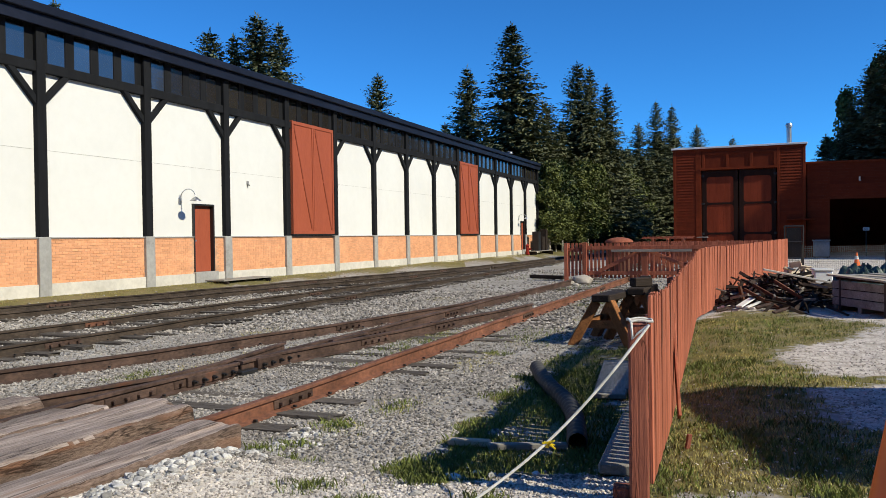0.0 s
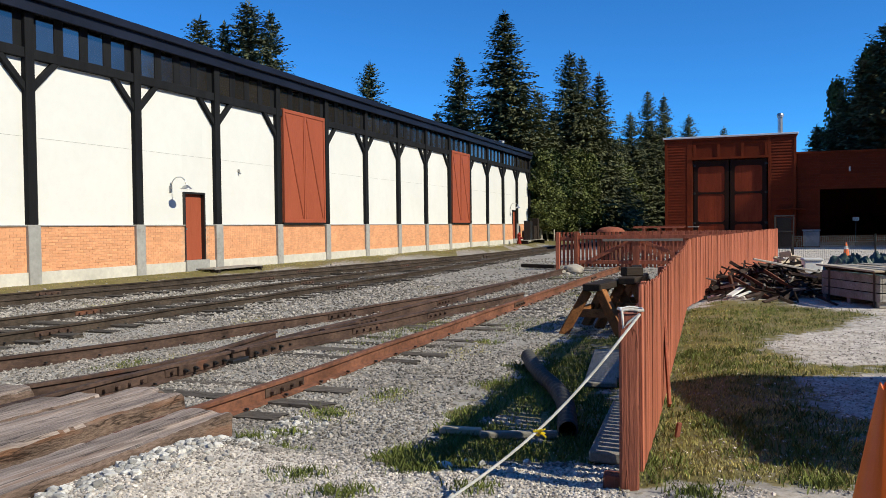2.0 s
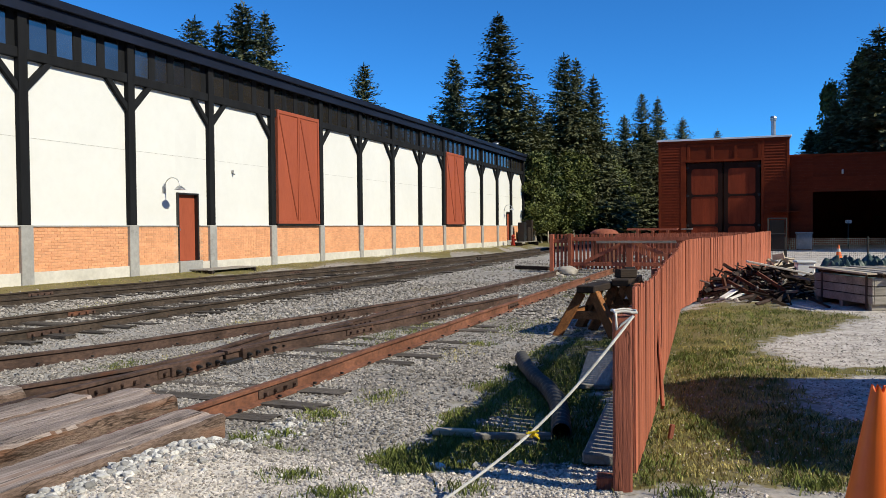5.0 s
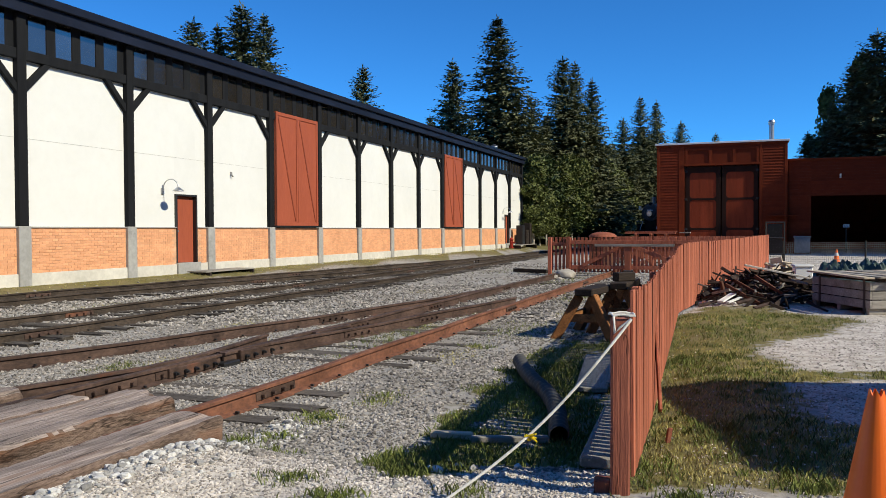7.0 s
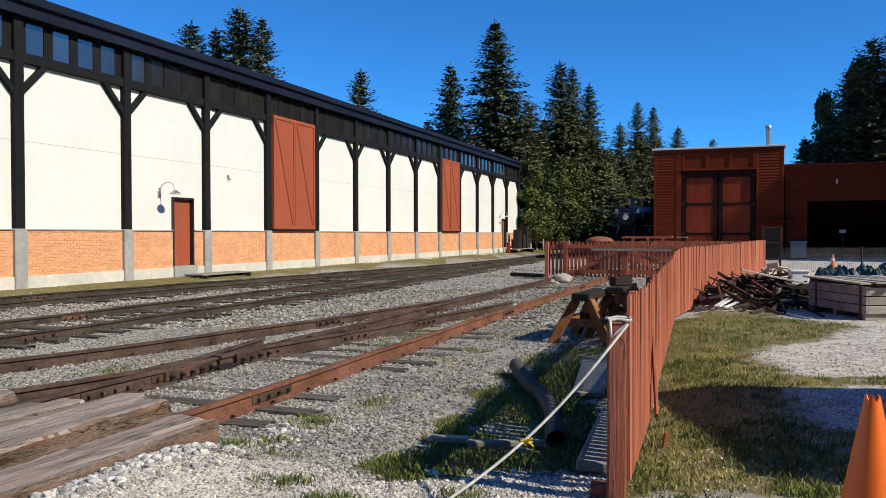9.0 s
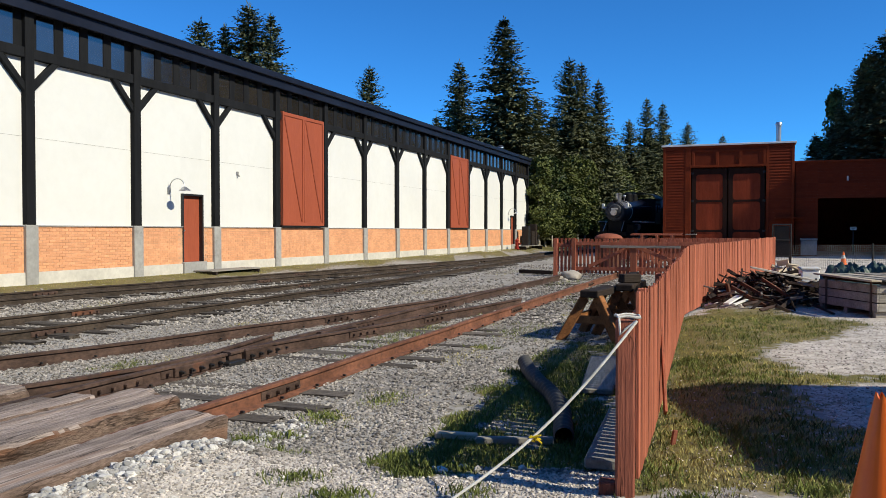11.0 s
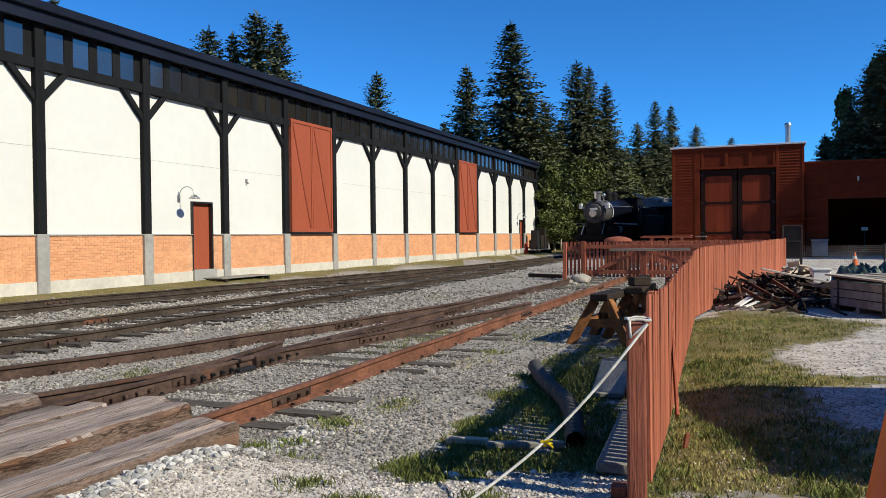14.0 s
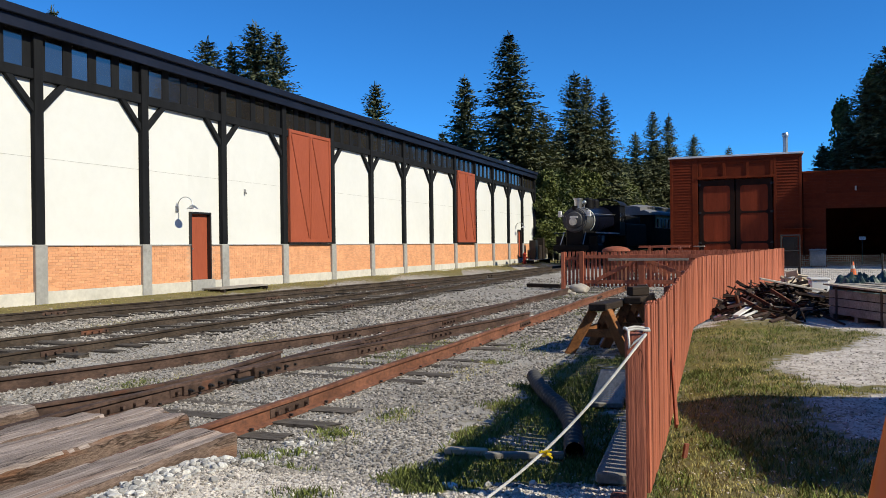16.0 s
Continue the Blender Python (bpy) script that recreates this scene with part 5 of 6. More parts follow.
def hydrant():
    e = thing("fire_hydrant", "red cast iron fire hydrant beside the hall", "hydrant", YARD @ pose(43.3, -0.75, -0.05))
    bm = B()
    tube(bm, (0, 0, 0), (0, 0, 0.68), 0.13, 0.12, n=16)
    tube(bm, (0, 0, 0.05), (0, 0, 0.1), 0.19, n=16)
    tube(bm, (0, 0, 0.66), (0, 0, 0.7), 0.18, n=16)
    part("barrel", bm, M["hydrant"], e, smooth=True)
    bm = B()
    ball(bm, (0, 0, 0.7), 0.14, 2, (1, 1, 0.9))
    tube(bm, (0, 0, 0.8), (0, 0, 0.92), 0.035, n=6)
    part("bonnet", bm, M["hydrant"], e, smooth=True)
    for a, b in (((-0.12, 0, 0.5), (-0.24, 0, 0.5)), ((0.12, 0, 0.5), (0.24, 0, 0.5)), ((0, -0.12, 0.45), (0, -0.26, 0.45))):
        bm = B()
        tube(bm, a, b, 0.07, n=12)
        part("outlet", bm, M["hydrant"], e)


hydrant()


def wall_sensor():
    e = thing("wall_lamp", "small grey wall fixture on the white panel", "wall fixture", YARD @ pose(9.12, 0.16, 3.36))
    bm = B()
    box(bm, -0.05, -0.04, -0.02, 0.05, 0, 0.1, 0.01)
    part("housing", bm, M["grey_metal"], e)
    bm = B()
    tube(bm, (0.0, -0.03, 0.0), (0, -0.09, -0.07), 0.03, n=10)
    part("spot_head", bm, M["grey_metal"], e)


wall_sensor()


def end_items():
    """Small dark things on the landing at the far end of the hall."""
    rng = random.Random(31)
    for s, w, h, lab, mk in ((46.0, 0.7, 1.5, "dark upright cabinet on the landing", "iron"), (47.2, 0.9, 1.1, "dark crate on the landing", "dark_timber"), (48.4, 0.5, 1.7, "leaning dark boards on the landing", "dark_timber")):
        e = thing("cabinet" if "cabinet" in lab else "crate" if "crate" in lab else "board_stack", lab, "cabinet" if "cabinet" in lab else "crate" if "crate" in lab else "boards", YARD @ pose(s, -0.4, 0.22))
        bm = B()
        box(bm, 0, -0.5, 0, w, 0.0, h, 0.015)
        part("body", bm, M[mk], e)
        bm = B()
        for k in range(3):
            box(bm, 0.03, -0.52, h * (0.06 + 0.32 * k), w - 0.03, -0.502, h * (0.06 + 0.32 * k) + h * 0.26, 0.006)
        part("front_board", bm, M[mk], e)


end_items()


def scrap_heap():
    rng = random.Random(17)
    e = thing("scrap_pile", "heap of dark scrap wood, rusty iron and broken boards", "scrap pile")
    def at(x, y):
        return Vector((x, y, ground_z(x, y)))
    bm = B()
    for _ in range(520):
        u, v = rng.gauss(0, 0.45), rng.gauss(0, 0.7)
        x, y = 6.55 + u * 1.6, 15.6 + v
        top = 0.5 * math.exp(-(u / 0.75) ** 2 - (v / 1.2) ** 2)
        p = at(x, y) + Vector((0, 0, rng.random() * top + 0.04))
        dv = Vector((rng.gauss(0, 1), rng.gauss(0, 1), rng.gauss(0, 0.3))).normalized() * rng.uniform(0.25, 0.95)
        bar(bm, p - dv / 2, p + dv / 2, rng.uniform(0.015, 0.075), rng.uniform(0.01, 0.035), roll=rng.random() * 3)
    tagged(part("dark_scrap", bm, M["scrap"], e), kind="stuff")
    bm = B()
    for _ in range(60):
        x, y = 6.5 + rng.gauss(0, 0.7), 15.2 + rng.gauss(0, 0.6)
        p = at(x, y) + Vector((0, 0, rng.uniform(0.05, 0.42)))
        dv = Vector((rng.gauss(0, 1), rng.gauss(0, 1), rng.gauss(0, 0.35))).normalized() * rng.uniform(0.12, 0.45)
        bar(bm, p - dv / 2, p + dv / 2, rng.uniform(0.015, 0.06), rng.uniform(0.01, 0.035), roll=rng.random() * 3)
    tagged(part("grey_scrap", bm, M["grey_wood"], e), kind="stuff")
    for p0, p1 in (((5.5, 14.7, 0.32), (6.0, 14.3, -0.02)), ((5.55, 14.8, 0.02), (5.5, 14.9, 0.36)), ((5.75, 14.9, 0.38), (6.25, 14.5, 0.03)), ((6.1, 14.8, 0.46), (6.5, 14.4, 0.12))):
        bm = B()
        bar(bm, p0, p1, 0.05, 0.06, 0.004)
        part("rusty_bar", bm, M["rust"], e, "rusty red iron bar")
    bm = B()
    bar(bm, (6.02, 15.1, 0.66), (7.12, 14.8, 0.42), 0.2, 0.035, 0.004)
    part("pale_board", bm, M["board_pale"], e, "long pale board on top of the heap")
    for x, y, r in ((5.2, 14.75, 0.09), (5.55, 14.35, 0.05), (5.1, 14.85, 0.07), (7.1, 14.6, 0.1), (7.35, 15.2, 0.16)):
        bm = B()
        ball(bm, at(x, y) + Vector((0, 0, r * 0.5)), r, 2, (1.3, 1, 0.7), jitter=0.18, rng=rng)
        part("rubble", bm, M["stone_pale"], e, "pale broken concrete lump")
    for p0, p1, w in (((5.28, 14.35, 0.03), (5.62, 14.6, 0.16), 0.13), ((5.4, 14.3, 0.02), (5.7, 14.45, 0.1), 0.07), ((6.95, 14.75, 0.1), (7.3, 14.4, 0.14), 0.22)):
        bm = B()
        bar(bm, p0, p1, w, 0.03, 0.006)
        part("pale_slab", bm, M["white_paint"] if w < 0.2 else M["grey_wood"], e, "pale broken slab at the edge of the heap")
    wood = thing("firewood_pile", "small heap of pale split wood behind the scrap", "wood pile")
    bm = B()
    for _ in range(150):
        u, v = rng.uniform(-0.8, 0.8), rng.uniform(-0.6, 0.6)
        p = Vector((8.2 + u, 18.5 + v, 0.03 + rng.random() * 0.62 * math.exp(-(u / 0.5) ** 2 - (v / 0.5) ** 2)))
        dv = Vector((rng.gauss(0, 1), rng.gauss(0, 0.6), rng.gauss(0, 0.25))).normalized() * rng.uniform(0.2, 0.4)
        bar(bm, p - dv / 2, p + dv / 2, rng.uniform(0.05, 0.13), rng.uniform(0.04, 0.09), roll=rng.random() * 3)
    tagged(part("split_wood", bm, M["pale_wood"], wood), kind="stuff")
    bx = thing("white_box", "white plastic box beside the tarp heap", "box", pose(8.12, 17.2, ground_z(8.12, 17.2), 0, 0, -15))
    bm = B()
    box(bm, -0.18, -0.2, 0, 0.18, 0.2, 0.55, 0.02)
    part("body", bm, M["white_paint"], bx)
    bm = B()
    box(bm, -0.2, -0.22, 0.55, 0.2, 0.22, 0.6, 0.015)
    part("lid", bm, M["white_paint"], bx)


scrap_heap()


def tarp_heap():
    bm = B()
    n, k = 110, 52
    grid = []
    for i in range(n + 1):
        for j in range(k + 1):
            x, y = 8.25 + 3.6 * i / n, 16.6 + 1.9 * j / k
            u, v = i / n * 2 - 1, j / k * 2 - 1
            h = 0.62 * max(0, 1 - abs(u) ** 3) * max(0, 1 - v * v) ** 0.6
            h *= 0.75 + 0.55 * noise.noise(Vector((x * 2.4, y * 1.6, 3))) + 0.5 * abs(noise.noise(Vector((x * 6, y * 3, 5)))) + 0.3 * abs(noise.noise(Vector((x * 9 + y * 2, y * 6, 8)))) - 0.16 * abs(noise.noise(Vector((x * 17, y * 12 + x * 3, 2))))
            grid.append(bm.verts.new((x, y, ground_z(x, y) + 0.02 + max(h, 0))))
    for i in range(n):
        for j in range(k):
            a = i * (k + 1) + j
            bm.faces.new((grid[a], grid[a + k + 1], grid[a + k + 2], grid[a + 1]))
    ob = part("tarp", bm, M["tarp"], smooth=True)
    tagged(ob, "crumpled dark green tarp over a low heap", "tarp")


tarp_heap()


def pallet_crate():
    e = thing("pallet_crate", "low grey wooden pallet crate with loose lid boards", "crate", pose(6.95, 13.35, ground_z(7, 13.3), 0, 0, 3))
    hw, hl, h = 1.15, 0.86, 0.42
    for k in range(3):
        bm = B()
        z = 0.1 + k * 0.145
        box(bm, -0.02, -hl, z, 0.012, hl, z + 0.13, 0.006)
        part("side_board", bm, M["grey_wood"], e)
        bm = B()
        box(bm, 0.014, -hl, z, hw, -hl + 0.03, z + 0.13, 0.006)
        part("end_board", bm, M["grey_wood"], e)
        bm = B()
        box(bm, hw + 0.002, -hl, z, hw + 0.03, hl, z + 0.13, 0.006)
        part("side_board", bm, M["grey_wood"], e)
    for y in (-hl + 0.15, 0.6):
        bm = B()
        box(bm, -0.03, y - 0.03, 0.0, -0.021, y + 0.03, 0.56, 0.002)
        part("strap", bm, M["iron"], e, "dark strap")
    for y in (-hl + 0.05, 0, hl - 0.1):
        bm = B()
        box(bm, 0.0, y, 0, hw, y + 0.1, 0.1, 0.006)
        part("skid", bm, M["grey_wood"], e)
    bm = B()
    box(bm, 0.03, -hl + 0.04, 0.1, hw - 0.02, hl - 0.04, 0.4, 0.01)
    part("contents", bm, M["dark_timber"], e)
    rng = random.Random(9)
    for k in range(7):
        bm = B()
        x = -0.12 + k * 0.2
        box(bm, x, -hl - 0.1 + rng.uniform(-0.08, 0.1), 0, x + 0.17, hl + rng.uniform(0, 0.25), 0.028, 0.004)
        part("lid_board", bm, M["grey_wood" if k % 3 else "pale_wood"], e, m=pose(0, 0, 0.585 + rng.uniform(0, 0.012), rng.uniform(-0.8, 0.8), 0, rng.uniform(-3, 3)))
    bm = B()
    for x in (0.05, hw - 0.1):
        box(bm, x, -hl, 0.53, x + 0.09, hl, 0.575, 0.004)
    part("bearer", bm, M["dark_timber"], e)


pallet_crate()


def mesh_gate():
    e = thing("wire_gate", "narrow dark metal mesh gate leaf by the fence end", "gate", pose(11.2, 26.3, ground_z(11.2, 26.3), 0, 0, -18))
    for a, b in (((0, 0, 0), (0, 0, 1.68)), ((0.56, 0, 0), (0.56, 0, 1.68)), ((0, 0, 1.66), (0.56, 0, 1.66)), ((0, 0, 0.62), (0.56, 0, 0.62)), ((0, 0, 0.08), (0.56, 0, 0.08)), ((0, 0, 1.15), (0.56, 0, 1.15))):
        bm = B()
        tube(bm, a, b, 0.022, n=8)
        part("tube", bm, M["iron"], e)
    bm = B()
    for i in range(1, 12):
        bar(bm, (0.56 * i / 12, 0, 0.08), (0.56 * i / 12, 0, 1.66), 0.006, 0.006)
    for i in range(1, 28):
        bar(bm, (0, 0.006, 0.08 + 1.58 * i / 28), (0.56, 0.006, 0.08 + 1.58 * i / 28), 0.006, 0.006)
    tagged(part("mesh", bm, M["iron"], e), kind="stuff")
    bm = B()
    box(bm, 0.06, 0.02, 0.64, 0.5, 0.04, 1.6, 0.004)
    part("dark_panel", bm, M["iron"], e)
    f = thing("wire_fence", "low grey wire mesh fence beside the gravel", "fence", pose(11.9, 26.6, 0.09, 0, 0, -9))
    for i in range(4):
        bm = B()
        tube(bm, (i * 2.6, 0, -0.15), (i * 2.6, 0, 0.86), 0.03, n=8)
        part("post", bm, M["iron"], f)
    bm = B()
    for i in range(1, 130):
        bar(bm, (i * 0.06, 0, -0.02), (i * 0.06, 0, 0.8), 0.005, 0.005)
    for i in range(14):
        bar(bm, (0, 0.005, -0.02 + i * 0.062), (7.8, 0.005, -0.02 + i * 0.062), 0.005, 0.005)
    tagged(part("mesh", bm, M["grey_metal"], f), kind="stuff")


mesh_gate()


def shed_yard():
    e = thing("bin", "grey plastic waste bin with a dark lid by the shed wing", "bin", YARD @ pose(32.3, -20.0, -0.03))
    bm = B()
    box(bm, -0.35, -0.38, 0.08, 0.35, 0.38, 0.9, 0.03)
    part("body", bm, M["grey_metal"], e)
    bm = B()
    box(bm, -0.39, -0.42, 0.9, 0.39, 0.42, 0.98, 0.02)
    part("lid", bm, M["concrete"], e)
    for y in (-0.3, 0.3):
        bm = B()
        tube(bm, (0.25, y - 0.04, 0.08), (0.25, y + 0.04, 0.08), 0.09, n=12)
        part("wheel", bm, M["iron"], e)
    sg = thing("wall_sign", "small white plate with unreadable print beside the open bay", "sign", YARD @ pose(34.6, -22.4, 1.5))
    bm = B()
    box(bm, -0.01, -0.16, -0.09, 0.01, 0.16, 0.09, 0.004)
    part("plate", bm, M["white_paint"], sg)
    bm = B()
    for z in (-0.04, 0.0, 0.04):
        box(bm, -0.014, -0.12, z - 0.008, -0.0105, 0.12, z + 0.008)
    part("print_bar", bm, M["grey_metal"], sg)
    # sign needs a stand inside the dark bay
    bm = B()
    box(bm, 0.012, -0.03, -1.5, 0.05, 0.03, 0.09, 0.004)
    part("stand", bm, M["iron"], sg)
    lm = thing("wall_lamp", "small pale lamp on the red wing wall", "lamp", YARD @ pose(33.27, -21.95, 4.1))
    bm = B()
    tube(bm, (-0.08, 0, -0.02), (-0.08, 0, 0.22), 0.05, n=10)
    box(bm, -0.08, -0.03, 0.06, 0.0, 0.03, 0.12)
    part("lamp_body", bm, M["galv"], lm)


shed_yard()


def parked_roof():
    """Low rounded red-brown cover behind the gate."""
    bm = B()
    bmesh.ops.create_uvsphere(bm, u_segments=24, v_segments=10, radius=1.0)
    for v in bm.verts:
        v.co = Vector((v.co.x * 0.5, v.co.y * 0.56, max(v.co.z, -0.05) * 0.2))
    ob = part("drum_cover", bm, M["red_wood"], m=YARD @ pose(17.0, -11.72, 1.06), smooth=True)
    tagged(ob, "low rounded red-brown cover on a squat drum", "cover")
    bm = B()
    tube(bm, (0, 0, -0.15), (0, 0, 1.045), 0.45, n=24)
    dr = part("drum", bm, M["rust"], m=YARD @ pose(17.0, -11.72, 0))
    tagged(dr, "squat rusty drum behind the gate", "drum")


parked_roof()


def hut():
    """Plain hut beside the lawn that throws the broad shadow on it."""
    e = thing("wooden_hut", "plain red wooden hut beside the lawn", "hut", pose(5.06, 5.53, -0.05, 0, 0, -6.5))
    bm = B()
    box(bm, 0, -2.66, 0, 0.1, 0, 2.4)
    box(bm, 0.1, -0.1, 0, 2.4, 0, 2.4)
    box(bm, 0.1, -2.66, 0, 2.4, -2.56, 2.4)
    box(bm, 2.3, -2.56, 0, 2.4, -0.1, 2.4)
    part("wall", bm, M["shed_red"], e)
    bm = B()
    box(bm, -0.02, -2.7, 2.4, 2.45, 0.04, 2.46, 0.01)
    part("roof", bm, M["galv"], e)


hut()

# ---- bricks of the hall's base ----
def bricks():
    rng = random.Random(21)
    bm = B()
    box(bm, 0, 0.096, 0, 0.2, 0.12, 0.064, 0.003)
    near = part("brick", bm, M["brick"], hall, m=pose(0.4, 0, 0.304))
    me = near.data
    V, F, count = [], [], 0
    L, C = 0.21, 0.0735
    def add(x, z, w):
        i = len(V)
        d = rng.uniform(-0.003, 0.003)
        V.extend([(x, 0.098 + d, z), (x + w, 0.098 + d, z), (x + w, 0.098 + d, z + 0.064), (x, 0.098 + d, z + 0.064),
                  (x, 0.115, z), (x + w, 0.115, z), (x + w, 0.115, z + 0.064), (x, 0.115, z + 0.064)])
        F.extend([(i, i + 1, i + 2, i + 3), (i, i + 4, i + 5, i + 1), (i + 3, i + 2, i + 6, i + 7), (i, i + 3, i + 7, i + 4), (i + 1, i + 5, i + 6, i + 2)])
    for k in range(-1, BAYS):
        a, b = k * BAY + 0.38, (k + 1) * BAY
        for row in range(16):
            x = a - (L / 2 if row % 2 else 0)
            z = 0.304 + row * C
            while x < b:
                x0, x1 = max(x, a), min(x + 0.2, b)
                hole = any(x1 > p0 and x0 < p1 for p0, p1 in ((6.0, 7.18), (44.55, 45.65)))
                if x1 - x0 > 0.03 and not hole:
                    if k == 0 and count < 299 and x1 - x0 > 0.19:
                        if count:
                            o = new("brick", me)
                            o.parent = hall
                            o.matrix_basis = pose(x0, rng.uniform(-0.003, 0.003), z)
                        else:
                            near.matrix_basis = pose(x0, 0, z)
                        count += 1
                    else:
                        add(x0, z, x1 - x0)
                x += L
    raw("brick_rest", V, F, M["brick_far"], hall, kind="stuff")


bricks()

# ---- stones and grass ----
def stones(name, label, material, pts, rmin, rmax, seed, flat=0.7, cheap=False, round_=False):
    """Irregular eight-faced stones, half sunk."""
    rs = np.random.RandomState(seed)
    n = len(pts)
    g = (1 + 5 ** 0.5) / 2
    base = np.array([(-1, g, 0), (1, g, 0), (-1, -g, 0), (1, -g, 0), (0, -1, g), (0, 1, g), (0, -1, -g), (0, 1, -g), (g, 0, -1), (g, 0, 1), (-g, 0, -1), (-g, 0, 1)], float)
    base /= np.linalg.norm(base[0])
    tri = np.array([(0, 11, 5), (0, 5, 1), (0, 1, 7), (0, 7, 10), (0, 10, 11), (1, 5, 9), (5, 11, 4), (11, 10, 2), (10, 7, 6), (7, 1, 8),
                    (3, 9, 4), (3, 4, 2), (3, 2, 6), (3, 6, 8), (3, 8, 9), (4, 9, 5), (2, 4, 11), (6, 2, 10), (8, 6, 7), (9, 8, 1)])
    if cheap:
        base = np.array([(1, 0, 0), (-1, 0, 0), (0, 1, 0), (0, -1, 0), (0, 0, 1), (0, 0, -1)], float)
        tri = np.array([(0, 2, 4), (2, 1, 4), (1, 3, 4), (3, 0, 4), (2, 0, 5), (1, 2, 5), (3, 1, 5), (0, 3, 5)])
    if round_:
        pairs = sorted({tuple(sorted((a, b))) for f in tri for a, b in ((f[0], f[1]), (f[1], f[2]), (f[2], f[0]))})
        mid = {e: 12 + i for i, e in enumerate(pairs)}
        base = np.concatenate([base, np.array([(base[a] + base[b]) for a, b in pairs])])
        base /= np.linalg.norm(base, axis=1)[:, None]
        cut = []
        for a, b, c in tri:
            ab, bc, ca = (mid[tuple(sorted(e))] for e in ((a, b), (b, c), (c, a)))
            cut += [(a, ab, ca), (ab, b, bc), (ca, bc, c), (ab, bc, ca)]
        tri = np.array(cut)
    nv = len(base)
    P = np.array(pts)
    r = rmin + (rmax - rmin) * rs.rand(n) ** 2.2
    rough = 0.95 if round_ else 1.0
    v = base[None] * (1 - 0.2 * rough + 0.4 * rough * rs.rand(n, nv, 1)) + rs.uniform(-0.16, 0.16, (n, nv, 3)) * rough
    v *= rs.uniform(0.65, 1.25, (n, 1, 3))
    q = rs.normal(size=(n, 4))
    q /= np.linalg.norm(q, axis=1)[:, None]
    w, x, y, z = q.T
    R = np.stack([1 - 2 * (y * y + z * z), 2 * (x * y - z * w), 2 * (x * z + y * w), 2 * (x * y + z * w), 1 - 2 * (x * x + z * z), 2 * (y * z - x * w),
                  2 * (x * z - y * w), 2 * (y * z + x * w), 1 - 2 * (x * x + y * y)], -1).reshape(n, 3, 3)
    v = np.einsum("nij,nkj->nki", R, v) * r[:, None, None]
    v[:, :, 2] *= flat
    v += P[:, None, :]
    v[:, :, 2] += (r * 0.25)[:, None]
    V = v.reshape(-1, 3)
    F = (tri[None] + nv * np.arange(n)[:, None, None]).reshape(-1, 3)
    me = bpy.data.meshes.new(name)
    me.vertices.add(len(V))
    me.vertices.foreach_set("co", V.ravel())
    me.loops.add(F.size)
    me.loops.foreach_set("vertex_index", F.ravel().astype(np.int32))
    me.polygons.add(len(F))
    me.polygons.foreach_set("loop_start", np.arange(0, F.size, 3, dtype=np.int32))
    me.update(calc_edges=True)
    me.shade_flat()
    me.materials.append(material)
    return tagged(new(name, me), label, "gravel", kind="stuff")


def blades(name, label, material, pts, hmin, hmax, seed, per=5):
    rs = np.random.RandomState(seed)
    P = np.repeat(np.array(pts), per, 0)
    n = len(P)
    P[:, :2] += rs.normal(0, 0.025, (n, 2))
    h = hmin + (hmax - hmin) * rs.rand(n)
    a = rs.rand(n) * 6.283
    wid = 0.002 + 0.0025 * rs.rand(n)
    side = np.stack([np.cos(a), np.sin(a), 0 * a], -1) * wid[:, None]
    b = rs.rand(n) * 6.283
    lean = np.stack([np.cos(b), np.sin(b), 0 * b], -1) * (h * rs.uniform(0.1, 0.75, n))[:, None]
    up = np.array([0, 0, 1.0])[None] * h[:, None]
    V = np.stack([P - side, P + side, P + lean * 0.35 + up * 0.6 + side * 0.7, P + lean + up], 1).reshape(-1, 3)
    k = 4 * np.arange(n)[:, None]
    F = np.concatenate([k + np.array([[0, 1, 2]]), k + np.array([[0, 2, 3]])], 0)
    me = bpy.data.meshes.new(name)
    me.vertices.add(len(V))
    me.vertices.foreach_set("co", V.ravel())
    me.loops.add(F.size)
    me.loops.foreach_set("vertex_index", F.ravel().astype(np.int32))
    me.polygons.add(len(F))
    me.polygons.foreach_set("loop_start", np.arange(0, F.size, 3, dtype=np.int32))
    me.update(calc_edges=True)
    me.materials.append(material)
    return tagged(new(name, me), label, "grass", kind="stuff")


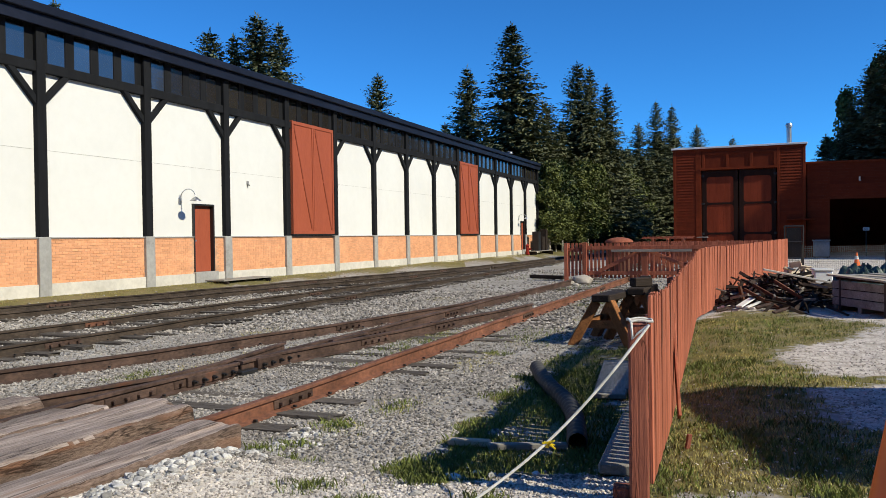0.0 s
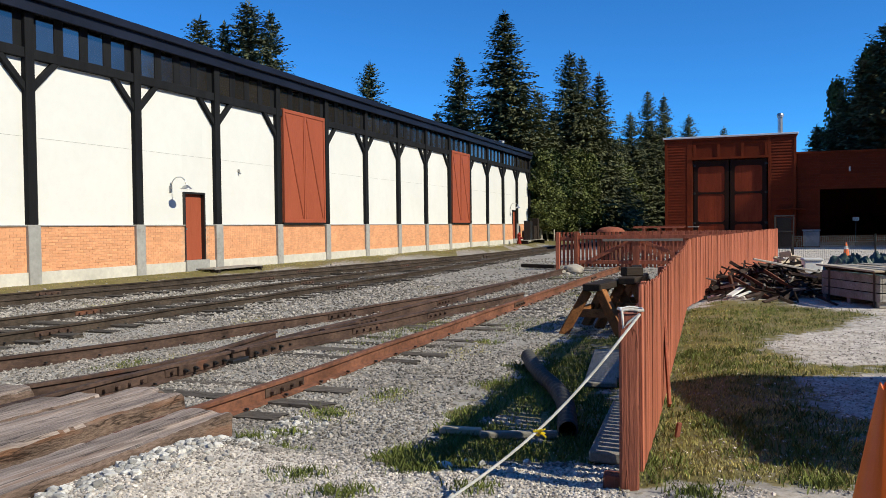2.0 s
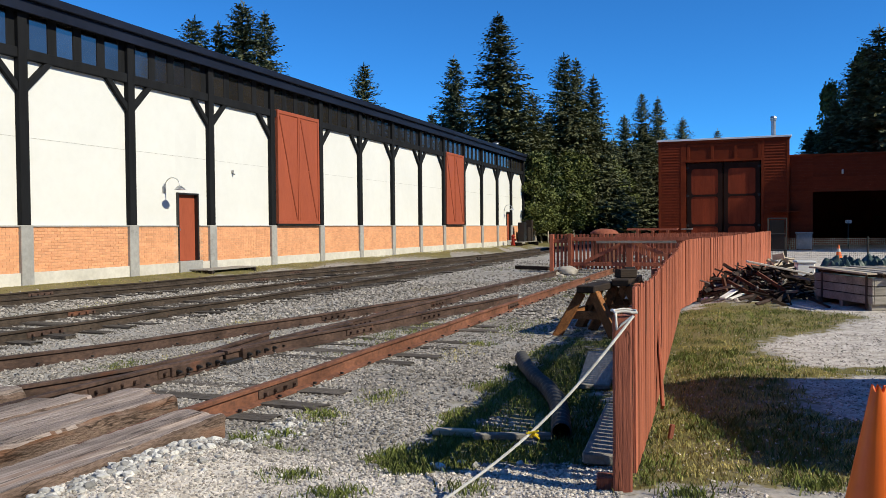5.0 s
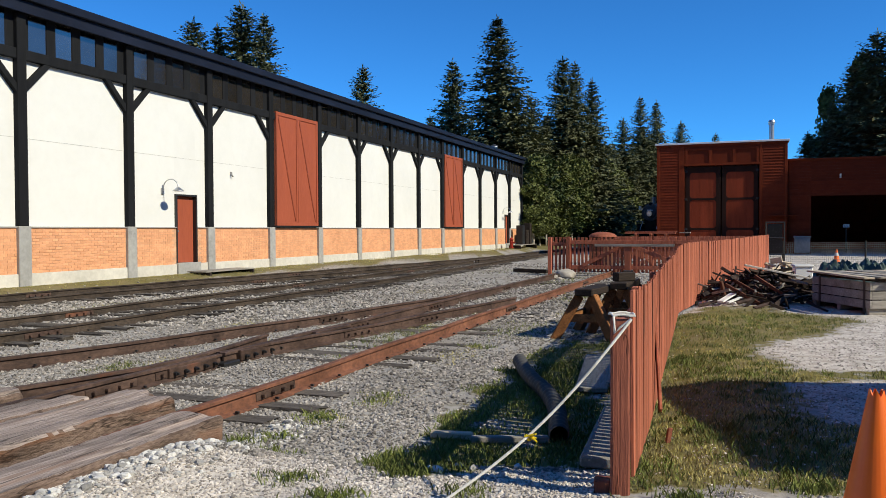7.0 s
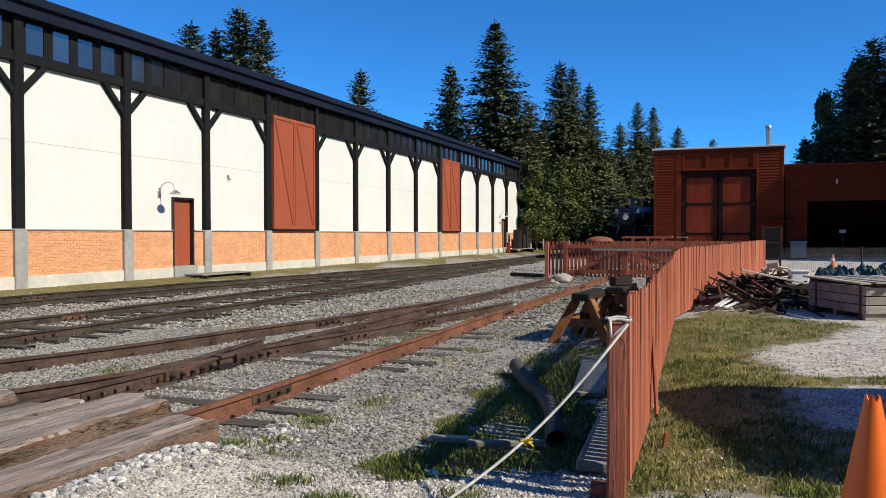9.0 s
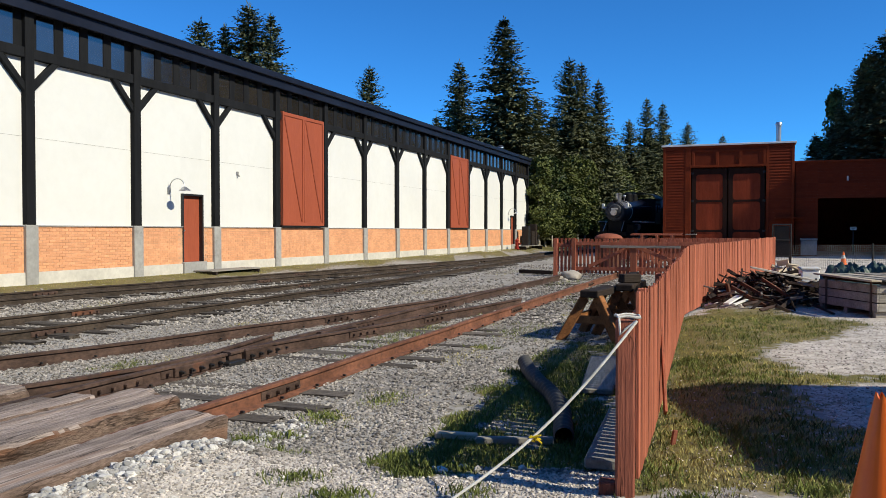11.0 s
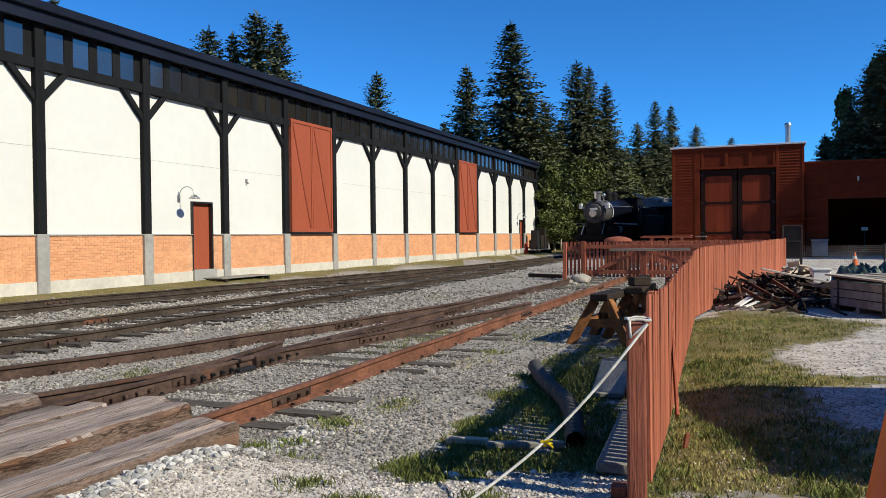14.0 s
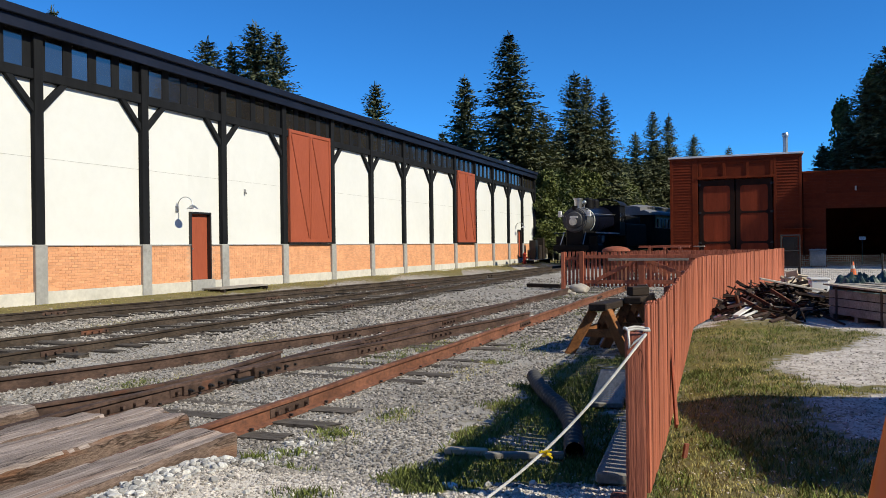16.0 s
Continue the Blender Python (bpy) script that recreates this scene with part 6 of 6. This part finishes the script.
def scatter():
    rng = random.Random(77)
    ballast, pale, big, green, dry, fine = [], [], [], [], [], []
    def on_plank(s, m):
        return s < -10.2 and 9.8 < m < 13.42
    # near yard, thinning with distance
    for y0, y1, per in ((3.4, 5.2, 5200), (5.2, 7, 2200), (7, 10, 1000), (10, 14, 420), (14, 22, 190), (22, 36, 40)):
        xa, xb = -0.62 * y1 - 0.3, 0.64 * y1 + 0.3
        for _ in range(int((y1 - y0) * (xb - xa) * per)):
            x, y = rng.uniform(xa, xb), rng.uniform(y0, y1)
            if abs(x) > 0.61 * y + 0.4:
                continue
            s, m = sm(x, y)
            if m < 0.9 or on_plank(s, m):
                continue
            g, p, e = zones(x, y)
            jit = noise.noise(Vector((x * 3, y * 3, 9))) * 0.35
            z = ground_z(x, y)
            if g + jit > 0.5:
                if rng.random() < 0.10:
                    (ballast if m < 14 else pale).append((x, y, z - 0.004))
            elif p + jit > 0.45:
                (pale if x < fence_x(y) else fine).append((x, y, z - (0 if x < fence_x(y) else 0.003)))
            elif m < 14.5 or x < fence_x(y):
                ballast.append((x, y, z))
    for _ in range(760):                                       # larger pale stones along the plank edge and the foreground
        u = rng.random()
        s, m = rng.uniform(-12.2, -9.6), 13.44 + abs(rng.gauss(0, 0.2))
        w = YARD @ Vector((s, -m, 0))
        big.append((w.x, w.y, ground_z(w.x, w.y)))
    for _ in range(60):
        x, y = rng.uniform(-1.5, 1.0), rng.uniform(3.8, 4.9)
        if not on_plank(*sm(x, y)):
            big.append((x, y, ground_z(x, y)))
    for y0, y1, per in ((3.6, 6, 900), (6, 9, 620), (9, 13, 300), (13, 20, 80)):
        xa, xb = -0.25 * y1, 0.64 * y1
        for _ in range(int((y1 - y0) * (xb - xa) * per)):
            x, y = rng.uniform(xa, xb), rng.uniform(y0, y1)
            g, p, e = zones(x, y)
            patch = noise.noise(Vector((x * 1.6, y * 1.6, 21)))
            if g + 0.4 * patch < 0.45 + 0.25 * rng.random():
                continue
            z = ground_z(x, y) - 0.005
            if x < fence_x(y):
                green.append((x, y, z))
            else:
                clump = noise.noise(Vector((x * 5.5, y * 5.5, 3)))
                (dry if 0.6 * patch + 0.8 * clump + rng.uniform(-0.25, 0.25) > -0.08 else green).append((x, y, z))
    for cx, cy, k in ((-0.8, 4.63, 50), (-0.15, 4.72, 60), (-0.53, 4.3, 60), (-1.36, 5.72, 50), (-1.1, 5.85, 40), (-0.95, 5.3, 20), (0.2, 4.35, 40), (1.3, 4.0, 60), (2.0, 4.15, 60)):   # tufts in the gravel
        for _ in range(k):
            x, y = cx + rng.gauss(0, 0.08), cy + rng.gauss(0, 0.05)
            green.append((x, y, ground_z(x, y)))
    for _ in range(5200):                                      # the strip of grass at the foot of the hall
        s, m = rng.uniform(-3, 50), abs(rng.gauss(0, 0.7)) + 0.1
        if m < 1.5:
            w = YARD @ Vector((s, -m, 0))
            dry.append((w.x, w.y, ground_z(w.x, w.y)))
    for cs, cm in ((-7.2, 10.9), (-6.6, 10.8), (-5.9, 10.9), (-7.9, 10.6), (-3.4, 12.2), (0.5, 12.2), (-6, 13.6), (-1, 13.8), (3, 9.6), (-4, 9.3), (-2.2, 4.6), (1.4, 4.9), (-3.5, 5.2)):   # weeds between rails
        for _ in range(60):
            w = YARD @ Vector((cs + rng.gauss(0, 0.35), -cm + rng.gauss(0, 0.14), 0))
            dry.append((w.x, w.y, ground_z(w.x, w.y)))
    for cs, cm, k, ls, lm in ((-4.5, 12.25, 240, 1.6, 0.18), (-1.5, 12.6, 200, 1.5, 0.15), (2.5, 13.6, 260, 1.8, 0.3), (-3.5, 13.75, 160, 1.0, 0.25), (-1.0, 5.3, 260, 3.5, 0.2), (-4.5, 5.4, 200, 2.0, 0.25),
                              (-8.1, 10.35, 90, 0.35, 0.12), (-9.4, 13.65, 120, 0.22, 0.12), (-8.6, 13.8, 90, 0.3, 0.1), (8, 12.0, 200, 2.5, 0.5), (6, 14.5, 220, 2.0, 0.6), (13, 9.0, 160, 3.0, 1.0)):
        for _ in range(k):                                     # green growth between the rails
            w = YARD @ Vector((cs + rng.gauss(0, ls * 0.5), -cm + rng.gauss(0, lm), 0))
            (green if rng.random() < 0.7 else dry).append((w.x, w.y, ground_z(w.x, w.y) - 0.004))
    stones("ballast_stones", "grey crushed stone ballast near the crossing", M["stone"], [q for q in ballast if q[1] < 7.5], 0.006, 0.02, 1)
    stones("ballast_stones", "grey crushed stone ballast between the tracks", M["stone"], [q for q in ballast if 7.5 <= q[1] < 13], 0.009, 0.026, 6, cheap=True)
    stones("ballast_stones", "grey crushed stone ballast further off between the tracks", M["stone"], [q for q in ballast if q[1] >= 13], 0.018, 0.05, 7, cheap=True)
    stones("pale_gravel", "pale crushed gravel in the foreground", M["stone_pale"], pale, 0.003, 0.0135, 2)
    stones("large_stones", "large pale stones along the crossing planks", M["stone_white"], big, 0.008, 0.034, 3, round_=True)
    blades("rough_grass", "rough green grass beside the fence", M["blade"], green, 0.015, 0.062, 4)
    blades("lawn_grass", "short dry lawn grass", M["blade_dry"], dry, 0.012, 0.036, 5)
    stones("sandy_grit", "fine pale grit on the bare patches", M["stone_pale"], fine, 0.003, 0.017, 8, cheap=True)


scatter()

# ---- the train ----
M["loco_black"] = mat("black_locomotive_paint", (0.005, 0.005, 0.006), (0.009, 0.009, 0.01), 5, 0.55, 0.1)
M["smokebox"] = mat("grey_graphite_smokebox", (0.085, 0.086, 0.09), (0.055, 0.056, 0.06), 6, 0.55, 0.2)
M["loco_blue"] = mat("dark_blue_boiler_paint", (0.004, 0.005, 0.013), (0.003, 0.004, 0.009), 5, 0.35, 0.05)
for key in ("loco_black", "loco_blue"):
    M[key].node_tree.nodes["Principled BSDF"].inputs["Specular IOR Level"].default_value = 0.12
M["coach_roof"] = mat("grey_coach_roof", (0.17, 0.175, 0.19), (0.135, 0.14, 0.155), 4, 0.6, 0.1)
M["coach_yellow"] = mat("yellow_coach_paint", (0.62, 0.44, 0.19), (0.55, 0.38, 0.15), 5, 0.5, 0.1)


def wheel(parent, x, r, name="driving_wheel"):
    for side in (-0.72, 0.72):
        bm = B()
        tube(bm, (0, -0.06, 0), (0, 0.06, 0), r, n=24)
        tube(bm, (0, -0.075, 0), (0, 0.075, 0), r * 0.25, n=12)
        ob = part(name, bm, M["loco_black"], parent, m=pose(x, side, r))
        WHEELS.append((ob, x, side, r))


WHEELS = []


def locomotive():
    """Front at x = 0, running towards -x; rails at z = 0."""
    e = thing("steam_locomotive", "black steam locomotive with a grey smokebox and dark blue boiler", "locomotive", group="train")
    zc, r = 2.95, 0.80
    bm = B()
    tube(bm, (0.9, 0, zc), (2.6, 0, zc), r + 0.02, n=36)
    part("smokebox", bm, M["smokebox"], e, "grey graphite smokebox", smooth=True)
    bm = B()
    tube(bm, (0.9, 0, zc), (0.82, 0, zc), r - 0.02, r - 0.06, n=36)
    tube(bm, (0.82, 0, zc), (0.74, 0, zc), 0.56, 0.5, n=32)
    tube(bm, (0.74, 0, zc), (0.68, 0, zc), 0.5, 0.2, n=32)
    for k in range(16):
        a = math.pi * k / 8
        ball(bm, (0.815, 0.66 * math.cos(a), zc + 0.66 * math.sin(a)), 0.035)
    part("smokebox_door", bm, M["smokebox"], e, "round grey smokebox door with bolts", smooth=True)
    bm = B()
    box(bm, 0.655, -0.26, zc + 0.12, 0.69, 0.26, zc + 0.24, 0.01)
    part("number_plate", bm, M["white_paint"], e, "pale plate with an unreadable number")
    bm = B()
    tube(bm, (0.72, 0, zc - 0.12), (0.45, 0, zc - 0.12), 0.22, 0.25, n=20)
    part("headlight", bm, M["galv"], e, "round headlight", smooth=True)
    bm = B()
    tube(bm, (0.95, 0, zc + r - 0.15), (0.95, 0, zc + r + 0.12), 0.17, 0.2, n=16)
    part("upper_lamp", bm, M["loco_black"], e)
    for s in (-1, 1):
        bm = B()
        box(bm, 0.78, s * 0.98 - 0.11, zc + 0.2, 1.0, s * 0.98 + 0.11, zc + 0.6, 0.03)
        bar(bm, (0.9, s * 0.9, zc + 0.3), (0.9, s * 0.72, zc + 0.25), 0.05, 0.05)
        part("class_lamp", bm, M["white_paint"], e, "pale marker lamp")
    bm = B()
    tube(bm, (1.75, 0, zc + r - 0.08), (1.75, 0, zc + r + 0.55), 0.22, 0.25, n=20)
    tube(bm, (1.75, 0, zc + r + 0.55), (1.75, 0, zc + r + 0.66), 0.3, n=20)
    part("chimney", bm, M["galv"], e, "short pale metal chimney", smooth=True)
    bm = B()
    tube(bm, (2.6, 0, zc), (7.6, 0, zc + 0.1), r + 0.05, r + 0.22, n=36)
    part("boiler", bm, M["loco_blue"], e, "dark blue boiler barrel", smooth=True)
    for x in (2.75, 3.9, 5.3, 6.7):
        bm = B()
        tube(bm, (x, 0, zc), (x + 0.08, 0, zc), r + 0.075 + (x - 2.6) * 0.022, n=36)
        part("boiler_band", bm, M["loco_black"], e, smooth=True)
    bm = B()
    tube(bm, (2.62, 0, zc), (2.74, 0, zc), r + 0.09, n=36)
    part("white_band", bm, M["white_paint"], e, "bright band behind the smokebox", smooth=True)
    for x, rr in ((4.3, 0.42), (5.9, 0.38)):
        bm = B()
        tube(bm, (x, 0, zc + r - 0.1), (x, 0, zc + r + 0.62), rr, rr * 0.92, n=20)
        ball(bm, (x, 0, zc + r + 0.62), rr * 0.92, 2, (1, 1, 0.55))
        part("dome", bm, M["loco_black"], e, "black boiler dome", smooth=True)
    bm = B()
    tube(bm, (3.3, 0, zc + r), (3.3, 0, zc + r + 0.5), 0.04, n=8)
    ball(bm, (3.3, 0, zc + r + 0.45), 0.16, 2)
    part("bell", bm, M["galv"], e, "bright bell", smooth=True)
    for s in (-1, 1):
        bm = B()
        box(bm, 1.0, s * 1.15 - 0.22, 2.05, 8.0, s * 1.15 + 0.22, 2.11, 0.01)
        part("running_board", bm, M["loco_black"], e)
        bm = B()
        box(bm, 1.0, s * 1.38 - 0.012, 2.06, 8.0, s * 1.38 + 0.012, 2.16, 0.004)
        part("running_board_edge", bm, M["white_paint"], e, "white painted running board edge")
        bm = B()
        pipe(bm, [(1.0, s * 0.95, zc + 0.3), (2.5, s * 1.0, zc + 0.42), (7.6, s * 1.08, zc + 0.5)], 0.025)
        part("handrail", bm, M["galv"], e)
        bm = B()
        tube(bm, (1.3, s * 1.1, 1.15), (2.4, s * 1.1, 1.15), 0.38, n=20)
        box(bm, 1.3, s * 1.1 - 0.3, 1.4, 2.4, s * 1.1 + 0.3, 1.9, 0.03)
        part("cylinder", bm, M["loco_black"], e, smooth=True)
        bm = B()
        bar(bm, (2.4, s * 1.12, 1.15), (5.2, s * 1.0, 0.95), 0.08, 0.12)
        part("main_rod", bm, M["grey_metal"], e)
        bm = B()
        bar(bm, (3.4, s * 0.98, 0.85), (6.8, s * 0.98, 0.85), 0.07, 0.12)
        part("side_rod", bm, M["grey_metal"], e)
        bm = B()
        bar(bm, (0.15, s * 0.75, 1.35), (0.95, s * 0.72, 2.15), 0.05, 0.05)
        part("front_brace", bm, M["galv"], e)
        bm = B()
        box(bm, 2.9, s * 1.14 - 0.2, 1.45, 3.5, s * 1.14 + 0.2, 1.95, 0.08)
        part("air_pump", bm, M["grey_metal"], e, smooth=True)
    bm = B()
    box(bm, 0.0, -1.2, 0.95, 0.25, 1.2, 1.3, 0.02)
    part("pilot_beam", bm, M["loco_black"], e)
    bm = B()
    for k in range(-5, 6):
        bar(bm, (0.05, k * 0.22, 0.95), (-0.55 + abs(k) * 0.05, k * 0.2, 0.16), 0.05, 0.06)
    part("pilot", bm, M["loco_black"], e, "black slatted pilot")
    bm = B()
    box(bm, 0.25, -0.55, 0.9, 9.2, 0.55, 1.25, 0.02)
    part("main_frame", bm, M["loco_black"], e)
    bm = B()
    box(bm, 0.95, -0.62, 1.25, 2.5, 0.62, 2.35, 0.08)
    part("saddle", bm, M["loco_black"], e)
    bm = B()
    box(bm, 2.5, -0.5, 1.25, 5.9, 0.5, 2.3, 0.05)
    part("ash_pan", bm, M["loco_black"], e)
    bm = B()
    box(bm, 5.9, -0.6, 1.25, 7.6, 0.6, 2.4, 0.05)
    part("firebox", bm, M["loco_black"], e)
    bm = B()
    for s in (-1, 1):
        box(bm, 7.6, s * 1.4 - 0.03, 2.0, 9.3, s * 1.4 + 0.03, 2.95, 0.01)
        box(bm, 7.6, s * 1.4 - 0.03, 3.6, 9.3, s * 1.4 + 0.03, 4.15, 0.01)
        for x in (7.6, 8.4, 9.18):
            box(bm, x, s * 1.4 - 0.028, 2.94, x + 0.12, s * 1.4 + 0.028, 3.61)
    box(bm, 7.6, -1.37, 2.0, 7.66, 1.37, 4.15)
    box(bm, 7.6, -1.38, 1.95, 9.3, 1.38, 2.0)
    part("cab", bm, M["loco_black"], e, "black cab with side windows")
    bm = B()
    n = 14
    for lo, hi in ((0.0, 0.05),):
        r0 = []
        for x in (7.35, 9.7):
            r0.append([[bm.verts.new((x, 1.52 * math.cos(math.pi * k / n), 4.12 + (0.5 + o) * math.sin(math.pi * k / n))) for k in range(n + 1)] for o in (0, 0.05)])
        for k in range(n):
            bm.faces.new((r0[0][1][k], r0[0][1][k + 1], r0[1][1][k + 1], r0[1][1][k]))
            bm.faces.new((r0[0][0][k], r0[1][0][k], r0[1][0][k + 1], r0[0][0][k + 1]))
            for j in (0, 1):
                bm.faces.new((r0[j][0][k], r0[j][0][k + 1], r0[j][1][k + 1], r0[j][1][k]))
    part("cab_roof", bm, M["loco_black"], e, smooth=True)
    for x in (0.9,):
        wheel(e, x, 0.4, "pilot_wheel")
    for x in (3.4, 5.1, 6.8):
        wheel(e, x, 0.78)
    return e


def tender():
    e = thing("tender", "black coal tender behind the locomotive", "tender", group="train")
    bm = B()
    box(bm, 0.3, -1.42, 1.15, 6.3, 1.42, 2.9, 0.08)
    part("tank", bm, M["loco_black"], e)
    bm = B()
    for s in (-1, 1):
        box(bm, 0.4, s * 1.36 - 0.03, 2.9, 4.4, s * 1.36 + 0.03, 3.45, 0.02)
    box(bm, 4.3, -1.33, 2.9, 4.4, 1.33, 3.45, 0.02)
    part("coal_boards", bm, M["loco_black"], e)
    bm = B()
    rng = random.Random(2)
    for _ in range(90):
        ball(bm, (rng.uniform(0.6, 4.1), rng.uniform(-1.2, 1.2), 2.9 + rng.random() * 0.5), rng.uniform(0.12, 0.26), 1, jitter=0.25, rng=rng)
    tagged(part("coal", bm, M["iron"], e), kind="stuff")
    bm = B()
    box(bm, 0.2, -1.3, 0.9, 6.5, 1.3, 1.12, 0.02)
    part("frame", bm, M["loco_black"], e)
    for x in (1.0, 2.3, 4.3, 5.6):
        wheel(e, x, 0.42, "tender_wheel")
    return e


def coach():
    e = thing("passenger_coach", "yellow passenger coach with a grey clerestory roof", "railway coach", group="train")
    ln, hw = 17.0, 1.48
    bm = B()
    for s in (-1, 1):
        box(bm, 1.7, s * hw - 0.04, 3.5, ln, s * hw + 0.04, 3.8)
        x = 1.7
        while x < ln:
            box(bm, x, s * hw - 0.038, 2.65, x + 0.36, s * hw + 0.038, 3.5)
            x += 1.06
    box(bm, ln - 0.08, -hw + 0.04, 1.1, ln, hw - 0.04, 3.8)
    part("window_band", bm, M["coach_yellow"], e, "yellow painted window band")
    for s in (-1, 1):
        bm = B()
        box(bm, 0.9, s * hw - 0.04, 1.1, ln, s * hw + 0.04, 2.647)
        box(bm, 0.9, s * hw - 0.04, 2.647, 1.697, s * hw + 0.04, 3.8)
        part("lower_side", bm, M["loco_black"], e, "dark lower body side")
    bm = B()
    box(bm, 0.9, -hw + 0.042, 1.1, 0.98, hw - 0.042, 3.8)
    part("front_end", bm, M["loco_black"], e)
    for s in (-1, 1):
        x = 2.06
        while x < ln - 0.7:
            bm = B()
            box(bm, x, s * hw - 0.01, 2.66, x + 0.69, s * hw + 0.01, 3.49)
            part("window_pane", bm, M["glass"], e)
            bm = B()
            for a, b, c, d2 in ((x, 2.65, x + 0.7, 2.7), (x, 3.45, x + 0.7, 3.5), (x, 2.7, x + 0.05, 3.45), (x + 0.65, 2.7, x + 0.7, 3.45)):
                box(bm, a, s * (hw + 0.05) - 0.012, b, c, s * (hw + 0.05) + 0.012, d2)
            part("window_frame", bm, M["white_paint"], e)
            x += 1.06
    bm = B()
    prof = [(y, z + 0.48) for y, z in ((-1.6, 3.28), (-1.5, 3.5), (-1.1, 3.68), (-0.8, 3.74), (-0.8, 4.02), (-0.5, 4.12), (0, 4.16), (0.5, 4.12), (0.8, 4.02), (0.8, 3.74), (1.1, 3.68), (1.5, 3.5), (1.6, 3.28))]
    r0 = [bm.verts.new((0.0, y, z - (0.18 if abs(y) < 1 else 0.06))) for y, z in prof]
    r1 = [bm.verts.new((1.6, y, z)) for y, z in prof]
    r2 = [bm.verts.new((ln + 0.3, y, z)) for y, z in prof]
    for a, b in ((r0, r1), (r1, r2)):
        for i in range(len(prof) - 1):
            bm.faces.new((a[i], a[i + 1], b[i + 1], b[i]))
    bm.faces.new(r0[::-1])
    bm.faces.new(r2)
    bmesh.ops.recalc_face_normals(bm, faces=bm.faces)
    part("roof", bm, M["coach_roof"], e, "grey raised clerestory roof")
    for s in (-1, 1):
        x = 2.0
        while x < ln - 0.5:
            bm = B()
            box(bm, x, s * 0.81 - 0.012, 4.28, x + 0.42, s * 0.81 + 0.012, 4.44)
            part("clerestory_pane", bm, M["iron"], e)
            x += 0.62
    bm = B()
    box(bm, 0.1, -1.35, 0.9, ln, 1.35, 1.1, 0.02)
    part("underframe", bm, M["loco_black"], e)
    for x in (1.8, 3.6, ln - 3.6, ln - 1.8):
        wheel(e, x, 0.42, "coach_wheel")
    return e


LOCO, TENDER, COACH = locomotive(), tender(), coach()


def train_s(t):
    """Where the locomotive's front stands along the hall's front, metres."""
    table = [(-0.5, 85.2), (4.0, 70.8), (7.5, 60.0), (9.0, 55.6), (12.0, 46.7), (14.0, 41.5), (16.0, 36.8), (17.0, 34.6)]
    return curve_m(table)(t)


def along_line(s, u):
    """The point u metres further back along the line from s."""
    n = 20
    for _ in range(n):
        dm = (main_line(s + 0.01) - main_line(s)) / 0.01
        s += u / n / math.hypot(1, dm)
    return s


def car_pose(sf, sb):
    a = YARD @ Vector((sf, -main_line(sf), 0.0))
    b = YARD @ Vector((sb, -main_line(sb), 0.0))
    v = b - a
    return Matrix.Translation(a) @ Matrix.Rotation(math.atan2(v.y, v.x), 4, "Z")


def motions():
    times = [i * 0.5 for i in range(33)]
    rows = {LOCO: [], TENDER: [], COACH: []}
    for t in times:
        s = train_s(t) - 0.7
        a = along_line(s, 9.4)
        b = along_line(a, 6.8)
        c = along_line(b, 17.2)
        rows[LOCO].append((t, car_pose(s, a)))
        rows[TENDER].append((t, car_pose(a, b)))
        rows[COACH].append((t, car_pose(b, c)))
    for ob, rr in rows.items():
        walk(ob, rr)
    # wheels roll with the distance run
    fine = [i * 0.2 for i in range(81)]
    for ob, x, side, r in WHEELS:
        walk(ob, [(t, pose(x, side, r, 0, -math.degrees((train_s(0) - train_s(t)) / r), 0)) for t in fine])


motions()
